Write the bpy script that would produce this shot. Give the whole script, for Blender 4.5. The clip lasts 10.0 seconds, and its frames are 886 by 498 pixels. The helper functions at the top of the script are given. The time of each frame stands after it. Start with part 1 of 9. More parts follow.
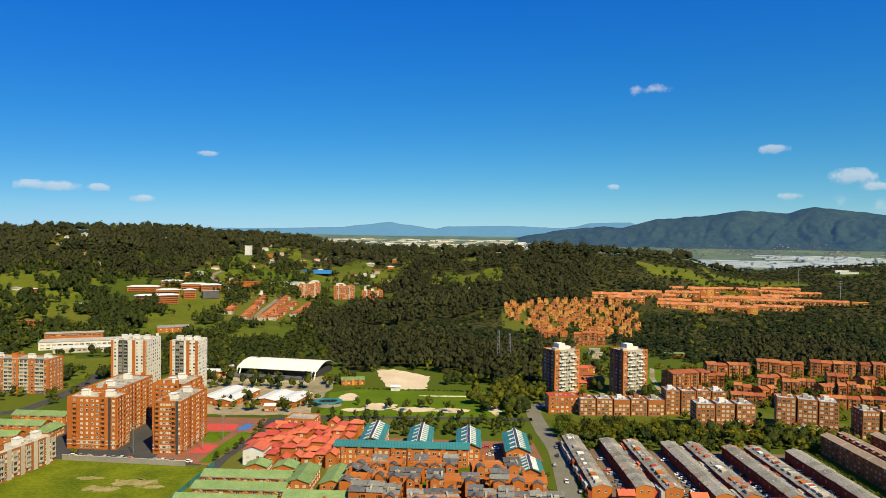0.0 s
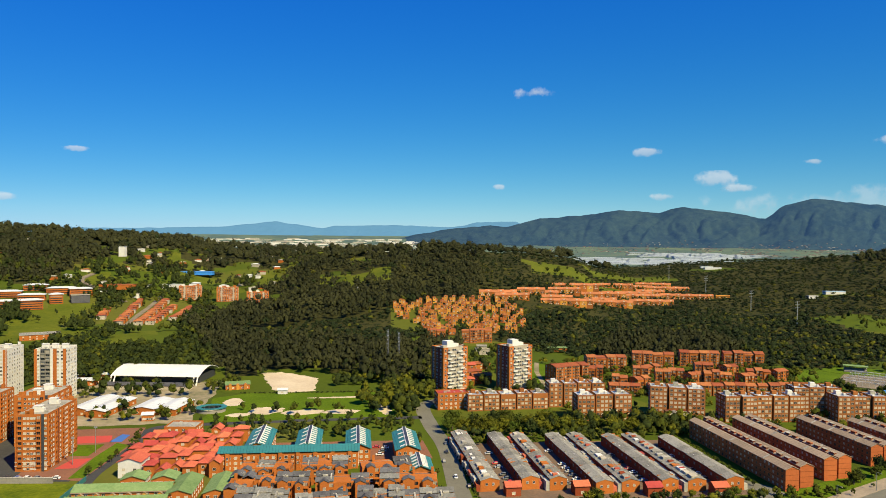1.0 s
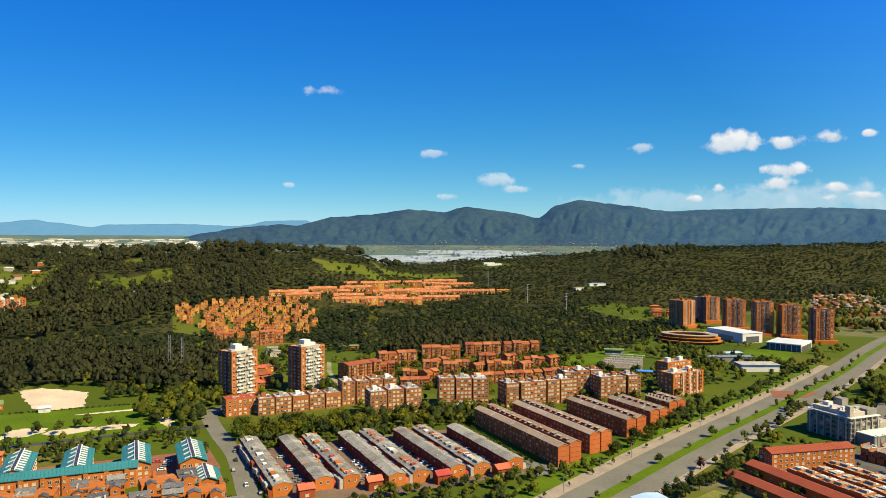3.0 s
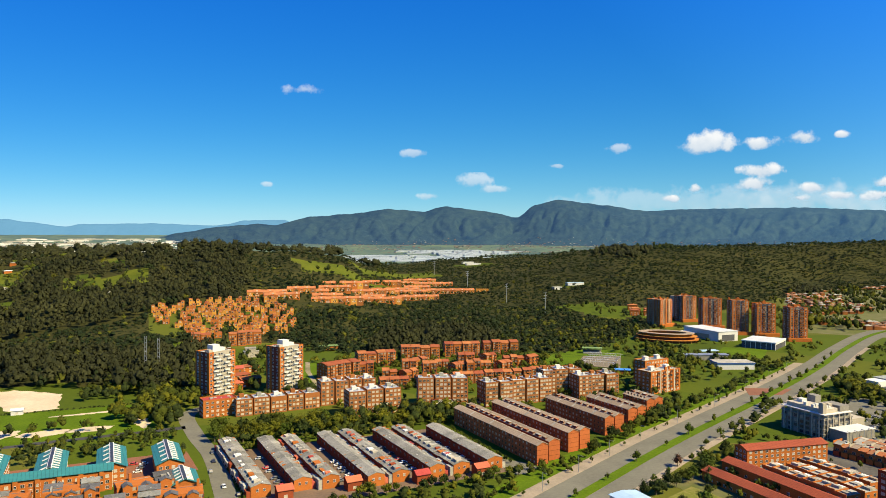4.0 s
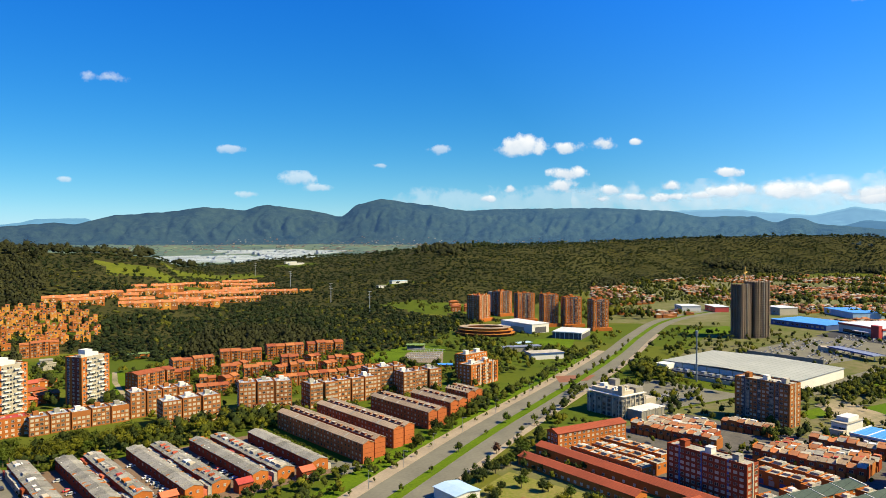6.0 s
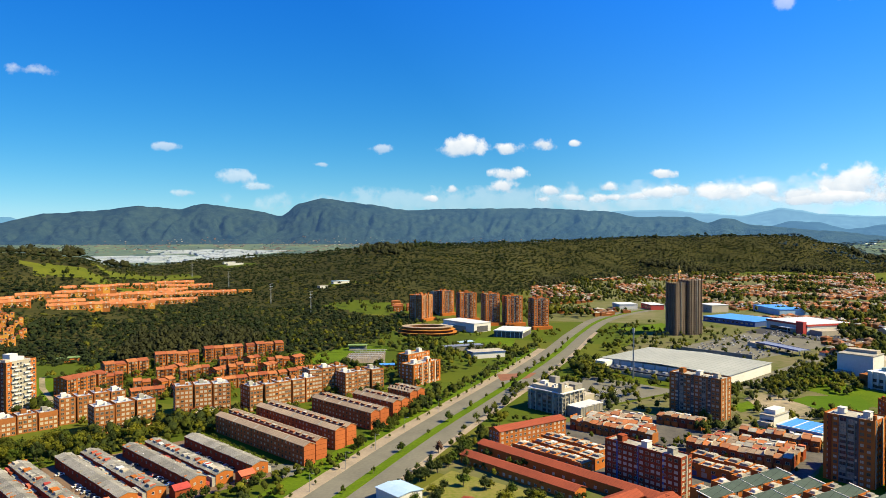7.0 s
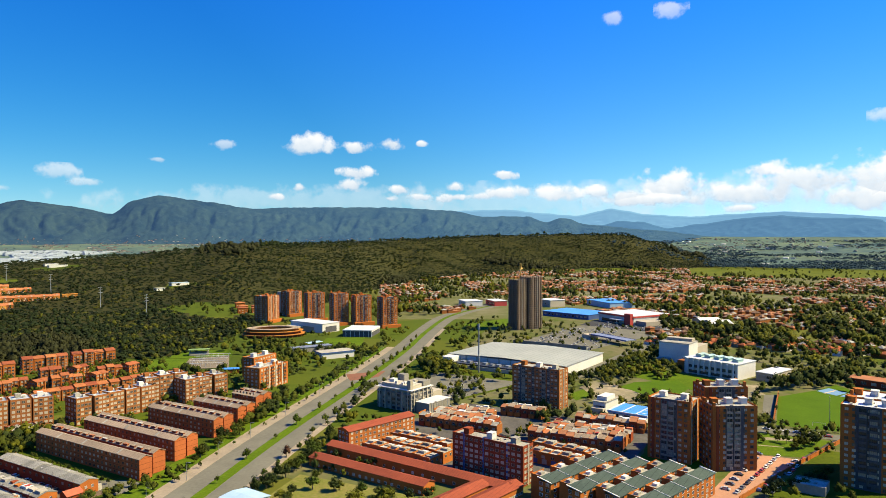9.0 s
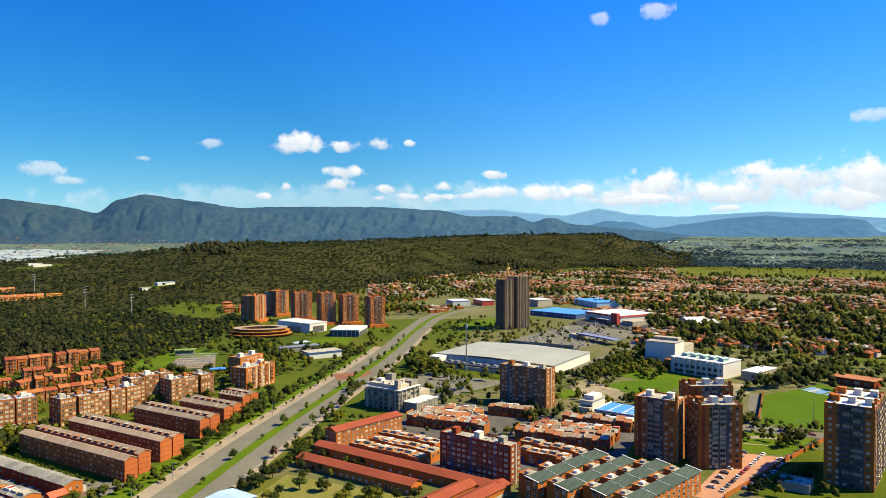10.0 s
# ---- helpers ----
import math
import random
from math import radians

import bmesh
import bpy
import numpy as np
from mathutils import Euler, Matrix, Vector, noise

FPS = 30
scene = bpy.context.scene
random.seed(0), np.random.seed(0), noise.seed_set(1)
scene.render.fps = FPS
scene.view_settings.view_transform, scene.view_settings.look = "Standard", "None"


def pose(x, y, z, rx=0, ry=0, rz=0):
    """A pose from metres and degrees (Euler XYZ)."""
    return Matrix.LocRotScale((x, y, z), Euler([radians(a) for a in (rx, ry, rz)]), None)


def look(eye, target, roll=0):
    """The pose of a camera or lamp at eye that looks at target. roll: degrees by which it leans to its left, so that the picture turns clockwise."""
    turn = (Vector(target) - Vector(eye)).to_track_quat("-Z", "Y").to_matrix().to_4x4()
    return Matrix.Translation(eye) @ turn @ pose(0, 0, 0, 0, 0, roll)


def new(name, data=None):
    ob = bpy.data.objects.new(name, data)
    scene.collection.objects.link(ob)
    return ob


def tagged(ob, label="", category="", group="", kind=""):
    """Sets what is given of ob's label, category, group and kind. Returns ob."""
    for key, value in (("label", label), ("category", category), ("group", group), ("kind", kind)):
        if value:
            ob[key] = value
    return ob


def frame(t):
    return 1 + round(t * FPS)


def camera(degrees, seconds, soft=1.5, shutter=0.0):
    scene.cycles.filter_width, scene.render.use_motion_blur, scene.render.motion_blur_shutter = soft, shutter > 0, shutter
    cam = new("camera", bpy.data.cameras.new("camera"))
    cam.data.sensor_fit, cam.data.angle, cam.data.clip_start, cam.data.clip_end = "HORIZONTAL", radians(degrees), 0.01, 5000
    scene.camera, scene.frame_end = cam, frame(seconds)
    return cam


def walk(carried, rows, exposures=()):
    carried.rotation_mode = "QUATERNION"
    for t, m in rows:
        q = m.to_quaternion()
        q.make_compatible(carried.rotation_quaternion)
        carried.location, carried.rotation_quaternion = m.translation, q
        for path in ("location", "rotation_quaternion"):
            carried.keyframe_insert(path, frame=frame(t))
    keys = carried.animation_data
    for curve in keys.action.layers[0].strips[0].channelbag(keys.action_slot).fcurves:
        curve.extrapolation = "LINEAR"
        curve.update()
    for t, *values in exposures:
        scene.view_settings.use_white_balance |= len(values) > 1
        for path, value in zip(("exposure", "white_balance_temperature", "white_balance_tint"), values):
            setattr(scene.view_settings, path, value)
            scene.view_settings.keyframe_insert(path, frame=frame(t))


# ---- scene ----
cam = camera(63.6, 10.0, soft=0.8)

# seconds, yaw, pitch, roll: the camera hovers at one spot and turns to its right
PATH = [
    (0, -0.01, -1.09, -0.69), (0.5, -4.38, -1.07, -0.56), (1, -8.93, -1.06, -0.48), (1.5, -13.49, -1.06, -0.40), (2, -18.03, -1.05, -0.32),
    (2.2, -19.85, -1.05, -0.28), (2.5, -22.59, -1.05, -0.25), (2.7, -24.29, -1.04, -0.22), (3.8, -26.54, -1.08, -0.22), (4, -27.21, -1.09, -0.21),
    (4.5, -31.42, -1.10, -0.14), (5, -36.60, -1.11, -0.03), (5.5, -40.59, -1.14, 0.02), (5.7, -41.02, -1.14, 0.01), (6.8, -43.92, -1.17, -0.05),
    (7, -45.88, -1.16, -0.04), (7.5, -49.42, -1.18, -0.03), (8, -50.19, -1.19, -0.07), (8.2, -51.42, -1.21, -0.06), (8.5, -54.95, -1.22, -0.03),
    (9, -57.98, -1.23, 0.01), (9.5, -58.24, -1.25, -0.01), (10, -58.97, -1.26, -0.05)]
walk(cam, [(t, pose(0, 0, 120, 90 + p, r, y)) for t, y, p, r in PATH], exposures=((0, 1.05), (2.5, 1.20), (5.5, 1.36), (10, 1.40)))

# ---- daylight: morning sun from the south-east, deep blue highland sky ----
SUN_BEARING, SUN_HEIGHT = 147, 46
world = bpy.data.worlds.new("sky")
scene.world = world
world.use_nodes = True
nt = world.node_tree
sky = nt.nodes.new("ShaderNodeTexSky")
sky.sky_type, sky.sun_disc = "NISHITA", False
sky.sun_elevation, sky.sun_rotation = radians(SUN_HEIGHT), radians(-SUN_BEARING)
sky.altitude, sky.air_density, sky.dust_density, sky.ozone_density = 2600, 1.0, 0.6, 2.0
vivid = nt.nodes.new("ShaderNodeHueSaturation")
vivid.inputs["Saturation"].default_value = 1.35
vivid.inputs["Value"].default_value = 0.12
nt.links.new(sky.outputs[0], vivid.inputs["Color"])
# deep highland blue: each colour band's fall from horizon to zenith
split, merge = nt.nodes.new("ShaderNodeSeparateColor"), nt.nodes.new("ShaderNodeCombineColor")
nt.links.new(vivid.outputs[0], split.inputs[0])
for band, (power, gain) in enumerate(((1.15, 0.42), (0.74, 0.625), (0.15, 0.80))):
    p, g = nt.nodes.new("ShaderNodeMath"), nt.nodes.new("ShaderNodeMath")
    p.operation, g.operation = "POWER", "MULTIPLY"
    p.inputs[1].default_value, g.inputs[1].default_value = power, gain
    nt.links.new(split.outputs[band], p.inputs[0])
    nt.links.new(p.outputs[0], g.inputs[0])
    nt.links.new(g.outputs[0], merge.inputs[band])
# clear air scatters most along and against the sun's rays, least across them
where, toward, square, lobe, glow = (nt.nodes.new(k) for k in ("ShaderNodeTexCoord", "ShaderNodeVectorMath", "ShaderNodeMath", "ShaderNodeMath", "ShaderNodeMath"))
toward.operation = "DOT_PRODUCT"
toward.inputs[1].default_value = (math.cos(radians(SUN_HEIGHT)) * math.sin(radians(SUN_BEARING)), math.cos(radians(SUN_HEIGHT)) * math.cos(radians(SUN_BEARING)), math.sin(radians(SUN_HEIGHT)))
nt.links.new(where.outputs["Generated"], toward.inputs[0])
square.operation, lobe.operation, glow.operation = "MULTIPLY", "MAXIMUM", "MULTIPLY_ADD"
cap = nt.nodes.new("ShaderNodeMath")
cap.operation, cap.inputs[1].default_value = "MINIMUM", 0.58
nt.links.new(toward.outputs["Value"], cap.inputs[0])
for k in (0, 1):
    nt.links.new(cap.outputs[0], square.inputs[k])
nt.links.new(cap.outputs[0], lobe.inputs[0])
lobe.inputs[1].default_value, glow.inputs[1].default_value = 0.0, 0.95
phase, one, lit = nt.nodes.new("ShaderNodeMath"), nt.nodes.new("ShaderNodeMath"), nt.nodes.new("ShaderNodeVectorMath")
phase.operation, one.operation, lit.operation = "MULTIPLY", "ADD", "SCALE"
phase.inputs[1].default_value, one.inputs[1].default_value = 0.8, 1.0
nt.links.new(square.outputs[0], phase.inputs[0])
nt.links.new(lobe.outputs[0], glow.inputs[0])
nt.links.new(phase.outputs[0], glow.inputs[2])
nt.links.new(glow.outputs[0], one.inputs[0])
nt.links.new(one.outputs[0], lit.inputs["Scale"])
nt.links.new(merge.outputs[0], lit.inputs[0])
# pale dust haze low on the sun's side
height, low, deep, haze, tint, veiled = (nt.nodes.new(k) for k in ("ShaderNodeSeparateXYZ", "ShaderNodeMath", "ShaderNodeMath", "ShaderNodeMath", "ShaderNodeVectorMath", "ShaderNodeVectorMath"))
nt.links.new(where.outputs["Generated"], height.inputs[0])
low.operation, low.use_clamp, low.inputs[0].default_value = "SUBTRACT", True, 1.0
nt.links.new(height.outputs["Z"], low.inputs[1])
deep.operation, deep.inputs[1].default_value, haze.operation = "POWER", 9.0, "MULTIPLY"
nt.links.new(low.outputs[0], deep.inputs[0])
nt.links.new(deep.outputs[0], haze.inputs[0])
nt.links.new(lobe.outputs[0], haze.inputs[1])
tint.operation, tint.inputs[0].default_value, veiled.operation = "SCALE", (0.62, 0.60, 0.50), "ADD"
nt.links.new(haze.outputs[0], tint.inputs["Scale"])
nt.links.new(lit.outputs[0], veiled.inputs[0])
nt.links.new(tint.outputs[0], veiled.inputs[1])
nt.links.new(veiled.outputs[0], nt.nodes["Background"].inputs["Color"])
nt.nodes["Background"].inputs["Strength"].default_value = 0.38
sun = new("sun", bpy.data.lights.new("sun", "SUN"))
sun.data.energy, sun.data.angle, sun.data.color = 4.8, radians(0.53), (1.0, 0.86, 0.49)
sun.matrix_world = look((0, 0, 300), (-math.sin(radians(SUN_BEARING)), -math.cos(radians(SUN_BEARING)), 300 - math.tan(radians(SUN_HEIGHT))))


# ---- materials ----
def mat(name, c1, c2, rough=0.85, big=0.03, small=0.5, blend=0.5, bump=0.0, rnd=0.0, metal=0.0, rnd_hue=0.0):
    """A surface that wanders between two colours at two scales, in world metres; rnd: how much objects differ in value."""
    m = bpy.data.materials.new(name)
    m.use_nodes = True
    t, b = m.node_tree, m.node_tree.nodes["Principled BSDF"]
    pos = t.nodes.new("ShaderNodeNewGeometry")
    n1, n2 = t.nodes.new("ShaderNodeTexNoise"), t.nodes.new("ShaderNodeTexNoise")
    n1.inputs["Scale"].default_value, n1.inputs["Detail"].default_value = big, 3
    n2.inputs["Scale"].default_value, n2.inputs["Detail"].default_value, n2.inputs["Roughness"].default_value = small, 4, 0.65
    for n in (n1, n2):
        t.links.new(pos.outputs["Position"], n.inputs["Vector"])
    add = t.nodes.new("ShaderNodeMix")
    add.inputs["Factor"].default_value = blend
    t.links.new(n1.outputs["Fac"], add.inputs[2])
    t.links.new(n2.outputs["Fac"], add.inputs[3])
    rng = t.nodes.new("ShaderNodeMapRange")
    rng.inputs["From Min"].default_value, rng.inputs["From Max"].default_value = 0.33, 0.67
    t.links.new(add.outputs[0], rng.inputs["Value"])
    mix = t.nodes.new("ShaderNodeMix")
    mix.data_type = "RGBA"
    mix.inputs[6].default_value, mix.inputs[7].default_value = (*c1, 1), (*c2, 1)
    t.links.new(rng.outputs["Result"], mix.inputs["Factor"])
    colour = mix.outputs[2]
    if rnd or rnd_hue:
        info, hsv = t.nodes.new("ShaderNodeObjectInfo"), t.nodes.new("ShaderNodeHueSaturation")
        spread = t.nodes.new("ShaderNodeMapRange")
        spread.inputs["To Min"].default_value, spread.inputs["To Max"].default_value = 1 - rnd, 1 + rnd
        t.links.new(info.outputs["Random"], spread.inputs["Value"])
        t.links.new(spread.outputs["Result"], hsv.inputs["Value"])
        if rnd_hue:
            hue = t.nodes.new("ShaderNodeMapRange")
            hue.inputs["To Min"].default_value, hue.inputs["To Max"].default_value = 0.5 - rnd_hue, 0.5 + rnd_hue
            t.links.new(info.outputs["Random"], hue.inputs["Value"])
            t.links.new(hue.outputs["Result"], hsv.inputs["Hue"])
        t.links.new(colour, hsv.inputs["Color"])
        colour = hsv.outputs["Color"]
    t.links.new(colour, b.inputs["Base Color"])
    b.inputs["Roughness"].default_value, b.inputs["Metallic"].default_value = rough, metal
    if rough > 0.6:
        b.inputs["Specular IOR Level"].default_value = 0.03
    if bump:
        bp = t.nodes.new("ShaderNodeBump")
        bp.inputs["Strength"].default_value, bp.inputs["Distance"].default_value = 0.6, bump
        t.links.new(n2.outputs["Fac"], bp.inputs["Height"])
        t.links.new(bp.outputs["Normal"], b.inputs["Normal"])
    return m


def courses(name, c1, c2, joint, step, axis, rough=0.85, rnd=0.0, dark=0.55):
    """Like mat, with thin darker lines every step metres along an axis of the world (x, y, z): brick bands, sheet seams."""
    m = mat(name, c1, c2, rough, 0.05, 0.7, 0.5, 0.0, rnd)
    t, b = m.node_tree, m.node_tree.nodes["Principled BSDF"]
    src = b.inputs["Base Color"].links[0].from_socket
    pos, sep = t.nodes.new("ShaderNodeNewGeometry"), t.nodes.new("ShaderNodeSeparateXYZ")
    t.links.new(pos.outputs["Position"], sep.inputs[0])
    mod = t.nodes.new("ShaderNodeMath")
    mod.operation = "PINGPONG"
    mod.inputs[1].default_value = step / 2
    t.links.new(sep.outputs[axis], mod.inputs[0])
    less = t.nodes.new("ShaderNodeMath")
    less.operation = "LESS_THAN"
    less.inputs[1].default_value = joint / 2
    t.links.new(mod.outputs[0], less.inputs[0])
    mul = t.nodes.new("ShaderNodeMix")
    mul.data_type, mul.blend_type = "RGBA", "MULTIPLY"
    mul.inputs[7].default_value = (dark, dark, dark, 1)
    t.links.new(less.outputs[0], mul.inputs["Factor"])
    t.links.new(src, mul.inputs[6])
    t.links.new(mul.outputs[2], b.inputs["Base Color"])
    return m


BRICK = mat("orange_brick", (0.35, 0.112, 0.025), (0.24, 0.073, 0.018), 0.9, 0.06, 1.6, 0.55, rnd=0.08)
BRICK_RED = mat("red_brick", (0.230, 0.052, 0.020), (0.151, 0.035, 0.016), 0.9, 0.06, 1.6, 0.55, rnd=0.08)
BRICK_TAN = mat("tan_brick", (0.275, 0.103, 0.030), (0.18, 0.064, 0.021), 0.9, 0.06, 1.6, 0.55, rnd=0.08)
BRICK_BAND = courses("banded_orange_brick", (0.345, 0.100, 0.032), (0.235, 0.066, 0.024), 0.22, 2.6, 2, 0.9)
# Dark brick; also the painted shade of slots and recesses between bays.
BRICK_DARK = mat("dark_brick_and_shade", (0.158, 0.050, 0.029), (0.101, 0.036, 0.025), 0.9, 0.06, 1.6, 0.55, rnd=0.08)
OCHRE = mat("ochre_plaster", (0.43, 0.19, 0.036), (0.28, 0.108, 0.024), 0.9, 0.05, 1.2, 0.5, rnd=0.2, rnd_hue=0.012)
WHITE = mat("white_paint", (0.52, 0.5, 0.46), (0.4, 0.385, 0.355), 0.8, 0.05, 0.8)
CREAM = mat("cream_plaster", (0.360, 0.317, 0.245), (0.274, 0.238, 0.180), 0.85, 0.05, 0.8, rnd=0.12)
CONCRETE = mat("raw_concrete", (0.232, 0.214, 0.178), (0.144, 0.134, 0.113), 0.9, 0.08, 0.9)
CONCRETE_BROWN = mat("bare_brown_concrete", (0.185, 0.135, 0.094), (0.105, 0.08, 0.06), 0.92, 0.06, 0.7)
GREY_ROOF = courses("grey_fibre_cement_roof", (0.245, 0.232, 0.196), (0.122, 0.117, 0.101), 0.2, 1.1, 1, 0.9, rnd=0.24)
BEIGE_ROOF = courses("weathered_beige_roof", (0.29, 0.215, 0.145), (0.175, 0.133, 0.094), 0.25, 2.4, 1, 0.9, rnd=0.1, dark=0.75)
TERRA = mat("terracotta_tile_roof", (0.29, 0.092, 0.036), (0.175, 0.058, 0.027), 0.9, 0.2, 1.6, 0.6, rnd=0.22, rnd_hue=0.01)
RED_ROOF = mat("bright_red_roof", (0.38, 0.086, 0.052), (0.26, 0.056, 0.036), 0.85, 0.15, 1.2, 0.55, rnd=0.2, rnd_hue=0.012)
SALMON_ROOF = mat("salmon_tile_roof", (0.37, 0.138, 0.056), (0.25, 0.09, 0.038), 0.9, 0.1, 1.0, 0.5, rnd=0.12)
RED_SHEET = courses("dull_red_sheet_roof", (0.25, 0.060, 0.030), (0.16, 0.042, 0.024), 0.2, 1.5, 1, 0.8, dark=0.75)
GREEN_ROOF = mat("pale_green_roof", (0.165, 0.225, 0.090), (0.085, 0.140, 0.050), 0.8, 0.12, 0.8, 0.55, rnd=0.1)
TEAL_ROOF = courses("teal_sheet_roof", (0.025, 0.151, 0.144), (0.018, 0.101, 0.101), 0.2, 1.6, 0, 0.55)
SLATE_ROOF = mat("dark_grey_tile_roof", (0.097, 0.094, 0.095), (0.047, 0.047, 0.052), 0.8, 0.2, 1.2, 0.6, rnd=0.22)
SLATE_PALE = mat("faded_grey_tile_roof", (0.175, 0.170, 0.155), (0.085, 0.084, 0.080), 0.85, 0.2, 1.2, 0.6, rnd=0.2)
GREENGREY_ROOF = courses("grey_green_roof_felt", (0.062, 0.082, 0.066), (0.036, 0.05, 0.042), 0.2, 3.0, 1, 0.8)
WHITE_ROOF = courses("white_sheet_roof", (0.5, 0.5, 0.47), (0.4, 0.405, 0.38), 0.5, 4.5, 1, 0.5, dark=0.8)
FLAT_ROOF = mat("pale_roof_deck", (0.34, 0.315, 0.26), (0.16, 0.149, 0.125), 0.9, 0.15, 0.9, 0.5, rnd=0.2)
BLUE_ROOF = courses("bright_blue_roof", (0.045, 0.23, 0.58), (0.035, 0.16, 0.44), 0.2, 2.2, 1, 0.6)
PALE_BLUE = mat("pale_blue_sheet", (0.324, 0.432, 0.518), (0.230, 0.331, 0.432), 0.5, 0.1, 0.6)
METAL = mat("galvanised_steel", (0.324, 0.331, 0.338), (0.216, 0.223, 0.230), 0.45, 0.5, 3.0, metal=0.6)
DARK_METAL = mat("dark_metal", (0.036, 0.040, 0.043), (0.022, 0.022, 0.025), 0.5, 0.5, 3.0)
RED_PAINT = mat("red_paint", (0.396, 0.036, 0.022), (0.302, 0.029, 0.022), 0.6, 0.1, 1.0)
BRIGHT_BLUE = mat("bright_blue_sheet", (0.03, 0.20, 0.56), (0.025, 0.15, 0.42), 0.6, 0.1, 1.0)
BLUE_PAINT = mat("blue_paint", (0.029, 0.065, 0.202), (0.022, 0.043, 0.137), 0.6, 0.1, 1.0)
YELLOW_PAINT = mat("yellow_paint", (0.468, 0.259, 0.022), (0.360, 0.194, 0.022), 0.6, 0.1, 1.0)
ASPHALT = mat("grey_asphalt", (0.136, 0.128, 0.097), (0.094, 0.089, 0.069), 0.9, 0.05, 0.5, 0.5)
LANE_BRICK = mat("worn_brick_lane", (0.155, 0.10, 0.064), (0.085, 0.062, 0.045), 0.9, 0.1, 0.8)
LANE = mat("patched_lane_asphalt", (0.10, 0.092, 0.078), (0.05, 0.047, 0.042), 0.9, 0.08, 0.5, 0.5)
ASPHALT_DARK = mat("dark_asphalt", (0.054, 0.053, 0.052), (0.032, 0.032, 0.033), 0.9, 0.05, 0.5, 0.5)
PALE_PAVEMENT = mat("pale_pavement_slabs", (0.255, 0.205, 0.145), (0.17, 0.14, 0.10), 0.9, 0.1, 0.8)
PAVING = mat("pale_concrete_paving", (0.185, 0.15, 0.105), (0.105, 0.09, 0.068), 0.9, 0.1, 0.8)
BRICK_PAVING = mat("red_brick_paving", (0.19, 0.085, 0.05), (0.125, 0.06, 0.04), 0.9, 0.1, 0.8)
DUSTY_YARD = mat("dusty_yard", (0.27, 0.215, 0.14), (0.10, 0.098, 0.05), 0.95, 0.03, 0.2, 0.5)
BROWN_TILE = mat("weathered_brown_tiles", (0.21, 0.125, 0.075), (0.09, 0.058, 0.04), 0.9, 0.01, 0.12, 0.55)
SAND = mat("pale_sand", (0.46, 0.38, 0.26), (0.34, 0.27, 0.18), 0.95, 0.05, 0.4)
ROUGH_GRASS = mat("rough_wet_grass", (0.125, 0.138, 0.008), (0.036, 0.058, 0.004), 0.95, 0.06, 0.5, 0.5, 0.4)
BARE_EARTH = mat("bare_earth", (0.29, 0.22, 0.11), (0.075, 0.096, 0.007), 0.95, 0.22, 0.9, 0.45, 0.1)
GRASS = mat("mown_grass", (0.070, 0.088, 0.006), (0.032, 0.047, 0.004), 0.95, 0.03, 0.5, 0.5, 0.1)
LAWN = mat("bright_lawn", (0.080, 0.120, 0.006), (0.038, 0.068, 0.004), 0.95, 0.04, 0.6, 0.6, 0.12)
TURF = mat("watered_turf", (0.058, 0.102, 0.005), (0.040, 0.076, 0.004), 0.95, 0.05, 0.5, 0.5, 0.05)
GRASS_DRY = mat("worn_grass", (0.072, 0.102, 0.006), (0.17, 0.135, 0.05), 0.95, 0.035, 0.55, 0.62, 0.15)
EAST_GROUND = mat("patchy_town_ground", (0.046, 0.068, 0.006), (0.125, 0.105, 0.058), 0.95, 0.02, 0.12, 0.5)
# Dark grey of balcony bays: their shade is put into the colour.
BAY_GREY = mat("grey_bays_and_shade", (0.085, 0.085, 0.09), (0.05, 0.05, 0.055), 0.7, 0.1, 0.9)
TERRA_BROWN = mat("brown_tile_roofs", (0.29, 0.122, 0.058), (0.135, 0.062, 0.035), 0.9, 0.01, 0.12, 0.55)
BLUEGREY_ROOF = mat("weathered_blue_grey_roof", (0.31, 0.32, 0.335), (0.11, 0.12, 0.135), 0.85, 0.12, 0.5, 0.6, rnd=0.2)
JADE = mat("pale_jade_rooflight_sheet", (0.26, 0.38, 0.34), (0.19, 0.29, 0.26), 0.6, 0.1, 0.6)
PALE_ROOF = courses("pale_grey_sheet_roof", (0.27, 0.28, 0.25), (0.20, 0.21, 0.19), 0.5, 4.5, 1, 0.7, dark=0.72)
COURT_RED = mat("red_court_paint", (0.360, 0.054, 0.043), (0.302, 0.050, 0.040), 0.8, 0.05, 0.8)
COURT_SKY = mat("faded_blue_court_paint", (0.13, 0.225, 0.33), (0.10, 0.18, 0.27), 0.8, 0.08, 0.8)
SALMON_PAVING = mat("salmon_paving", (0.36, 0.19, 0.115), (0.25, 0.13, 0.08), 0.85, 0.06, 1.2)
COURT_BLUE = mat("blue_court_paint", (0.050, 0.115, 0.302), (0.043, 0.094, 0.259), 0.8, 0.05, 0.8)
LINE = mat("white_line_paint", (0.75, 0.75, 0.72), (0.6, 0.6, 0.58), 0.8)
LEAF = mat("broad_leaves", (0.060, 0.072, 0.009), (0.016, 0.025, 0.004), 0.75, 0.08, 1.1, 0.6, 0.5, rnd=0.25, rnd_hue=0.02)
LEAF_DARK = mat("dark_eucalyptus_leaves", (0.036, 0.046, 0.011), (0.010, 0.016, 0.005), 0.8, 0.04, 0.9, 0.6, 0.6, rnd=0.2)
LEAF_YELLOW = mat("yellow_green_leaves", (0.108, 0.102, 0.008), (0.036, 0.042, 0.005), 0.75, 0.06, 1.0, 0.6, 0.5, rnd=0.2)
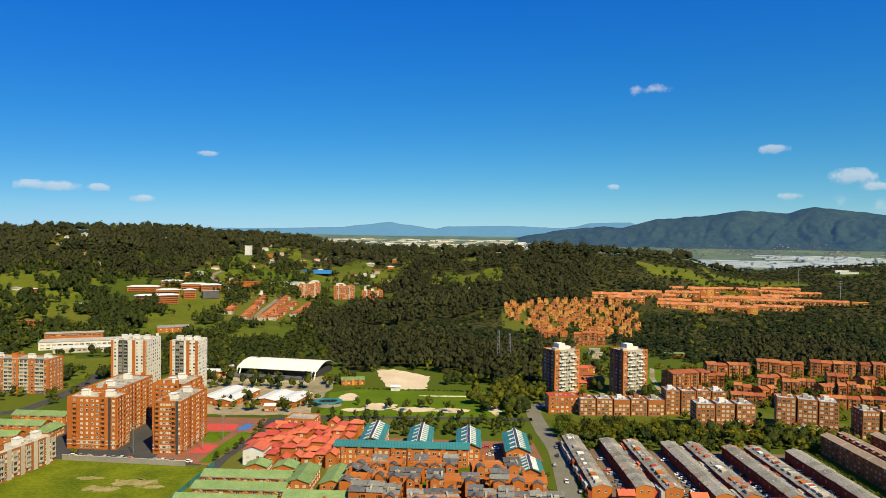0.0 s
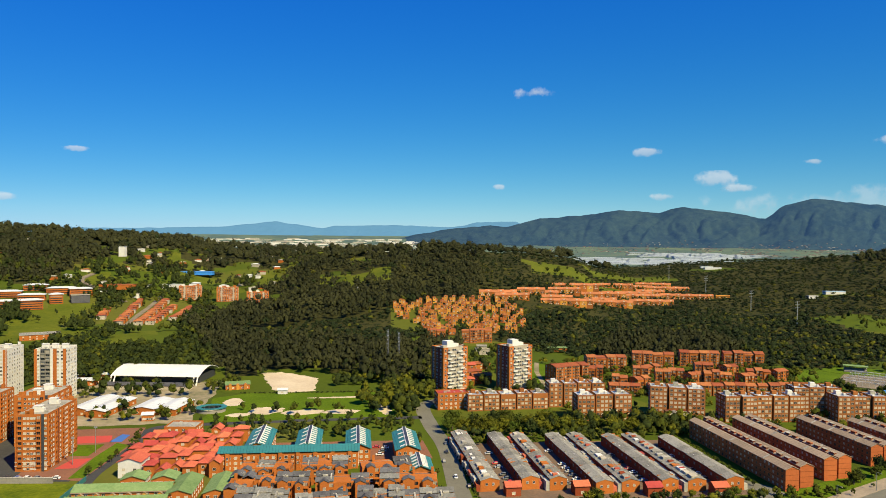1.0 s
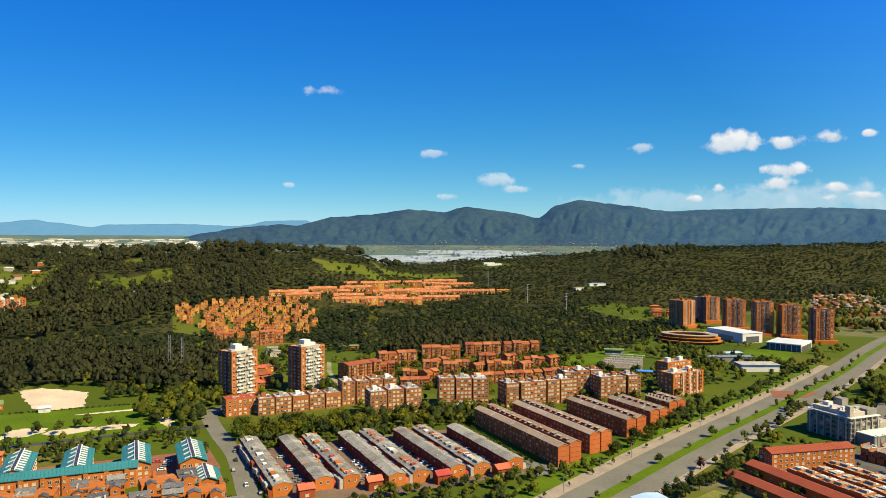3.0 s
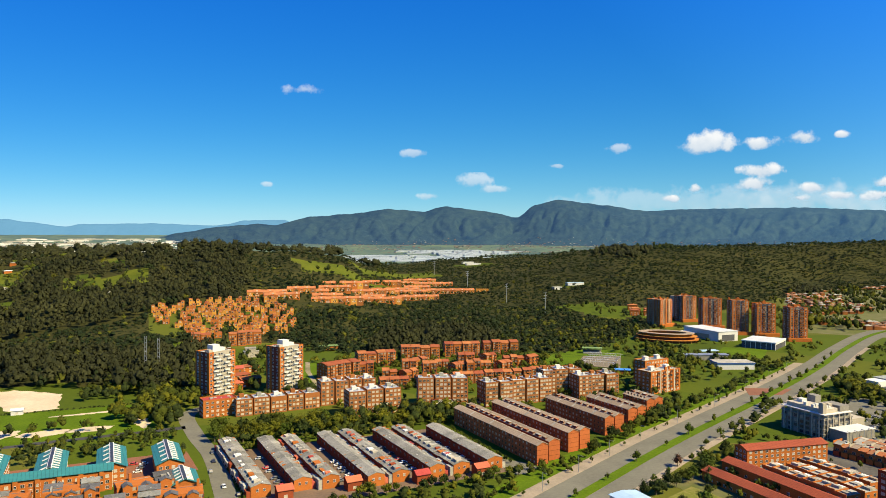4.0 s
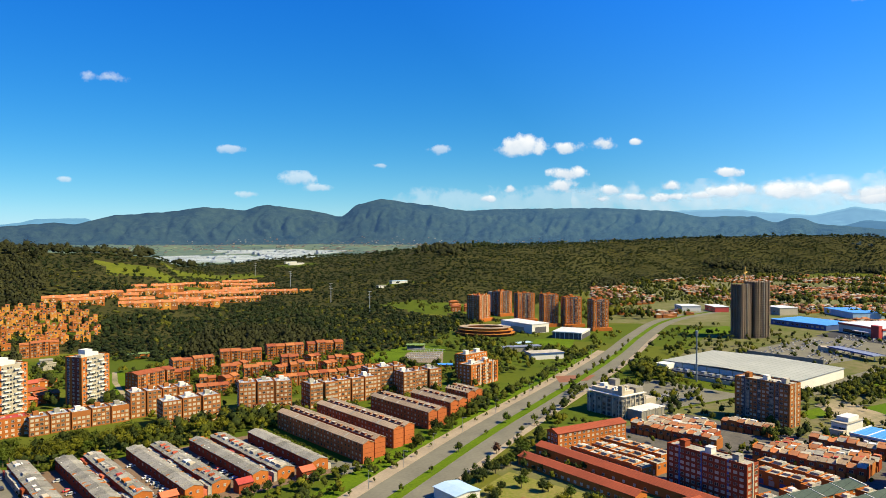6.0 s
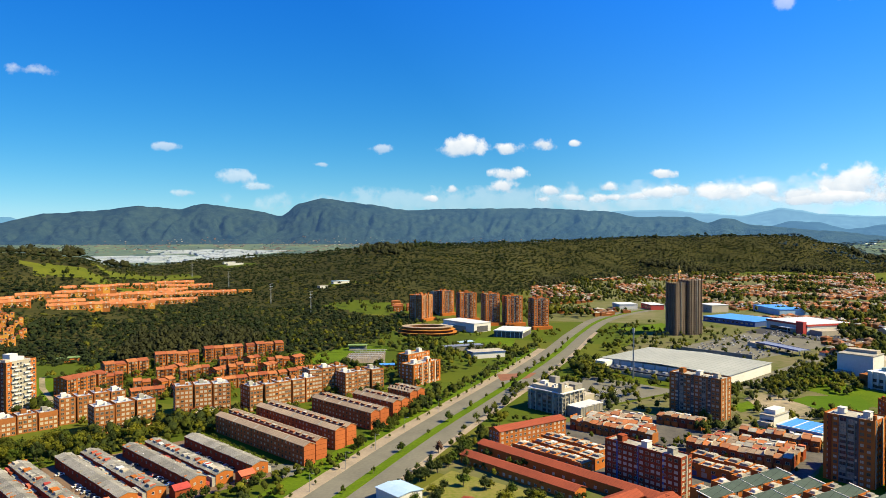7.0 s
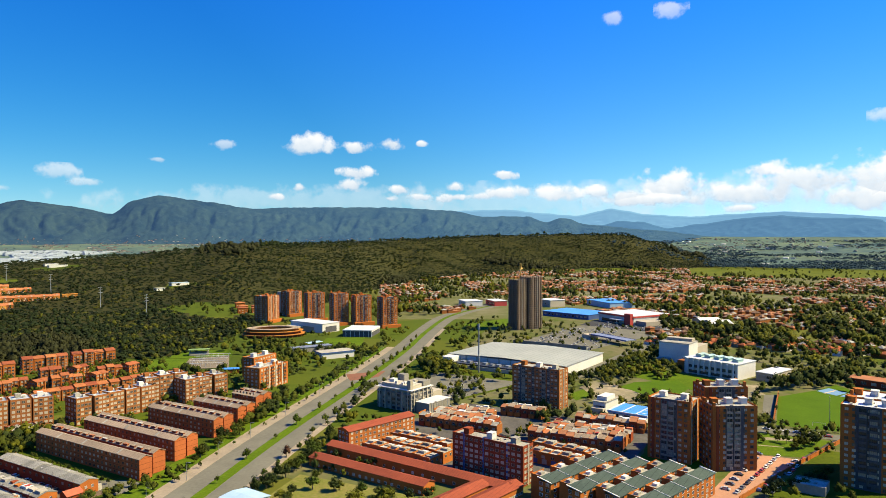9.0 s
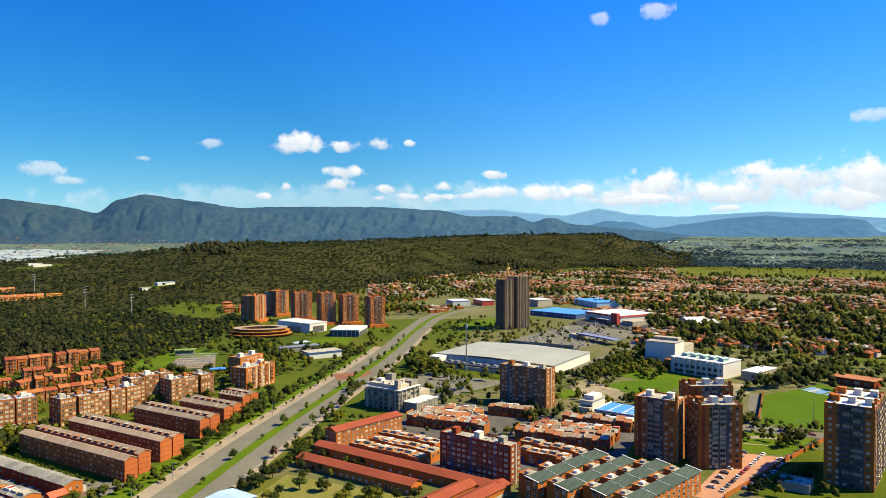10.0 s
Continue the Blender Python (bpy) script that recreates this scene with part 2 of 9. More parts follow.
LEAF_RED = mat("bronze_leaves", (0.086, 0.036, 0.022), (0.043, 0.025, 0.014), 0.75, 0.06, 1.0, 0.5)
FOREST_YELLOW = mat("yellowing_forest_leaves", (0.080, 0.078, 0.010), (0.026, 0.032, 0.005), 0.8, 0.02, 0.45, 0.62, 0.6)
FOREST = mat("mixed_forest_leaves", (0.0185, 0.0255, 0.0085), (0.0085, 0.0135, 0.0055), 0.8, 0.012, 0.4, 0.42, 0.6)
FOREST_DARK = mat("eucalyptus_forest_leaves", (0.034, 0.0345, 0.013), (0.010, 0.0125, 0.006), 0.8, 0.014, 0.45, 0.5, 0.6)
BARK = mat("grey_brown_bark", (0.144, 0.115, 0.086), (0.079, 0.061, 0.043), 0.9, 0.5, 3.0)
TYRE = mat("black_rubber", (0.02, 0.02, 0.02), (0.03, 0.03, 0.03), 0.8)
# Blue in the ridge colours below is distance haze put into the base colour.
MOUNTAIN = mat("hazed_wooded_mountainside", (0.026, 0.043, 0.030), (0.002, 0.009, 0.015), 0.95, 0.0045, 0.022, 0.66, 18.0)
MOUNTAIN_FAR = mat("haze_blue_ridge", (0.026, 0.062, 0.1), (0.022, 0.055, 0.09), 0.95, 0.004, 0.02, 0.5)
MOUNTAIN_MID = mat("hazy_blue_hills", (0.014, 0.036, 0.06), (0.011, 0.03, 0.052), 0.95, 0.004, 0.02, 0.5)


def grain(m, amount):
    """Leaf sprays differ in value one from another."""
    t, b = m.node_tree, m.node_tree.nodes["Principled BSDF"]
    src = b.inputs["Base Color"].links[0].from_socket
    geo, rng, hsv = t.nodes.new("ShaderNodeNewGeometry"), t.nodes.new("ShaderNodeMapRange"), t.nodes.new("ShaderNodeHueSaturation")
    rng.inputs["To Min"].default_value, rng.inputs["To Max"].default_value = 1 - amount, 1 + amount
    t.links.new(geo.outputs["Random Per Island"], rng.inputs["Value"])
    t.links.new(rng.outputs["Result"], hsv.inputs["Value"])
    t.links.new(src, hsv.inputs["Color"])
    t.links.new(hsv.outputs["Color"], b.inputs["Base Color"])


grain(TERRA_BROWN, 0.4)
grain(BROWN_TILE, 0.4)
for leafy in (LEAF, LEAF_DARK, LEAF_YELLOW, LEAF_RED, FOREST, FOREST_YELLOW, FOREST_DARK):
    grain(leafy, 0.28)


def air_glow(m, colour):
    """Distant ridges as a backdrop: the haze before them is painted in as emission."""
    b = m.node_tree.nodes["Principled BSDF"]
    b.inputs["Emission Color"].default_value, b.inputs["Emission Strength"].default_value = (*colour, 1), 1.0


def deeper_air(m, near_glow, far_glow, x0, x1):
    """The range runs away eastwards, with more haze painted into its far end's emission."""
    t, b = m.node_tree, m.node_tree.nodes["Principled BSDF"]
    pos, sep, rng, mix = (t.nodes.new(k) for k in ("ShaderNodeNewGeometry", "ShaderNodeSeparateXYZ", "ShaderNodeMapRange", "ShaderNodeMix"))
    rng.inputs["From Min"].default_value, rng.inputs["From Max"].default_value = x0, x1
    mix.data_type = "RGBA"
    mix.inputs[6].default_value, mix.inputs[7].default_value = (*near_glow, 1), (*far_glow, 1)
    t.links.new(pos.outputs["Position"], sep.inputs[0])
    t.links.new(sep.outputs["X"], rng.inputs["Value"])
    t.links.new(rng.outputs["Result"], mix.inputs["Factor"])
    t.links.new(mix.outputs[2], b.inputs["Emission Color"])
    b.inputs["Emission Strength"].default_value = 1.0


for fine in MOUNTAIN.node_tree.nodes:
    if fine.type == "TEX_NOISE" and fine.inputs["Scale"].default_value > 0.01:
        fine.inputs["Detail"].default_value, fine.inputs["Roughness"].default_value = 8, 0.74
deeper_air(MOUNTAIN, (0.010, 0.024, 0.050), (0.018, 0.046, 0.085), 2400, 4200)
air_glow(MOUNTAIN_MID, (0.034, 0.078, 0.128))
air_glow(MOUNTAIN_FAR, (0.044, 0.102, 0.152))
# Farthest ridge: the most haze in its colour and emission.
MOUNTAIN_EAST = mat("palest_haze_ridge", (0.03, 0.065, 0.1), (0.026, 0.058, 0.09), 0.95, 0.004, 0.02, 0.5)
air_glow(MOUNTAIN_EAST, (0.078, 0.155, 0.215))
MEADOW = mat("sunlit_hill_meadow", (0.092, 0.100, 0.010), (0.048, 0.064, 0.006), 0.95, 0.02, 0.2, 0.5, 0.2)
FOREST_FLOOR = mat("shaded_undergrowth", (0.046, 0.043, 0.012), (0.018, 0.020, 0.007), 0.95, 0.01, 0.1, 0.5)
SUBURB_GROUND = mat("suburb_gardens_and_lanes", (0.058, 0.074, 0.010), (0.13, 0.115, 0.066), 0.95, 0.012, 0.06, 0.5)
# Far plain, belts and towns: blue-grey distance haze is put into the base colours.
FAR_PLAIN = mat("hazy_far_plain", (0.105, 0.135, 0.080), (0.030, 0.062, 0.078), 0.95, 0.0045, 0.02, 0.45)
FAR_LEAF = mat("hazed_tree_belts", (0.024, 0.042, 0.050), (0.014, 0.028, 0.038), 0.9, 0.01, 0.1, 0.5)
FAR_TOWN = mat("hazed_brick_towns", (0.17, 0.115, 0.10), (0.10, 0.085, 0.085), 0.9, 0.004, 0.08, 0.6)


def glass(name, dark, pale, share):
    """Window glass over rooms that are dark or curtained, pane by pane."""
    m = bpy.data.materials.new(name)
    m.use_nodes = True
    t, b = m.node_tree, m.node_tree.nodes["Principled BSDF"]
    info, ramp = t.nodes.new("ShaderNodeObjectInfo"), t.nodes.new("ShaderNodeValToRGB")
    ramp.color_ramp.interpolation = "CONSTANT"
    ramp.color_ramp.elements[0].color = (*dark, 1)
    ramp.color_ramp.elements[1].position, ramp.color_ramp.elements[1].color = 1 - share, (*pale, 1)
    e = ramp.color_ramp.elements.new((1 - share) * 0.6)
    e.color = tuple(d * 1.8 for d in dark) + (1,)
    geo, add, wrap = t.nodes.new("ShaderNodeNewGeometry"), t.nodes.new("ShaderNodeMath"), t.nodes.new("ShaderNodeMath")
    wrap.operation = "FRACT"
    t.links.new(info.outputs["Random"], add.inputs[0])
    t.links.new(geo.outputs["Random Per Island"], add.inputs[1])
    t.links.new(add.outputs[0], wrap.inputs[0])
    t.links.new(wrap.outputs[0], ramp.inputs["Fac"])
    t.links.new(ramp.outputs["Color"], b.inputs["Base Color"])
    b.inputs["Roughness"].default_value = 0.12
    return m


GLASS = glass("window_glass", (0.02, 0.023, 0.028), (0.26, 0.23, 0.18), 0.3)
# Pale panes: curtains, and sky reflections painted into the eastern towers' glass.
GLASS_PALE = glass("curtain_and_reflection_glass", (0.04, 0.036, 0.032), (0.38, 0.33, 0.25), 0.55)


# ---- the lie of the land: bearing (degrees clockwise from +y) against foot, crest and skyline ----
EYE_Z = 120.0
BEARING = (-60, -40, -32, -27.7, -21.7, -15.6, -12.6, -8.3, -4.7, -1, 5.3, 9.7, 14.2, 18.8, 21.5, 24, 27.8, 31, 34.5, 38, 41, 46, 50.4, 55, 62, 68, 72, 74.3, 77.2, 79.5, 84, 130)
SKYLINE = (.2, .3, .28, .65, .6, .3, .1, -.5, -.8, -.75, -.65, -.42, -.72, -1.1, -2.0, -2.0, -1.65, -1.45, -1.25, -.95, -.6, -.55, -.4, -.18, .03, .13, .1, -.4, -1.4, -2.1, -2.6, -2.6)
FOOT = (950, 950, 950, 950, 950, 950, 1000, 1050, 900, 780, 760, 740, 740, 740, 760, 800, 820, 850, 900, 950, 1000, 1150, 1350, 1800, 2150, 2350, 2450, 2500, 2600, 2600, 2600, 2600)
CREST = (1700, 1700, 1700, 1700, 1750, 1800, 1850, 1900, 1900, 1700, 1500, 1500, 1500, 1600, 1800, 2000, 2100, 2100, 2050, 2000, 1950, 2000, 2150, 2450, 2750, 2950, 3050, 3050, 3050, 3050, 3050, 3050)


def smooth(u):
    u = max(0.0, min(1.0, u))
    return u * u * (3 - 2 * u)


def along(table, a):
    if a <= BEARING[0]:
        return table[0]
    for i in range(1, len(BEARING)):
        if a <= BEARING[i]:
            u = smooth((a - BEARING[i - 1]) / (BEARING[i] - BEARING[i - 1]))
            return table[i - 1] + (table[i] - table[i - 1]) * u
    return table[-1]


def land(x, y):
    """Height of the ground."""
    r, a = math.hypot(x, y), math.degrees(math.atan2(x, y))
    if r < 600:
        return 0.0
    foot, crest = along(FOOT, a), along(CREST, a)
    top = max(0.0, EYE_Z + crest * math.tan(math.radians(along(SKYLINE, a))) - (17 if a < 14 else 14 if a < 22 else 11))
    u = (r - foot) / (crest - foot)
    hill = top * (0.55 * smooth(u) + 0.45 * max(0.0, min(1.0, u)) ** 1.3) if u < 1 else top * (1 - smooth((r - crest) / 500))
    far = max(0.0, r - 3100) / 1500
    return hill + 100 * min(far, 1.25) ** 1.2


# ---- how things are put together ----
class Build:
    """Collects the faces of one mesh."""

    def __init__(self):
        self.v, self.f, self.m = [], [], []

    def face(self, pts, m=0):
        n = len(self.v)
        self.v.extend(pts)
        self.f.append(tuple(range(n, n + len(pts))))
        self.m.append(m)

    def box(self, x0, y0, z0, x1, y1, z1, m=0, top=None):
        n = len(self.v)
        self.v += [(x0, y0, z0), (x1, y0, z0), (x1, y1, z0), (x0, y1, z0), (x0, y0, z1), (x1, y0, z1), (x1, y1, z1), (x0, y1, z1)]
        self.f += [tuple(n + i for i in q) for q in ((0, 1, 5, 4), (1, 2, 6, 5), (2, 3, 7, 6), (3, 0, 4, 7), (4, 5, 6, 7), (3, 2, 1, 0))]
        self.m += [m] * 4 + [m if top is None else top, m]
        return self

    def prism(self, pts, z0, z1, m=0, top=None):
        k = len(pts)
        for i in range(k):
            a, b = pts[i], pts[(i + 1) % k]
            self.face([(*a, z0), (*b, z0), (*b, z1), (*a, z1)], m)
        self.face([(*p, z1) for p in pts], m if top is None else top)
        self.face([(*p, z0) for p in reversed(pts)], m)
        return self

    def gable_wall(self, x0, y0, x1, y1, z, rise, axis, m=0):
        """The wedge of wall under a pitched roof whose ridge runs along axis."""
        if axis == "x":
            yc = (y0 + y1) / 2
            for x, s in ((x0, 1), (x1, -1)):
                self.face([(x, y0, z), (x, yc, z + rise), (x, y1, z)][::s], m)
        else:
            xc = (x0 + x1) / 2
            for y, s in ((y0, -1), (y1, 1)):
                self.face([(x0, y, z), (xc, y, z + rise), (x1, y, z)][::s], m)
        return self

    def gable(self, x0, y0, x1, y1, z, rise, axis, over=0.5, t=0.22, m=0):
        """Two sloping slabs with thickness that meet at a ridge."""
        if axis == "x":
            yc, k = (y0 + y1) / 2, rise / ((y1 - y0) / 2)
            a, b, lo = x0 - over, x1 + over, z - over * k
            for ye in (y0 - over, y1 + over):
                self.slab([(a, ye, lo), (b, ye, lo), (b, yc, z + rise), (a, yc, z + rise)], t, m)
        else:
            xc, k = (x0 + x1) / 2, rise / ((x1 - x0) / 2)
            a, b, lo = y0 - over, y1 + over, z - over * k
            for xe in (x0 - over, x1 + over):
                self.slab([(xe, a, lo), (xe, b, lo), (xc, b, z + rise), (xc, a, z + rise)], t, m)
        return self

    def slab(self, q, t, m=0):
        n = len(self.v)
        self.v += list(q) + [(x, y, zz + t) for x, y, zz in q]
        self.f += [tuple(n + i for i in s) for s in ((3, 2, 1, 0), (4, 5, 6, 7), (0, 1, 5, 4), (1, 2, 6, 5), (2, 3, 7, 6), (3, 0, 4, 7))]
        self.m += [m] * 6

    def hip(self, x0, y0, x1, y1, z, rise, over=0.6, t=0.2, m=0):
        x0, y0, x1, y1 = x0 - over, y0 - over, x1 + over, y1 + over
        self.box(x0, y0, z - t, x1, y1, z, m)
        w, d = x1 - x0, y1 - y0
        if w >= d:
            a, b = (x0 + d / 2, (y0 + y1) / 2, z + rise), (x1 - d / 2, (y0 + y1) / 2, z + rise)
            c = [(x0, y0, z), (x1, y0, z), (x1, y1, z), (x0, y1, z)]
            for q in ([c[0], c[1], b, a], [c[2], c[3], a, b], [c[1], c[2], b], [c[3], c[0], a]):
                self.face(q, m)
        else:
            a, b = ((x0 + x1) / 2, y0 + w / 2, z + rise), ((x0 + x1) / 2, y1 - w / 2, z + rise)
            c = [(x0, y0, z), (x1, y0, z), (x1, y1, z), (x0, y1, z)]
            for q in ([c[1], c[2], b, a], [c[3], c[0], a, b], [c[0], c[1], a], [c[2], c[3], b]):
                self.face(q, m)
        return self

    def tube(self, x, y, z0, z1, r0, r1=None, n=6, m=0):
        r1 = r0 if r1 is None else r1
        k = len(self.v)
        for z, r in ((z0, r0), (z1, r1)):
            self.v += [(x + r * math.cos(2 * math.pi * i / n), y + r * math.sin(2 * math.pi * i / n), z) for i in range(n)]
        for i in range(n):
            j = (i + 1) % n
            self.f.append((k + i, k + j, k + n + j, k + n + i))
            self.m.append(m)
        self.f.append(tuple(k + n + i for i in range(n)))
        self.m.append(m)
        return self

    def mesh(self, name, *mats):
        me = bpy.data.meshes.new(name)
        me.from_pydata(self.v, [], self.f)
        for x in mats:
            me.materials.append(x)
        if len(mats) > 1:
            me.polygons.foreach_set("material_index", self.m)
        me.update()
        return me


ROOF_OF = {}  # the newest roof of each thing, which carries its huts, chimneys and skylights
ON_ROOFS = ("skylight", "chimney", "stair_hut", "roof_hut", "roof_equipment", "dormer", "coping", "ridge_vent", "ridge_flashing", "lift_house", "roof_plant", "light_well", "roof_tank")


def part(name, build, mats, parent, label=""):
    ob = new(name, build.mesh(name, *(mats if isinstance(mats, tuple) else (mats,))))
    ob.parent = ROOF_OF.get(parent, parent) if name in ON_ROOFS else parent
    if name == "roof":
        ROOF_OF[parent] = ob
    if label:
        ob["label"] = label
    return ob


def thing(name, x, y, rz, label, category, group="", z=0.0):
    ob = new(name)
    ob.matrix_basis = pose(x, y, z, 0, 0, rz)
    return tagged(ob, label, category, group)


def setting(name, build, mats, label, category, kind="structure"):
    ob = new(name, build.mesh(name, *(mats if isinstance(mats, tuple) else (mats,))))
    return tagged(ob, label, category, kind=kind)


WINDOW_MESHES = {}


def window_mesh(w, h, frame_mat, pane_mat, mullions=1):
    """A window that stands in a wall facing -y: frame, sill and pane set back."""
    key = (w, h, frame_mat.name, pane_mat.name, mullions)
    if key not in WINDOW_MESHES:
        b = Build()
        b.face([(-w / 2, -0.03, 0), (w / 2, -0.03, 0), (w / 2, -0.03, h), (-w / 2, -0.03, h)], 1)
        e, y = 0.06, -0.12
        x0, x1, z0, z1 = -w / 2 - e, w / 2 + e, -e, h + e

        def bar(xa, za, xb, zb, ya, upright):
            """Front and two long sides of a frame bar; its back is in the wall."""
            b.face([(xa, ya, za), (xb, ya, za), (xb, ya, zb), (xa, ya, zb)])
            if upright:
                b.face([(xa, 0, za), (xa, ya, za), (xa, ya, zb), (xa, 0, zb)])
                b.face([(xb, ya, za), (xb, 0, za), (xb, 0, zb), (xb, ya, zb)])
            else:
                b.face([(xa, ya, zb), (xb, ya, zb), (xb, 0, zb), (xa, 0, zb)])
                b.face([(xa, 0, za), (xb, 0, za), (xb, ya, za), (xa, ya, za)])

        bar(x0, z0, x1, 0, y, False)
        bar(x0, h, x1, z1, y, False)
        bar(x0, 0, -w / 2, h, y, True)
        bar(w / 2, 0, x1, h, y, True)
        for i in range(mullions):
            x = -w / 2 + w * (i + 1) / (mullions + 1)
            bar(x - 0.025, 0, x + 0.025, h, -0.09, True)
        WINDOW_MESHES[key] = b.mesh("window", frame_mat, pane_mat)
    return WINDOW_MESHES[key]


def loggia_mesh(w, fh, edge_mat, pane_mat=None):
    """A shallow balcony before dark glazing, one storey high, on a wall facing -y: floor slab, parapet, cheeks and doors."""
    pane_mat = pane_mat or GLASS
    key = ("loggia", w, fh, edge_mat.name, pane_mat.name)
    if key not in WINDOW_MESHES:
        b = Build()
        b.face([(-w / 2, -0.04, 0), (w / 2, -0.04, 0), (w / 2, -0.04, fh - 0.3), (-w / 2, -0.04, fh - 0.3)], 1)
        b.box(-w / 2 - 0.15, -0.75, -0.2, w / 2 + 0.15, 0, 0, 0)
        b.box(-w / 2 - 0.15, -0.75, 0, w / 2 + 0.15, -0.65, 0.9, 0)
        b.box(-w / 2 - 0.15, -0.65, 0, -w / 2, 0, fh - 0.2, 0)
        b.box(w / 2, -0.65, 0, w / 2 + 0.15, 0, fh - 0.2, 0)
        b.box(-0.04, -0.1, 0, 0.04, -0.04, fh - 0.3, 0)
        WINDOW_MESHES[key] = b.mesh("loggia", edge_mat, pane_mat)
    return WINDOW_MESHES[key]


def on_face(face, w, d, u, z):
    """Where a piece that faces -y goes on the face of a block w wide and d deep that stands round the origin."""
    return {"S": pose(u, -d / 2, z), "N": pose(-u, d / 2, z, 0, 0, 180), "E": pose(w / 2, u, z, 0, 0, 90), "W": pose(-w / 2, -u, z, 0, 0, 270)}[face]


def seen(root, face, w, d):
    """Whether a face of a block looks towards the hovering camera's side of the town."""
    m = root.matrix_basis @ on_face(face, w, d, 0, 0)
    n = m.to_3x3() @ Vector((0, -1, 0))
    p = m.translation
    return n.x * -p.x + n.y * -p.y > 0


def put(name, mesh, parent, m, label=""):
    ob = new(name, mesh)
    ob.parent = parent
    ob.matrix_local = m
    if label:
        ob["label"] = label
    return ob


def put_many(name, mesh, parent, places):
    """Pieces of one kind: each an object of its own, or, on things far off, where nobody could pick them apart, one joined part."""
    if parent.location.xy.length < 318:
        for m in places:
            put(name, mesh, parent, m)
        return
    b = Build()
    for m in places:
        n = len(b.v)
        b.v += [tuple(m @ v.co) for v in mesh.vertices]
        b.f += [tuple(n + k for k in p.vertices) for p in mesh.polygons]
        b.m += [p.material_index for p in mesh.polygons]
    if b.f:
        ob = new(name, b.mesh(name, *mesh.materials))
        ob.parent = parent
        tagged(ob, kind="stuff")


def windows(root, w, d, floors, fh, z0, cols, mesh, faces="SEWN", skip=()):
    """Rows of windows: cols gives, for S/N and E/W faces, how far along from the middle each column stands."""
    places = []
    for face in faces:
        if seen(root, face, w, d):
            places += [on_face(face, w, d, u, z0 + k * fh) for u in (cols[0] if face in "SN" else cols[1]) for k in range(floors)]
    put_many("window", mesh, root, places)


def spread(n, width):
    return [width * ((i + 0.5) / n - 0.5) for i in range(n)]


def parapet(b, w, d, z, hgt=0.9, t=0.25, m=0):
    b.box(-w / 2, -d / 2, z, w / 2, -d / 2 + t, z + hgt, m)
    b.box(-w / 2, d / 2 - t, z, w / 2, d / 2, z + hgt, m)
    b.box(-w / 2, -d / 2 + t, z, -w / 2 + t, d / 2 - t, z + hgt, m)
    b.box(w / 2 - t, -d / 2 + t, z, w / 2, d / 2 - t, z + hgt, m)


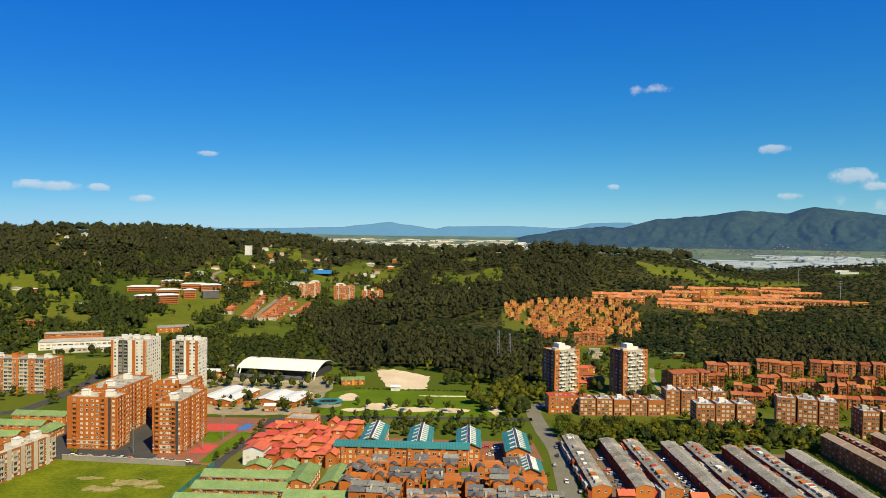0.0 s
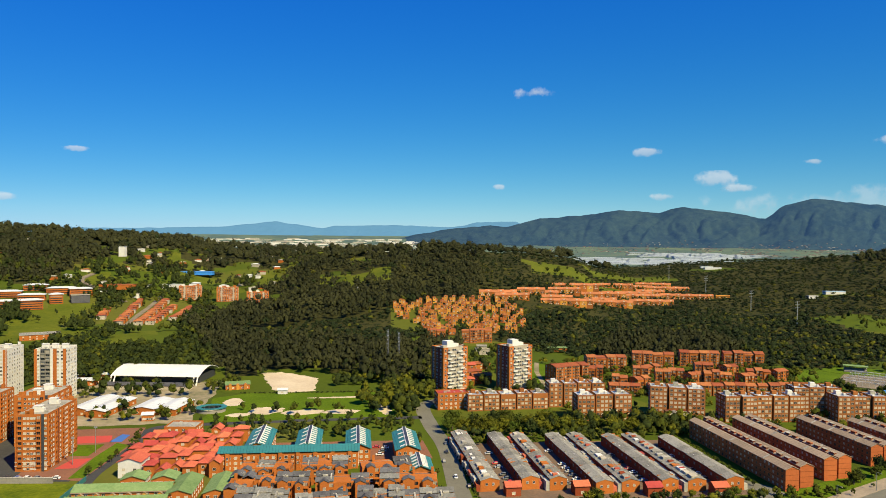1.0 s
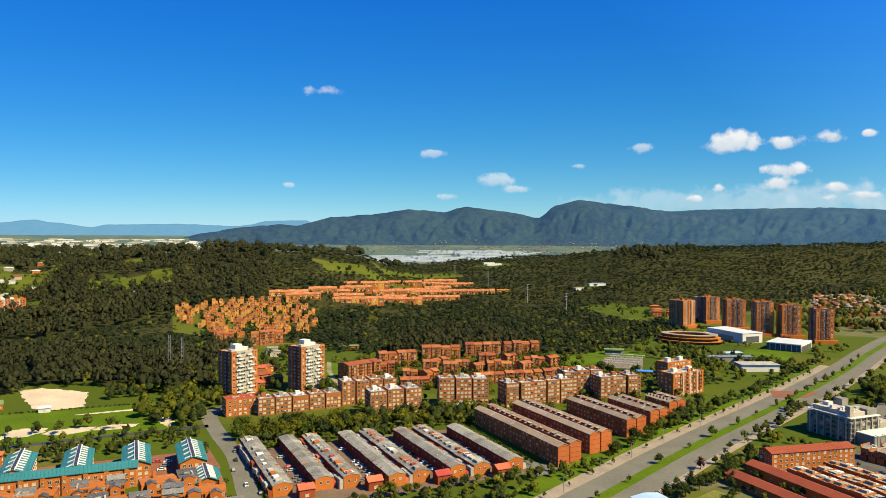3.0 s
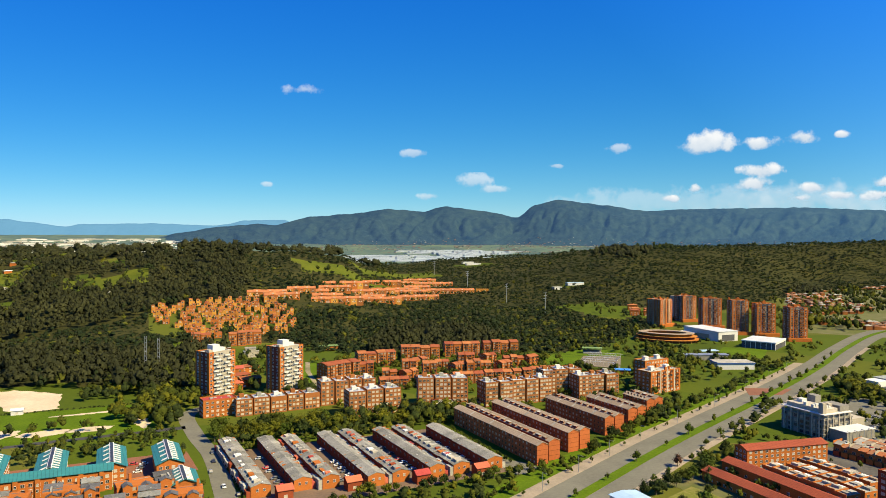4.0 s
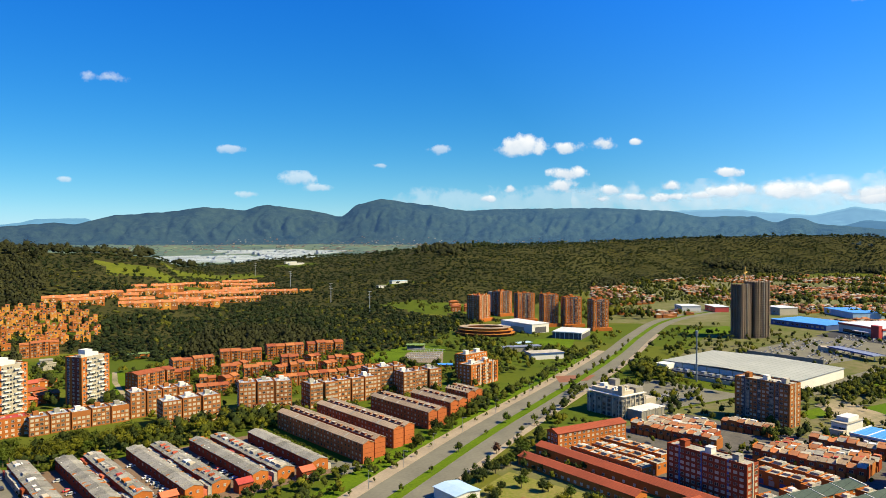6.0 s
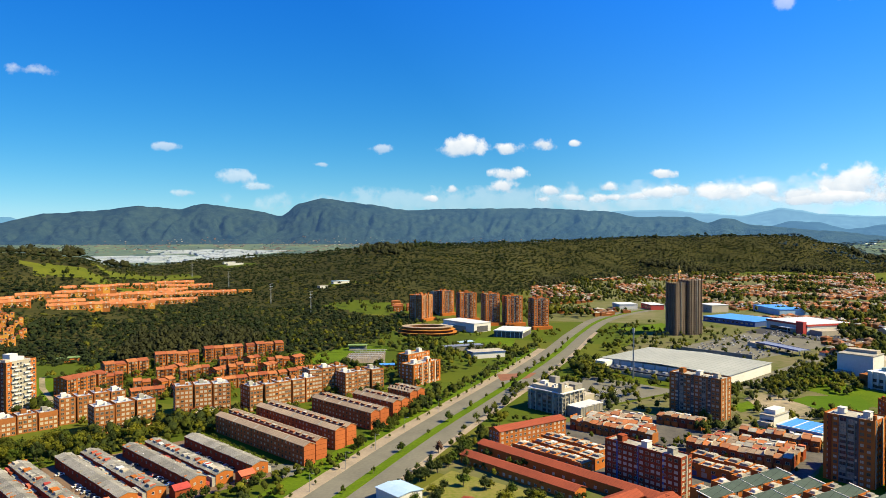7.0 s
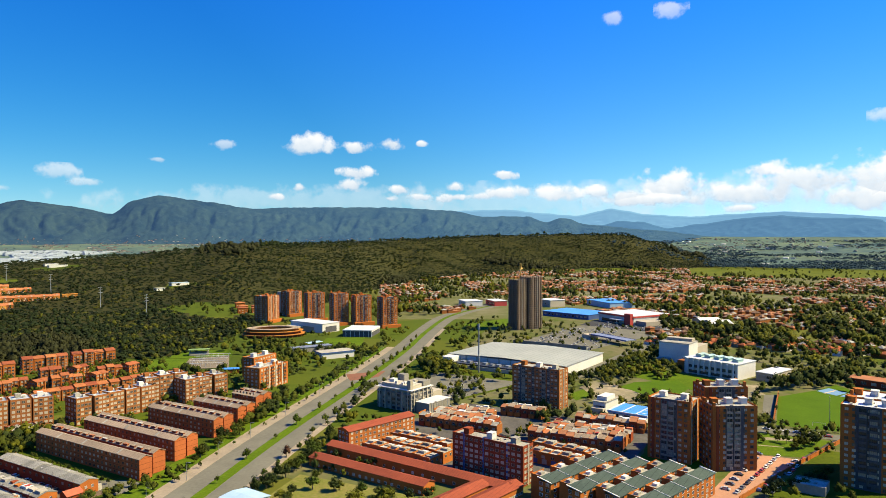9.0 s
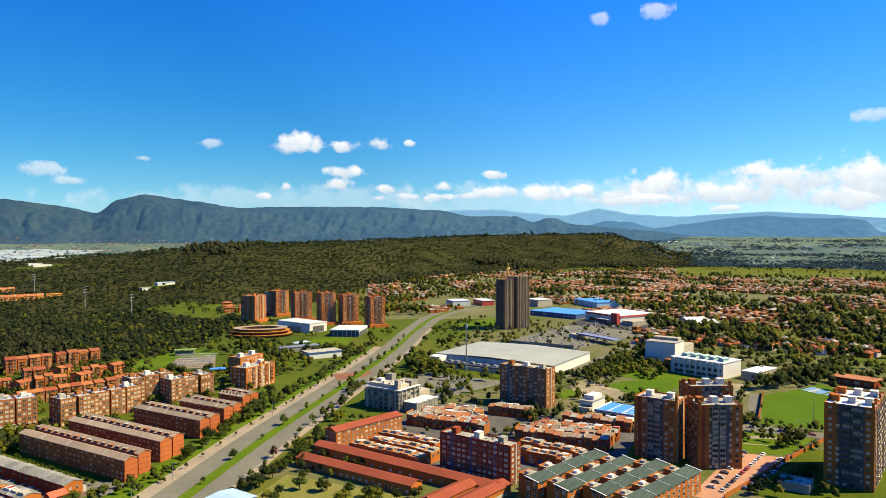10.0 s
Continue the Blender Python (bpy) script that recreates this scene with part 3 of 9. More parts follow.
def block(name, x, y, rz, w, d, floors, fh, label, wall=BRICK, roof=FLAT_ROOF, cols=None, win=(1.5, 1.3), frame_mat=WHITE, pane=GLASS_PALE,
          strips=(), huts=2, group="", category="apartment building", faces="SEWN", mull=1, balconies=(), bal_mat=WHITE, z=0.0, edge=0.25, loggias=(), log_mat=None, log_w=2.4, belts=(), turrets=0, tanks=WHITE):
    """A flat-roofed apartment block: walls with raised strips, parapet, roof deck with stair huts and tanks, windows, balconies."""
    rng = random.Random(int(abs(x) * 7 + abs(y) * 13))
    root = thing(name, x, y, rz, label, category, group, z)
    h = floors * fh
    b = Build().box(-w / 2, -d / 2, 0, w / 2, d / 2, h)
    parapet(b, w, d, h)
    part("wall", b, wall, root)
    part("roof", Build().box(-w / 2 + edge, -d / 2 + edge, h, w / 2 - edge, d / 2 - edge, h + 0.25), roof, root)
    for i in range(huts):
        u = w * ((i + 0.5) / huts - 0.5) if w >= d else 0
        v = 0 if w >= d else d * ((i + 0.5) / huts - 0.5)
        hb = Build().box(u - 2.2, v - 1.6, h + 0.25, u + 1.6, v + 1.6, h + 3.1)
        hb.box(u - 2.4, v - 1.8, h + 3.1, u + 1.8, v + 1.8, h + 3.35)
        hb.box(u + 1.6, v - 1.0, h + 0.25, u + 2.8, v + 1.0, h + 2.2)
        part("stair_hut", hb, (tanks, WHITE, wall)[i % 3], root)
    clutter = Build()
    for _ in range(int(w * d / 45)):
        u, v, s = rng.uniform(-w / 2 + 1.5, w / 2 - 1.5), rng.uniform(-d / 2 + 1.5, d / 2 - 1.5), rng.uniform(0.4, 1.1)
        clutter.box(u - s, v - s * 0.6, h + 0.25, u + s, v + s * 0.6, h + rng.uniform(0.5, 1.3))
    if clutter.f:
        tagged(part("roof_equipment", clutter, FLAT_ROOF, root), kind="stuff")
    if cols:
        windows(root, w, d, floors, fh, 0.9, cols, window_mesh(*win, frame_mat, pane, mull), faces)
    for face, u, ww, m in strips:
        sb = Build().box(-ww / 2, -0.015 if ww > 3 or m in (BAY_GREY, BLUE_PAINT) else -0.3, 0, ww / 2, 0.05, h + 0.95)
        put("pilaster", sb.mesh("pilaster", m), root, on_face(face, w, d, u, 0))
    if loggias:
        lm = loggia_mesh(log_w, fh, log_mat or wall)
        put_many("loggia", lm, root, [on_face(face, w, d, u, k * fh + 0.1) for face, u in loggias if seen(root, face, w, d) for k in range(1, floors)])
    for zz in belts:
        part("belt_course", Build().box(-w / 2 - 0.12, -d / 2 - 0.12, zz, w / 2 + 0.12, d / 2 + 0.12, zz + 0.45), CREAM, root)
    for i in range(turrets):
        u, v = rng.uniform(-w / 2 + 1, w / 2 - 1), rng.choice((-1, 1)) * (d / 2 - 0.9)
        part("chimney", Build().box(u - 0.9, v - 0.6, h, u + 0.9, v + 0.6, h + rng.uniform(2.0, 3.4)), wall, root)
    if balconies:
        bb = Build().box(-2.0, -1.3, -0.15, 2.0, 0, 0.0)
        bb.box(-2.0, -1.3, 0, 2.0, -1.18, 0.8)
        bb.box(-2.0, -1.18, 0, -1.88, 0, 0.8).box(1.88, -1.18, 0, 2.0, 0, 0.8)
        bm = bb.mesh("balcony", bal_mat)
        for face, u in balconies:
            if seen(root, face, w, d):
                for k in range(1, floors):
                    put("balcony", bm, root, on_face(face, w, d, u + (1.1 if k % 2 else -1.1), k * fh))
    return root


def modular_block(name, x, y, rz, w, d, floors, fh, n, label, group, wall, roof, pitched=False, win=(1.7, 1.4), seed=0, log_mat=None, z=0.0, recess=None):
    """An apartment block of brick bays that step forward and back with dark slots between, flat or hip-roofed."""
    rng = random.Random(seed + int(abs(x) * 3 + abs(y)))
    root = thing(name, x, y, rz, label, "apartment building", group, z)
    h, m = floors * fh, w / n
    # Darker core: the shade of the slots is put into its brick.
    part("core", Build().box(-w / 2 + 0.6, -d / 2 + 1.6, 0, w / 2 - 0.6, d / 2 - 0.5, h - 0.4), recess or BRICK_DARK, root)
    wm, lm, places, rails = window_mesh(*win, CREAM, GLASS if pitched else GLASS_PALE), loggia_mesh(1.9, fh, log_mat or CREAM), [], []
    for i in range(n):
        u, v = m * (i + 0.5) - w / 2, -d / 2 - rng.choice((0.0, 0.7, 1.6))
        hh = h - (rng.choice((0, 0, 0.4, 1.2)) if pitched else rng.choice((0, 0, 0.4)))
        x0, x1, y1 = u - m / 2 + 0.45, u + m / 2 - 0.45, d / 2
        b = Build().box(x0, v, -2 if z else 0, x1, y1, hh)
        if pitched:
            b.gable_wall(x0, v, x1, y1, hh, 1.5, "x")
            part("roof", Build().gable(x0, v, x1, y1, hh, 1.5, "x", 0.3), roof, root)
        else:
            b.box(x0, v, hh, x1, v + 0.25, hh + 0.8).box(x0, y1 - 0.25, hh, x1, y1, hh + 0.8)
            b.box(x0, v + 0.25, hh, x0 + 0.25, y1 - 0.25, hh + 0.8).box(x1 - 0.25, v + 0.25, hh, x1, y1 - 0.25, hh + 0.8)
            part("roof", Build().box(x0 + 0.25, v + 0.25, hh, x1 - 0.25, y1 - 0.25, hh + 0.3), roof, root)
            part("roof_hut", Build().box(u - 2.0, 0, hh + 0.3, u + 1.2, 3.0, hh + 2.6).box(u + 1.6, -2.5, hh + 0.3, u + 3.0, -0.9, hh + 1.6), rng.choice((WHITE, FLAT_ROOF, wall)), root)
            tagged(part("roof_equipment", Build().box(u - m / 3, -d / 3, hh + 0.3, u - m / 6, -d / 3 + 1.2, hh + 0.9).box(u + 0.5, d / 4, hh + 0.3, u + m / 3, d / 4 + 1.5, hh + 1.0), WHITE, root), kind="stuff")
        part("wall", b, wall, root)
        k = max(2, round((x1 - x0) / 2.7))
        for c, q in enumerate(spread(k, x1 - x0 - 0.4)):
            for f in range(floors):
                if 0.9 + f * fh + win[1] < hh:
                    if pitched and c == k // 2 and f:
                        rails.append(pose(u + q, v, f * fh + 0.1))
                    else:
                        places.append(pose(u + q, v, 0.9 + f * fh))
        for face, xs, turn in (("W", x0, 270), ("E", x1, 90)):
            if (i == 0 and face == "W" or i == n - 1 and face == "E") and seen(root, face, w, d):
                places += [pose(xs, (v + y1) / 2 + q, 0.9 + f * fh, 0, 0, turn) for q in spread(4, y1 - v) for f in range(floors) if 0.9 + f * fh + win[1] < hh]
    put_many("window", wm, root, places)
    if rails:
        put_many("loggia", lm, root, rails)
    return root


# ---- ground, one sheet out to the horizon ----
def ground_material():
    m = mat("grassland", (0.058, 0.076, 0.006), (0.026, 0.040, 0.005), 0.95, 0.012, 0.25, 0.5)
    t, b = m.node_tree, m.node_tree.nodes["Principled BSDF"]
    src = b.inputs["Base Color"].links[0].from_socket
    pos, vor = t.nodes.new("ShaderNodeNewGeometry"), t.nodes.new("ShaderNodeTexVoronoi")
    vor.inputs["Scale"].default_value = 0.006
    t.links.new(pos.outputs["Position"], vor.inputs["Vector"])
    ramp = t.nodes.new("ShaderNodeValToRGB")
    ramp.color_ramp.elements[0].color, ramp.color_ramp.elements[1].color = (0.04, 0.055, 0.008, 1), (0.10, 0.098, 0.014, 1)
    for p, c in ((0.35, (0.058, 0.08, 0.008, 1)), (0.7, (0.08, 0.09, 0.01, 1)), (0.85, (0.115, 0.1, 0.024, 1))):
        ramp.color_ramp.elements.new(p).color = c
    sep = t.nodes.new("ShaderNodeSeparateColor")
    t.links.new(vor.outputs["Color"], sep.inputs[0])
    t.links.new(sep.outputs[0], ramp.inputs["Fac"])
    mix = t.nodes.new("ShaderNodeMix")
    mix.data_type = "RGBA"
    mix.inputs["Factor"].default_value = 0.5
    t.links.new(src, mix.inputs[6])
    t.links.new(ramp.outputs["Color"], mix.inputs[7])
    t.links.new(mix.outputs[2], b.inputs["Base Color"])
    return m


GROUND = ground_material()


def make_ground():
    bearings = [-60 + 0.8 * i for i in range(226)] + [121 + 10 * i for i in range(18)]
    radii = [0.0, 100, 250, 400, 560] + [600 + 25 * i for i in range(110)] + [3400 + 50 * i for i in range(32)]
    v, f = [], []
    n = len(bearings)
    for r in radii:
        for a in bearings:
            x, y = r * math.sin(radians(a)), r * math.cos(radians(a))
            inside = -60 <= a <= 120
            bump = 2.0 * noise.noise((x * 0.006, y * 0.006, 0)) * min(1.0, land(x, y) / 20)
            v.append((x, y, (land(x, y) + bump if inside else 0.0) if r else 0.0))
    for i in range(len(radii) - 1):
        for j in range(n):
            k = (j + 1) % n
            f.append((i * n + j, (i + 1) * n + j, (i + 1) * n + k, i * n + k)[::-1])
    me = bpy.data.meshes.new("ground")
    me.from_pydata(v, [], f)
    me.materials.append(GROUND)
    me.materials.append(FAR_PLAIN)
    me.materials.append(FOREST_FLOOR)
    me.materials.append(SUBURB_GROUND)
    me.materials.append(MEADOW)
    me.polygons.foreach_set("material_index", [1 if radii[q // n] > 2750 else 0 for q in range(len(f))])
    me.polygons.foreach_set("use_smooth", [True] * len(f))
    tagged(new("ground", me), "rolling green land that reaches the horizon", "ground", kind="structure")


make_ground()


# ---- mountains ----
def mountain_range(name, table, crest_r, reach, m, label, rough=1.0, foot_el=-0.35, seed=0.0):
    """A range whose crest stands at crest_r and whose spurs run down towards the town over reach metres."""
    a0, a1 = table[0][0], table[-1][0]
    n, rows = int((a1 - a0) / 0.16), 34
    v, f = [], []
    zf = EYE_Z + (crest_r - reach) * math.tan(radians(foot_el)) - 20
    for j in range(n + 1):
        a = a0 + (a1 - a0) * j / n
        i = max(k for k in range(len(table) - 1) if table[k][0] <= a + 1e-6)
        u = (a - table[i][0]) / (table[i + 1][0] - table[i][0])
        u = 0.5 * u + 0.5 * smooth(u)
        el = table[i][1] + (table[i + 1][1] - table[i][1]) * u + 0.06 * rough * noise.fractal((a * 1.3, seed, 0), 1.0, 2.0, 4)
        zc = EYE_Z + crest_r * math.tan(radians(el))
        for k in range(rows + 1):
            s = k / rows
            r = crest_r - reach * s
            spur = rough * (0.75 - 2.2 * abs(noise.fractal((a * 0.62 + 1.3 * s + 0.9 * noise.noise((a * 0.5, s * 1.8, seed)), s * 1.1, seed + 3), 0.85, 2.1, 6)))
            crag = rough * noise.fractal((a * 2.6, s * 6.0, seed + 9), 0.7, 2.1, 5)
            z = zf - 8 + (zc - zf) * max(0.0, (1 - s) ** 1.15 + (spur * 0.15 + crag * 0.06) * math.sin(math.pi * min(1, s * 1.1)))
            x, y = r * math.sin(radians(a)), r * math.cos(radians(a))
            v.append((x, y, zc if k == 0 else z if k < rows else min(z, land(x, y)) - 20))
        v.append(((crest_r + 60) * math.sin(radians(a)), (crest_r + 60) * math.cos(radians(a)), zf - 60))
    w = rows + 2
    for j in range(n):
        for k in range(rows):
            f.append((j * w + k, (j + 1) * w + k, (j + 1) * w + k + 1, j * w + k + 1)[::-1])
        f.append((j * w + w - 1, (j + 1) * w + w - 1, (j + 1) * w, j * w)[::-1])
    me = bpy.data.meshes.new(name)
    me.from_pydata(v, [], f)
    me.materials.append(m)
    me.polygons.foreach_set("use_smooth", [True] * len(f))
    tagged(new(name, me), label, "mountain", kind="structure")


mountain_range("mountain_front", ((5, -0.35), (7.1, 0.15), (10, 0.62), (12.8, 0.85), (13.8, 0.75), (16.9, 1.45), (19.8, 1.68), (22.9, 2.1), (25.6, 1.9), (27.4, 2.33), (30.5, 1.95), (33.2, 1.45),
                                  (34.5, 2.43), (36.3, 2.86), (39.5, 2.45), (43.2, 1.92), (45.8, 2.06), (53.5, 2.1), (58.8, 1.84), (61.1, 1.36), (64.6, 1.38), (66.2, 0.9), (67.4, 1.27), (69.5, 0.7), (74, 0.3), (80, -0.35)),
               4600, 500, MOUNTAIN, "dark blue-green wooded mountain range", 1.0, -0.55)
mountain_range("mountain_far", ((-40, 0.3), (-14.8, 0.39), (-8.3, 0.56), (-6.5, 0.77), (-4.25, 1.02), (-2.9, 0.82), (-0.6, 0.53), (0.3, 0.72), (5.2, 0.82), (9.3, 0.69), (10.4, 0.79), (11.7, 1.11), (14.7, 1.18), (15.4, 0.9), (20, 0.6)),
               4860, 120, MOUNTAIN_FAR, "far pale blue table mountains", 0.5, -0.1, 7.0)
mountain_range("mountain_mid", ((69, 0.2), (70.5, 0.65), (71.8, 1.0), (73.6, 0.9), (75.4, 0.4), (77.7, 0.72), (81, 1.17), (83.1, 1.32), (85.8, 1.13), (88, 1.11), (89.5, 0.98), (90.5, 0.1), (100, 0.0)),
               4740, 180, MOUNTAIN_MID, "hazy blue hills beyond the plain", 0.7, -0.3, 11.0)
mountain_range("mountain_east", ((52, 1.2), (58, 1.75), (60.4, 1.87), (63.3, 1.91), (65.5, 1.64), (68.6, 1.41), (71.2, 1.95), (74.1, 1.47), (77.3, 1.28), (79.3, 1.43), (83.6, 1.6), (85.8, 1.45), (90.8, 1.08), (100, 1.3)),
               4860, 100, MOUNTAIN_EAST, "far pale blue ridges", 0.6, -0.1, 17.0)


# ---- clouds ----
def cloud_material(name, seed, flat, density=0.95):
    """White vapour with a torn outline: it glows as a backdrop and lets the sky through where it is thin."""
    m = bpy.data.materials.new(name)
    m.use_nodes = True
    t = m.node_tree
    t.nodes.clear()
    out, mix = t.nodes.new("ShaderNodeOutputMaterial"), t.nodes.new("ShaderNodeMixShader")
    tr, em = t.nodes.new("ShaderNodeBsdfTransparent"), t.nodes.new("ShaderNodeEmission")
    co, info = t.nodes.new("ShaderNodeTexCoord"), t.nodes.new("ShaderNodeObjectInfo")
    shift = t.nodes.new("ShaderNodeVectorMath")
    shift.operation = "ADD"
    n = t.nodes.new("ShaderNodeTexNoise")
    n.noise_dimensions = "4D"
    n.inputs["Scale"].default_value, n.inputs["Detail"].default_value, n.inputs["Roughness"].default_value = 0.0085, 4, 0.55
    geo = t.nodes.new("ShaderNodeNewGeometry")
    t.links.new(geo.outputs["Position"], n.inputs["Vector"])
    n.inputs["W"].default_value = seed
    sub, ln = t.nodes.new("ShaderNodeVectorMath"), t.nodes.new("ShaderNodeVectorMath")
    sub.operation, sub.inputs[1].default_value = "SUBTRACT", (0.5, 0.5, 0.5 - flat)
    t.links.new(co.outputs["Generated"], sub.inputs[0])
    sc = t.nodes.new("ShaderNodeVectorMath")
    sc.operation, sc.inputs[1].default_value = "MULTIPLY", (2.0, 0.0, 2.0)
    t.links.new(sub.outputs[0], sc.inputs[0])
    ln.operation = "LENGTH"
    t.links.new(sc.outputs[0], ln.inputs[0])
    a = t.nodes.new("ShaderNodeMath")
    a.operation = "MULTIPLY_ADD"
    a.inputs[1].default_value, a.inputs[2].default_value = 2.6, -0.80
    t.links.new(n.outputs["Fac"], a.inputs[0])
    s = t.nodes.new("ShaderNodeMath")
    s.operation = "SUBTRACT"
    t.links.new(a.outputs[0], s.inputs[0])
    t.links.new(ln.outputs["Value"], s.inputs[1])
    r = t.nodes.new("ShaderNodeMapRange")
    r.interpolation_type = "SMOOTHSTEP"
    r.inputs["From Min"].default_value, r.inputs["From Max"].default_value = -0.46, 0.16
    t.links.new(s.outputs[0], r.inputs["Value"])
    sep = t.nodes.new("ShaderNodeSeparateXYZ")
    t.links.new(co.outputs["Generated"], sep.inputs[0])
    # Shading is put into the emission colour: white tops, blue-grey bases.
    body = t.nodes.new("ShaderNodeMix")
    body.inputs["Factor"].default_value = 0.5
    t.links.new(sep.outputs["Z"], body.inputs[2])
    t.links.new(n.outputs["Fac"], body.inputs[3])
    ramp = t.nodes.new("ShaderNodeValToRGB")
    ramp.color_ramp.elements[0].position, ramp.color_ramp.elements[0].color = 0.32, (0.56, 0.66, 0.76, 1)
    ramp.color_ramp.elements[1].position, ramp.color_ramp.elements[1].color = 0.62, (0.92, 0.93, 0.92, 1)
    t.links.new(body.outputs[0], ramp.inputs["Fac"])
    t.links.new(ramp.outputs["Color"], em.inputs["Color"])
    em.inputs["Strength"].default_value = 0.43
    thin = t.nodes.new("ShaderNodeMath")
    thin.operation = "MULTIPLY"
    thin.inputs[1].default_value = density
    t.links.new(r.outputs["Result"], thin.inputs[0])
    t.links.new(thin.outputs[0], mix.inputs["Fac"])
    t.links.new(tr.outputs[0], mix.inputs[1])
    t.links.new(em.outputs[0], mix.inputs[2])
    t.links.new(mix.outputs[0], out.inputs["Surface"])
    return m


CLOUDS = (  # bearing, height, width, depth in degrees
    (16.2, 11.26, 2.6, 0.7), (-18.2, 6.02, 1.5, 0.34), (24.8, 6.58, 2.1, 0.58), (-28.9, 3.18, 3.2, 0.56), (-25.8, 3.19, 1.2, 0.41), (-22.6, 2.48, 1.7, 0.42), (13.4, 3.93, 0.8, 0.35),
    (29.7, 4.34, 2.4, 1.02), (47.4, 7.13, 3.4, 1.44), (53.9, 7.2, 2.0, 0.79), (51.1, 6.88, 2.5, 0.8),
    (41.0, 6.78, 1.7, 0.63), (51.1, 4.91, 2.6, 0.89), (50.7, 3.98, 2.7, 0.89))
CLOUDS_LOW = (
    (46.7, 3.67, 1.0, 0.54), (44.8, 2.92, 1.2, 0.54), (54.6, 3.57, 1.5, 0.7), (56.2, 2.98, 1.7, 0.52), (58.9, 3.75, 1.4, 0.69), (58.9, 2.94, 2.2, 0.6), (53.7, 2.84, 1.1, 0.44), (62.8, 4.73, 1.9, 0.59),
    (61.0, 3.04, 1.6, 0.54), (62.6, 3.31, 2.3, 0.81), (64.4, 3.39, 1.8, 0.9), (67.1, 3.24, 3.8, 1.08), (70.4, 3.26, 2.2, 0.89), (75.9, 3.83, 4.8, 1.91), (72.6, 3.01, 4.0, 1.06), (74.3, 2.69, 8.7, 0.79))
CLOUDS_EAST = (
    (81.1, 3.09, 10.1, 1.43), (84.9, 4.02, 7.3, 2.04), (89.8, 4.03, 5.8, 2.72), (88.5, 2.72, 7.1, 1.58), (82.3, 4.72, 2.1, 0.92), (75.6, 16.5, 1.9, 1.1), (71.2, 16.3, 1.7, 1.0), (90.1, 8.03, 2.3, 0.78), (80.8, 1.92, 2.5, 0.5),
    (31.1, 3.72, 2.3, 0.54), (26.1, 3.14, 1.8, 0.49), (56.2, 7.21, 1.0, 0.44), (36.3, 5.52, 1.2, 0.36))
VAPOUR = [cloud_material("cloud_vapour", 2.0 + 3.7 * i, 0.06) for i in range(3)]
THIN_VAPOUR = cloud_material("thin_cloud_vapour", 31.0, 0.0, 0.5)
VEIL = cloud_material("haze_veil", 47.0, 0.0, 0.26)


def make_cloud(i, a, el, w, h, m=None):
    r = 4930.0 - 4 * (i % 8)
    k = r * math.tan(radians(1))
    sx, sz = w * k * 0.68, h * k * 0.72
    b = Build()
    n = 10
    for p in range(n):
        for q in range(4):
            pts = []
            for uu, vv in ((p, q), (p + 1, q), (p + 1, q + 1), (p, q + 1)):
                u, t = uu / n * 2 - 1, vv / 4 * 2 - 1
                pts.append((u * sx, 12 * (u * u + t * t), t * sz))
            b.face(pts)
    ob = new("cloud", b.mesh("cloud", m or VAPOUR[i % 3]))
    ob.matrix_basis = pose(r * math.sin(radians(a)) * math.cos(radians(el)), r * math.cos(radians(a)) * math.cos(radians(el)), EYE_Z + r * math.sin(radians(el)), 0, 0, -a)
    ob.visible_shadow = False
    tagged(ob, "small white fair-weather cloud" if w < 4 else "broad white bank of cumulus cloud and low haze", "cloud", "clouds over the mountains", "structure")


for i, row in enumerate(CLOUDS + CLOUDS_LOW + CLOUDS_EAST):
    make_cloud(i, *row, THIN_VAPOUR if row[0] < 42 or row[1] > 7.5 else None)
# Three wide glowing cards lay pale horizon haze over the sky.
for i, row in enumerate(((48, 2.6, 30, 1.9), (84, 2.8, 40, 3.0), (66, 2.7, 34, 2.2))):
    make_cloud(i, *row, VEIL)


# ---- roads, paths, lots and lawns on the flat ----
def sheet(name, pts, z, m, label, category="ground"):
    """A paved or planted piece of ground with a real edge."""
    b = Build().prism([tuple(p) for p in pts], -0.05, z)
    return setting(name, b, m, label, category)


def ribbon(name, left, right, z, m, label, category="road"):
    b = Build()
    for i in range(len(left) - 1):
        q = [left[i], left[i + 1], right[i + 1], right[i]]
        q = [(x, y, z) for x, y in q]
        area = sum(q[k][0] * q[(k + 1) % 4][1] - q[(k + 1) % 4][0] * q[k][1] for k in range(4))
        b.face(q if area > 0 else q[::-1])
        for side in (left, right):
            (x0, y0), (x1, y1) = side[i], side[i + 1]
            b.face([(x0, y0, z), (x0, y0, -0.05), (x1, y1, -0.05), (x1, y1, z)])
    return setting(name, b, m, label, category)


def offset(line, d):
    """A line moved d metres to the left of its run."""
    out = []
    for i, (x, y) in enumerate(line):
        x0, y0 = line[max(0, i - 1)]
        x1, y1 = line[min(len(line) - 1, i + 1)]
        k = math.hypot(x1 - x0, y1 - y0)
        out.append((x - (y1 - y0) / k * d, y + (x1 - x0) / k * d))
    return out


def bend(pts, steps=8):
    """A smooth line through a few points."""
    out = []
    for i in range(len(pts) - 1):
        p = [Vector(pts[max(0, min(len(pts) - 1, k))]) for k in (i - 1, i, i + 1, i + 2)]
        for s in range(steps):
            t = s / steps
            q = 0.5 * (2 * p[1] + (p[2] - p[0]) * t + (2 * p[0] - 5 * p[1] + 4 * p[2] - p[3]) * t * t + (3 * p[1] - p[0] - 3 * p[2] + p[3]) * t ** 3)
            out.append((q.x, q.y))
    return out + [tuple(pts[-1])]


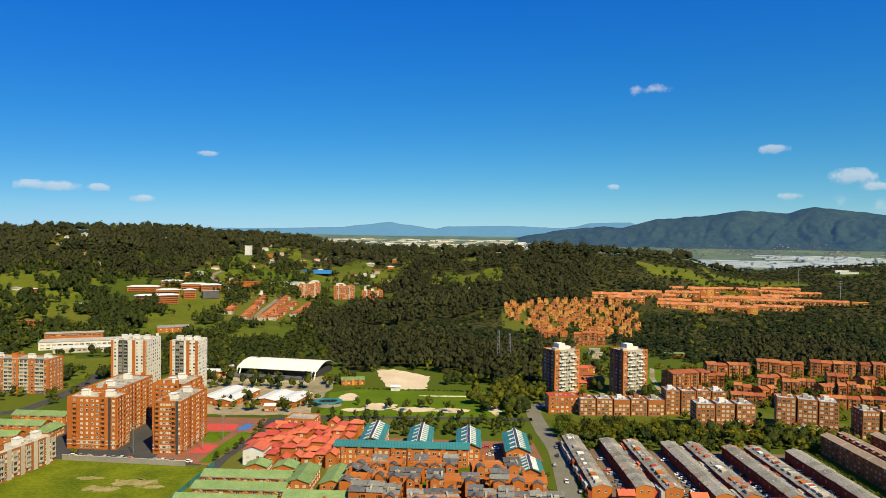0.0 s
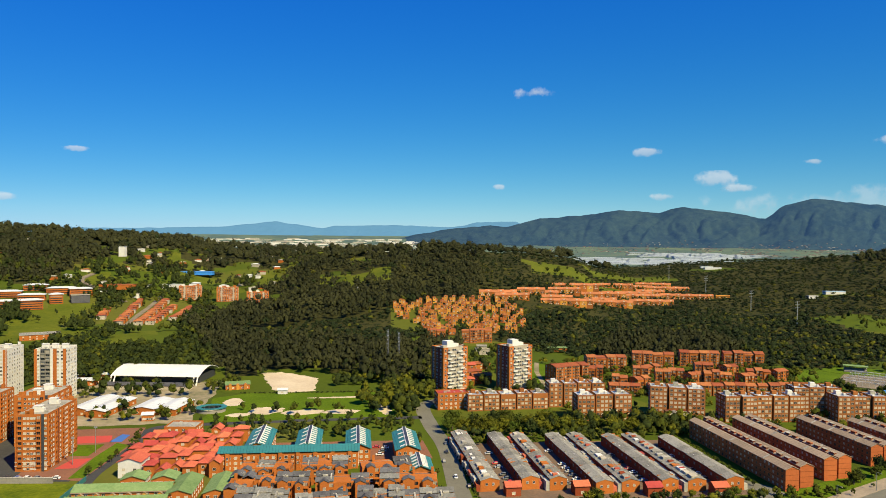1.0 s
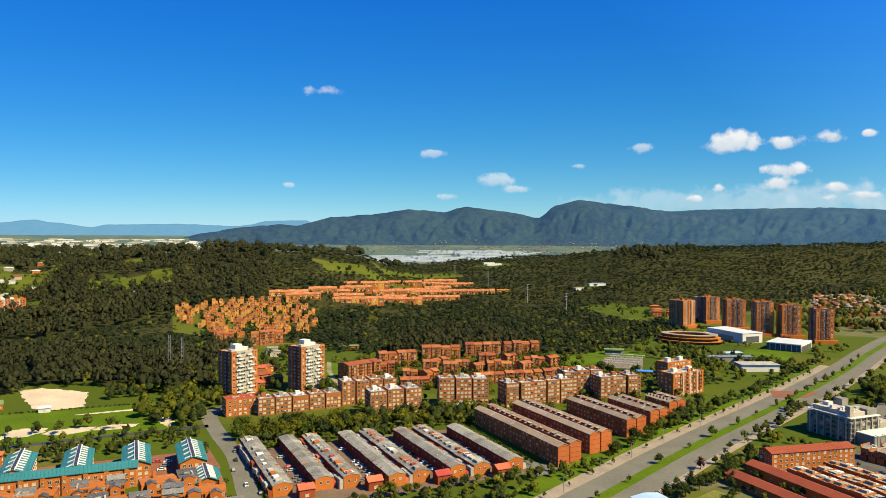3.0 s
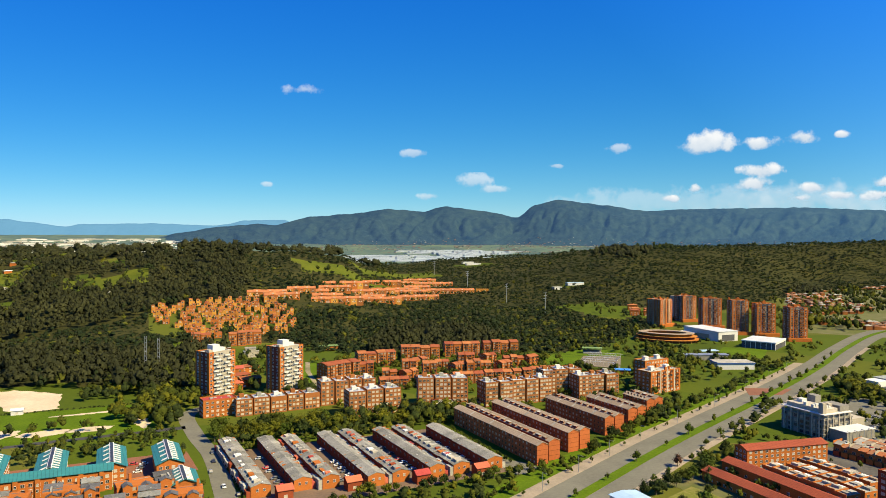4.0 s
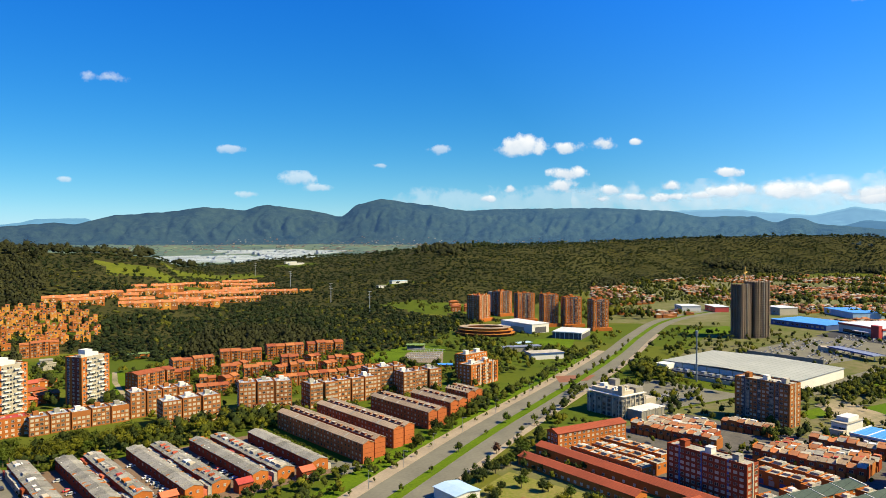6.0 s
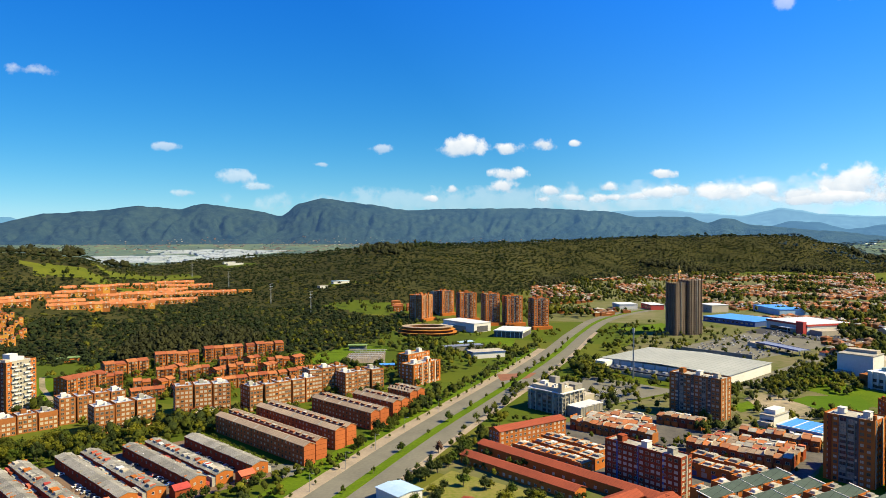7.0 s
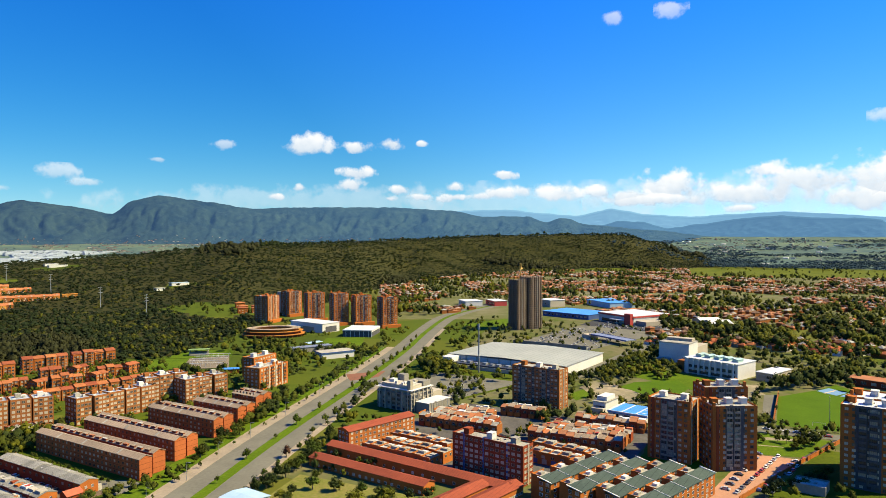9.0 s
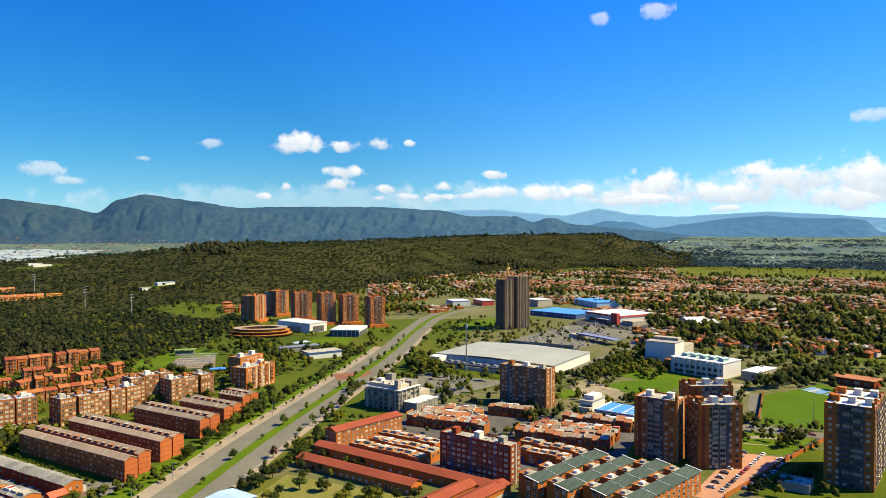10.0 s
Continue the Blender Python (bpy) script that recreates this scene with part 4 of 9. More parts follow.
def ragged(pts, step, amp, seed):
    """An outline with a worn, uneven edge."""
    rng = random.Random(seed)
    out = []
    for i, (x0, y0) in enumerate(pts):
        x1, y1 = pts[(i + 1) % len(pts)]
        n = max(1, int(math.hypot(x1 - x0, y1 - y0) / step))
        out += [(x0 + (x1 - x0) * k / n + rng.uniform(-amp, amp), y0 + (y1 - y0) * k / n + rng.uniform(-amp, amp)) for k in range(n)]
    return out


# the middle of the avenue's planted strip
AVENUE = bend([(60, 199), (140, 233), (222, 269), (315, 308.5), (463, 365), (600, 421), (738, 484), (880, 540), (1010, 560), (1200, 560), (1500, 590)])
ribbon("road_avenue", offset(AVENUE, 3.0), offset(AVENUE, 15.5), 0.06, ASPHALT, "wide grey asphalt carriageway of an avenue")
ribbon("road_avenue_2", offset(AVENUE, -3.0), offset(AVENUE, -15.5), 0.06, ASPHALT, "wide grey asphalt carriageway of an avenue")
ribbon("avenue_strip", offset(AVENUE, 3.0), offset(AVENUE, -3.0), 0.22, LAWN, "grassed strip between the carriageways", "grass")
ribbon("pavement_west", offset(AVENUE[:42], 15.5), offset(AVENUE[:42], 23.5), 0.18, PALE_PAVEMENT, "pale concrete pavement along the avenue", "pavement")
ribbon("verge_west", offset(AVENUE[:42], 23.5), offset(AVENUE[:42], 36), 0.14, LAWN, "bright grass verge beside the avenue", "grass")
ribbon("pavement_east", offset(AVENUE[:50], -15.5), offset(AVENUE[:50], -20), 0.18, PALE_PAVEMENT, "pale concrete pavement along the avenue", "pavement")
STREET = bend([(59, 280), (60, 326), (65, 396), (63, 448), (66, 500), (90, 520)])
ribbon("road_street", offset(STREET, 4.9), offset(STREET, -5.2), 0.06, ASPHALT, "grey asphalt side street", "road")
LEFT_ROAD = bend([(-108, 300), (-113, 330), (-116, 376), (-109, 419), (-108, 456), (-85, 465), (0, 468), (60, 466)])
ribbon("road_left", offset(LEFT_ROAD, 3.5), offset(LEFT_ROAD, -3.5), 0.06, ASPHALT_DARK, "narrow dark asphalt street", "road")
CROSS = bend([(-300, 460), (-278, 480), (-279, 560), (-288, 600)])
ribbon("road_far_left", offset(CROSS, 5), offset(CROSS, -5), 0.06, ASPHALT_DARK, "asphalt street past apartment blocks", "road")
sheet("vacant_lot", [(-300, 250), (-112, 300), (-119, 362), (-198, 372), (-300, 372)], 0.08, ROUGH_GRASS, "vacant lot of rough worn grass", "grass")
for k, (x, y, rx, ry) in enumerate(((-146, 339, 12, 5), (-158, 331, 9, 3.5), (-136, 334, 6, 2.2), (-170, 345, 7, 2))):
    sheet("bare_patch", ragged([(x + rx * math.cos(q * 0.42), y + ry * math.sin(q * 0.42)) for q in range(15)], 1.2, 0.42 * ry, 60 + k), 0.1 + 0.004 * k, BARE_EARTH, "bare tan patch of earth in rough grass", "ground")
sheet("tower_yard", [(-200, 374), (-124, 366), (-120, 440), (-160, 470), (-245, 470), (-245, 374)], 0.10, ASPHALT_DARK, "dark paved yard round brick towers", "pavement")
sheet("court_red", [(-147, 446), (-127, 446), (-124, 432), (-143, 431)], 0.16, COURT_RED, "red painted ball court", "court")
sheet("court_red_2", [(-138, 386), (-127, 386), (-125, 402), (-134, 402)], 0.16, COURT_RED, "red painted ball court", "court")
sheet("court_blue", [(-125, 432), (-118, 432), (-117, 446), (-122, 448)], 0.16, COURT_BLUE, "blue painted play court", "court")
sheet("playing_field", ragged([(-80, 470), (45, 470), (42, 545), (-60, 552), (-84, 540)], 6, 1.0, 9), 0.10, LAWN, "park meadow with bare sandy patches", "grass")
sheet("sand_lot", ragged([(-58, 632), (-41, 634), (-10, 604), (-12, 556), (-30, 552), (-44, 560)], 5, 1.6, 3), 0.2, SAND, "pale sand lot at the wood's edge", "ground")
sheet("west_yard", ragged([(-190, 470), (-88, 470), (-84, 600), (-190, 600)], 9, 2.0, 5), 0.07, DUSTY_YARD, "pale dusty yard round low school halls", "pavement")
edge_rng = random.Random(6)
for i, (x, y, rx, ry) in enumerate(((-68, 524, 7, 12), (-42, 497, 12, 10), (-18, 489, 14, 8), (8, 487, 14, 6), (37, 492, 5, 14), (-60, 487, 8, 5), (10, 531, 26, 2))):
    sheet("sand_patch", ragged([(x + rx * math.cos(k * 0.524) * (0.8 + 0.4 * edge_rng.random()), y + ry * math.sin(k * 0.524) * (0.8 + 0.4 * edge_rng.random())) for k in range(12)], 2.0, 0.9, i), 0.16, SAND, "bare sandy patch in the grass", "ground")
sheet("row_yard", [(68, 306), (198, 306), (198, 396), (68, 404)], 0.07, LANE_BRICK, "brick-paved lanes between terraces", "pavement")
sheet("slab_yard", [(206, 318), (380, 395), (380, 415), (206, 415)], 0.07, GRASS, "planted yard between long blocks", "grass")
sheet("east_block", [(255, 262), (320, 250), (420, 290), (560, 350), (700, 395), (900, 470), (960, 420), (900, 60), (640, -40), (255, -40)], 0.05, EAST_GROUND, "patchy grass and paving round the eastern blocks", "ground")
sheet("east_lanes", [(366, 262), (436, 250), (438, 118), (340, 112), (300, 190), (310, 246)], 0.09, LANE, "worn asphalt lanes between the eastern terraces", "pavement")
sheet("soccer_field", [(574, 68), (488, 59), (493, 22), (499, 3), (602, 6), (643, 35), (612, 47)], 0.14, TURF, "bright green playing field", "grass")
sheet("court_blue_2", [(610, 46), (626, 39), (615, 26), (600, 32)], 0.2, COURT_SKY, "faded blue painted ball court", "court")
sheet("court_blue_3", [(599, 30), (615, 24.5), (610, 16), (596, 19)], 0.2, COURT_SKY, "faded blue painted ball court", "court")
for k, q in enumerate(([(605, 41), (620, 34.5), (619, 33), (604, 39.5)], [(597.8, 25.6), (612.6, 20.8), (611.8, 19.4), (597.2, 24.2)])):
    sheet("court_key", q, 0.21 + 0.004 * k, SAND, "tan painted band across a blue court", "court")
sheet("field_road", [(575, 78), (579, 71), (486, 62), (483, 67)], 0.15, ASPHALT, "grey asphalt road beside the playing field", "road")
sheet("field_parking", [(480, 70), (484, 18), (471, 20), (465, 66)], 0.16, ASPHALT, "grey parking strip below the playing field", "pavement")
sheet("field_lawn", [(463, 67), (467, 25), (424, 38.5), (417, 64)], 0.115, LAWN, "sunlit lawn beside the car park", "grass")
sheet("lawn_path", [(455, 62), (463, 39), (458, 39), (449, 60)], 0.13, DUSTY_YARD, "pale footpath across the lawn", "path")
sheet("lawn_path_2", [(437, 62.5), (440, 50), (438.5, 49), (435, 62)], 0.13, DUSTY_YARD, "pale footpath across the lawn", "path")
sheet("driveway", [(483, 23), (470, 22.5), (421, 36.5), (422, 39)], 0.13, ASPHALT_DARK, "narrow asphalt drive along a brick wall", "road")
sheet("tower_lawn", ragged([(432, 118), (486, 104), (484, 68), (438, 74), (350, 76), (352, 84), (374, 90), (376, 112)], 6, 0.8, 31), 0.11, LAWN, "lawn round the eastern towers", "grass")
sheet("tower_lawn_south", ragged([(352, 46), (430, 34), (446, 34), (446, -10), (360, -14), (350, 10)], 6, 0.8, 32), 0.085, GRASS, "shaded lawn below the eastern towers", "grass")
sheet("parking_lot", [(336, 70), (416, 64), (420, 37), (380, 47), (336, 57.5)], 0.12, SALMON_PAVING, "salmon brick car park", "pavement")
sheet("park_plaza", ragged([(528, 204), (556, 203), (553, 185), (543, 168), (520, 148), (496, 150), (496, 178)], 6, 1.2, 21), 0.13, DUSTY_YARD, "tan gravel plaza in the park", "pavement")
sheet("hall_plaza", ragged([(608, 104), (608, 86), (576, 78), (550, 86), (574, 98)], 6, 1.0, 22), 0.13, DUSTY_YARD, "tan gravel plaza before the civic hall", "pavement")
MARKET_ROAD = bend([(470, 204), (509, 216), (568, 222), (660, 222), (745, 219), (847, 226), (900, 240)])
ribbon("road_market", offset(MARKET_ROAD, 5), offset(MARKET_ROAD, -5), 0.12, ASPHALT, "grey asphalt road past the warehouse", "road")
sheet("small_lawn", ragged([(498, 202), (526, 199), (508, 184), (484, 190)], 5, 0.8, 23), 0.12, LAWN, "small lawn beside the plaza", "grass")
sheet("park_east", ragged([(545, 178), (570, 173), (594, 146), (570, 130), (544, 131), (526, 149)], 5, 0.8, 24), 0.15, TURF, "bright green round lawn in a park", "grass")
sheet("garden", [(215, 235), (262, 248), (268, 180), (200, 150)], 0.1, GRASS_DRY, "fenced garden lawn behind red-roofed blocks", "grass")
sheet("school_field", [(600, 478), (650, 513), (624, 548), (584, 522)], 0.1, LAWN, "school playing field", "grass")
sheet("tower_green", ragged([(800, 476), (900, 460), (880, 430), (818, 418), (806, 440)], 8, 1.2, 71), 0.09, LAWN, "lawn beside the curving avenue", "grass")
sheet("sports_terrace", [(411, 530), (438, 500), (481, 548), (450, 568)], 0.4, PAVING, "stepped grey concrete sports terrace", "pavement")
sheet("sports_lawn", ragged([(438, 590), (452, 568), (484, 548), (510, 575), (480, 610)], 6, 1.0, 72), 0.12, LAWN, "bright lawn beside the sports terrace", "grass")
sheet("sports_lawn_low", ragged([(392, 545), (411, 531), (450, 569), (436, 592), (405, 580)], 6, 1.0, 73), 0.115, LAWN, "bright lawn below the sports terrace", "grass")
sheet("tower_lawn_west", ragged([(152, 540), (176, 540), (208, 650), (184, 652)], 7, 1.0, 74), 0.1, LAWN, "lawn beside the white-balconied towers", "grass")
sheet("tower_path", [(168, 545), (171, 545), (183, 610), (196, 655), (192, 656), (179, 612)], 0.13, DUSTY_YARD, "pale footpath over a lawn", "path")
sheet("pool", [(580, 536), (600, 532), (604, 542), (584, 546)], 0.14, PALE_BLUE, "pale blue sports court beside the school", "court")
sheet("market_lot", [(700, 350), (700, 262), (870, 230), (890, 340)], 0.1, ASPHALT, "broad grey car park of the stores", "pavement")
sheet("teal_yard", [(-48, 383), (55, 379), (54, 414), (-48, 420)], 0.09, BRICK_PAVING, "brick-paved car park between teal-roofed blocks", "pavement")
sheet("court_green", [(-126, 370), (-119, 370), (-112, 425), (-120, 430), (-124, 405)], 0.13, LAWN, "planted strip beside the courts", "grass")
sheet("court_green_2", [(-150, 410), (-128, 406), (-126, 428), (-146, 428)], 0.14, LAWN, "planted strip between the courts", "grass")
sheet("court_paths", [(-152, 376), (-119, 366), (-110, 430), (-112, 462), (-155, 462)], 0.12, BRICK_PAVING, "brick paths round the courts", "pavement")
sheet("junction", [(452, 372), (476, 362), (500, 372), (470, 392)], 0.2, BRICK_PAVING, "reddish paved corner at the junction", "pavement")
sheet("lane_end", [(196, 300), (212, 298), (212, 312), (200, 330), (196, 330)], 0.09, ASPHALT, "short asphalt lane end", "pavement")
sheet("store_yard", [(890, 345), (870, 225), (930, 215), (950, 345)], 0.1, ASPHALT_DARK, "dark asphalt yard before the stores", "pavement")
sheet("hall_lawn", [(560, 120), (600, 200), (700, 210), (690, 190), (640, 175), (600, 90)], 0.1, LAWN, "lawn before the pale halls", "grass")
sheet("verge_east", [(430, 312), (560, 362), (556, 240), (440, 262)], 0.11, GRASS, "grass and car park beside the warehouse", "grass")
sheet("lot_east", [(432, 300), (520, 335), (520, 250), (438, 266)], 0.14, ASPHALT, "grey car park behind the concrete building", "pavement")


# ---- the western towers ----
for x, y, w, d, huts in ((-191.5, 398.5, 28, 15, 2), (-146.5, 401, 15.5, 35, 2), (-196, 434, 22, 40, 2), (-163, 441, 20, 26, 2)):
    block("apartment_tower", x, y, -4, w, d, 11, 2.55, "eleven-storey orange brick apartment tower beside a vacant lot", BRICK,
          cols=([-w * 0.2, -w * 0.09, w * 0.02, w * 0.12, w * 0.45], [q for k, q in enumerate(spread(round(d / 2.7), d - 1.5)) if k % 3]), win=(1.15, 1.05), pane=GLASS_PALE,
          strips=(("S", w * 0.37, 1.3, DARK_METAL), ("E", -d * 0.15, 0.9, BRICK_DARK)), loggias=[("S", -w * 0.34), ("S", w * 0.24)] + [("E", q) for k, q in enumerate(spread(round(d / 2.7), d - 1.5)) if k % 3 == 0], log_w=1.9,
          huts=huts, group="brick towers by the vacant lot", belts=(2.7, 4.6), turrets=5)
for x, y, w, d in ((-238, 556, 27, 26), (-196, 553, 21, 20)):
    block("white_tower", x, y, -4, w, d, 14, 2.6, "tall cream apartment tower with brick and dark balcony bays", WHITE, cols=([-w * .37, w * .26, w * .4], spread(7, d - 2)),
          win=(1.5, 1.3), pane=GLASS_PALE, strips=(("S", -w * 0.46, 1.9, BRICK), ("S", w * 0.17, 2.4, BRICK), ("S", w * 0.47, 1.3, BRICK), ("S", -w * 0.14, 6.6, BAY_GREY), ("E", -d * 0.47, 1.0, BRICK)), huts=3,
          loggias=(("S", -w * 0.22), ("S", -w * 0.06)), log_mat=CONCRETE, log_w=2.9, turrets=3, group="white towers")
block("apartment_block", -318, 533, -4, 62, 18, 9, 2.75, "nine-storey brick apartment block with grey balconies", BRICK, cols=(spread(18, 60), spread(4, 16)), pane=GLASS,
      strips=[("S", u, 6.4, BAY_GREY) for u in spread(5, 60)], huts=5, win=(1.5, 1.3), loggias=[("S", u + s) for u in spread(5, 60) for s in (-1.7, 1.7)], log_mat=CREAM, log_w=2.9, turrets=4)
block("apartment_block", -213, 342, 78, 60, 13, 5, 2.7, "five-storey brick and grey apartment row", BRICK_TAN, cols=(spread(16, 58), spread(3, 11)), strips=[("S", u, 2.4, CREAM) for u in spread(7, 58)], huts=5, loggias=[("S", u + 3.4) for u in spread(7, 58)], log_mat=CREAM, turrets=4)


def low_row(x, y, rz, w, d, h, roof, label, group="", wall=BRICK, axis="x", rise=1.8, n=8, doors=True, z=0.0):
    """A low terrace under one long pitched roof."""
    root = thing("terrace_house_row", x, y, rz, label, "terraced houses", group, z)
    b = Build().box(-w / 2, -d / 2, 0, w / 2, d / 2, h)
    b.gable_wall(-w / 2, -d / 2, w / 2, d / 2, h, rise, axis)
    part("wall", b, wall, root)
    part("roof", Build().gable(-w / 2, -d / 2, w / 2, d / 2, h, rise, axis, 0.5), roof, root)
    m = window_mesh(1.4, 1.2, WHITE, GLASS_PALE)
    for face, width in (("S", w), ("W", d), ("E", d)):
        if seen(root, face, w, d):
            for u in spread(max(1, round(n * width / max(w, d))), width - 0.8):
                for k in range(int(h // 2.5)):
                    zz = 0.9 + 2.5 * k
                    if zz + 1.3 < h:
                        put("window", m, root, on_face(face, w, d, u, zz))
    if roof is GREEN_ROOF and axis == "x":
        for u in spread(max(3, round(w / 6.5)), w - 1):
            b = Build().box(u - 1.1, -d / 2 - 1.1, 0, u + 1.1, -d / 2 - 0.005, 4.3)
            b.gable_wall(u - 1.1, -d / 2 - 1.1, u + 1.1, -d / 2 - 0.005, 4.3, 0.9, "y")
            part("porch", b, OCHRE, root)
            part("porch_roof", Build().gable(u - 1.1, -d / 2 - 1.1, u + 1.1, -d / 2 - 0.02, 4.3, 0.9, "y", 0.2, 0.15), BEIGE_ROOF, root)
        part("eave_board", Build().box(-w / 2 - 0.4, -d / 2 - 0.62, h - 0.5, w / 2 + 0.4, -d / 2 - 0.5, h - 0.1), BEIGE_ROOF, root)
    return root


for x, y, w, d in ((-250, 447, 34, 9), (-250, 425, 30, 10), (-228, 410, 10, 22), (-252, 402, 30, 9)):
    low_row(x, y, -3, w, d, 5.2, GREEN_ROOF, "low brick terrace with a pale green roof", "green-roofed terraces", axis="x" if w > d else "y")
# pale green rows in front
for x, y, w, d in ((-91, 338, 42, 10), (-90, 322, 42, 10), (-92, 306, 44, 10), (-90, 290, 44, 10), (-54, 312, 28, 10)):
    low_row(x, y, -3, w, d, 5.6, GREEN_ROOF, "two-storey brick terrace with a pale green roof", "green-roofed terraces", n=11)
for x, y in ((-65, 338), (-49, 337), (-90, 352), (-76, 351)):
    low_row(x, y, -3, 11, 24 if y < 345 else 9, 5.6, GREEN_ROOF, "brick house row with a pale green roof", "green-roofed terraces", axis="y", n=6)


def house(name, x, y, rz, w, d, h, roof, wall, label, group, rise=2.0, hip=True, z=0.0, wins=2, category="house"):
    root = thing(name, x, y, rz, label, category, group, z)
    b = Build().box(-w / 2, -d / 2, -2.0 if z else 0, w / 2, d / 2, h)
    if not hip:
        b.gable_wall(-w / 2, -d / 2, w / 2, d / 2, h, rise, "x" if w > d else "y")
    part("wall", b, wall, root)
    part("roof", Build().hip(-w / 2, -d / 2, w / 2, d / 2, h, rise) if hip else Build().gable(-w / 2, -d / 2, w / 2, d / 2, h, rise, "x" if w > d else "y", 0.5), roof, root)
    if wins:
        m, places = window_mesh(1.5, 1.3, WHITE, GLASS_PALE), []
        for k in range(int(h // 2.7)):
            places += [on_face("S", w, d, u, 0.9 + 2.7 * k) for u in spread(wins, w)]
        put_many("window", m, root, places)
    return root


# red-roofed estate
rng = random.Random(11)
for i in range(10):
    for j in range(7):
        x, y = -105 + i * 6.2 + rng.uniform(-0.7, 0.7) + j * 0.8, 360 + j * 10.0 + rng.uniform(-0.9, 0.9) + i * 0.8 + (4 if i % 2 else 0)
        if x < -91 and y < 382 or x > -50 or rng.random() < 0.06:
            continue
        house("house", x, y, -5 + rng.choice((0, 0, 90)), rng.uniform(4.8, 5.6), rng.uniform(6.5, 8.0), rng.choice((5.4, 6.4, 7.4, 8.4)), RED_ROOF, BRICK, "brick town house with a bright red roof", "red-roofed estate", 1.7, rng.random() < 0.7, wins=1)
house("white_house", -96, 373, -8, 11, 12, 8, RED_ROOF, WHITE, "white plastered house with a red roof", "", 1.8, False)
block("low_block", -84, 434, -8, 18, 14, 3, 2.7, "low flat brick block beside the red-roofed estate", BRICK, cols=(spread(4, 16), spread(3, 12)), huts=0, category="building")


# ---- teal-roofed estate ----
def teal_block(x, y, rz, w, d, h, axis, label):
    root = thing("teal_roofed_block", x, y, rz, label, "apartment building", "teal-roofed estate")
    b = Build().box(-w / 2, -d / 2, 0, w / 2, d / 2, h)
    rise = 2.6 if axis == "y" else 1.7
    b.gable_wall(-w / 2, -d / 2, w / 2, d / 2, h, rise, axis)
    part("wall", b, BRICK, root)
    part("roof", Build().gable(-w / 2, -d / 2, w / 2, d / 2, h, rise, axis, 0.7), TEAL_ROOF, root)
    m = window_mesh(1.5, 1.35, WHITE, GLASS_PALE)
    windows(root, w, d, int(h // 2.6), 2.6, 0.8, (spread(round(w / 3.2), w - 1), spread(round(d / 4), d - 1)), m, "SE")
    if axis == "x":
        for k in range(8):
            u = w * ((k + 0.5) / 8 - 0.5)
            part("bay", Build().box(u - 1.0, -d / 2 - 0.9, 0, u + 1.0, -d / 2 - 0.01, h - 0.4), BRICK, root)
            put("window", window_mesh(0.9, 1.2, WHITE, GLASS), root, pose(u, -d / 2 - 0.9, 3.4))
            put("window", window_mesh(0.9, 1.2, WHITE, GLASS), root, pose(u, -d / 2 - 0.9, 6.0))
    if axis == "y":
        part("ridge_vent", Build().box(-0.7, -d / 2, h + 2.3, 0.7, d / 2, h + 3.1), DARK_METAL, root)
        for k in range(9):
            v = -d / 2 + d * (k + 0.5) / 9
            for s in (-1, 1):
                lens = Build()
                lens.slab([(s * 1.0, v - 0.6, h + 2.45), (s * 1.0, v + 0.6, h + 2.45), (s * (w / 2 - 2.2), v + 0.6, h + 1.25), (s * (w / 2 - 2.2), v - 0.6, h + 1.25)], 0.25)
                if k % 2 == 0 or s > 0:
                    part("skylight", lens, WHITE, root)
        for s in (-1, 1):
            edge_strip = Build()
            edge_strip.slab([(s * 0.7, -d / 2 - 0.8, h + 2.5), (s * 1.1, -d / 2 - 0.8, h + 2.35), (s * 1.1, d / 2 + 0.8, h + 2.35), (s * 0.7, d / 2 + 0.8, h + 2.5)], 0.5)
            part("ridge_flashing", edge_strip, WHITE, root)
    return root


teal_block(-20, 375, -3, 70, 11, 9.5, "x", "long brick block with a teal sheet roof")
for x, y in ((-37, 399), (-11, 395), (15.5, 391), (41, 385)):
    teal_block(x, y, -2, 12.5, 34, 8.5, "y", "brick block with a teal roof and skylights")
teal_block(44, 350, -2, 12, 20, 6.5, "y", "smaller brick block with a teal roof and skylights")

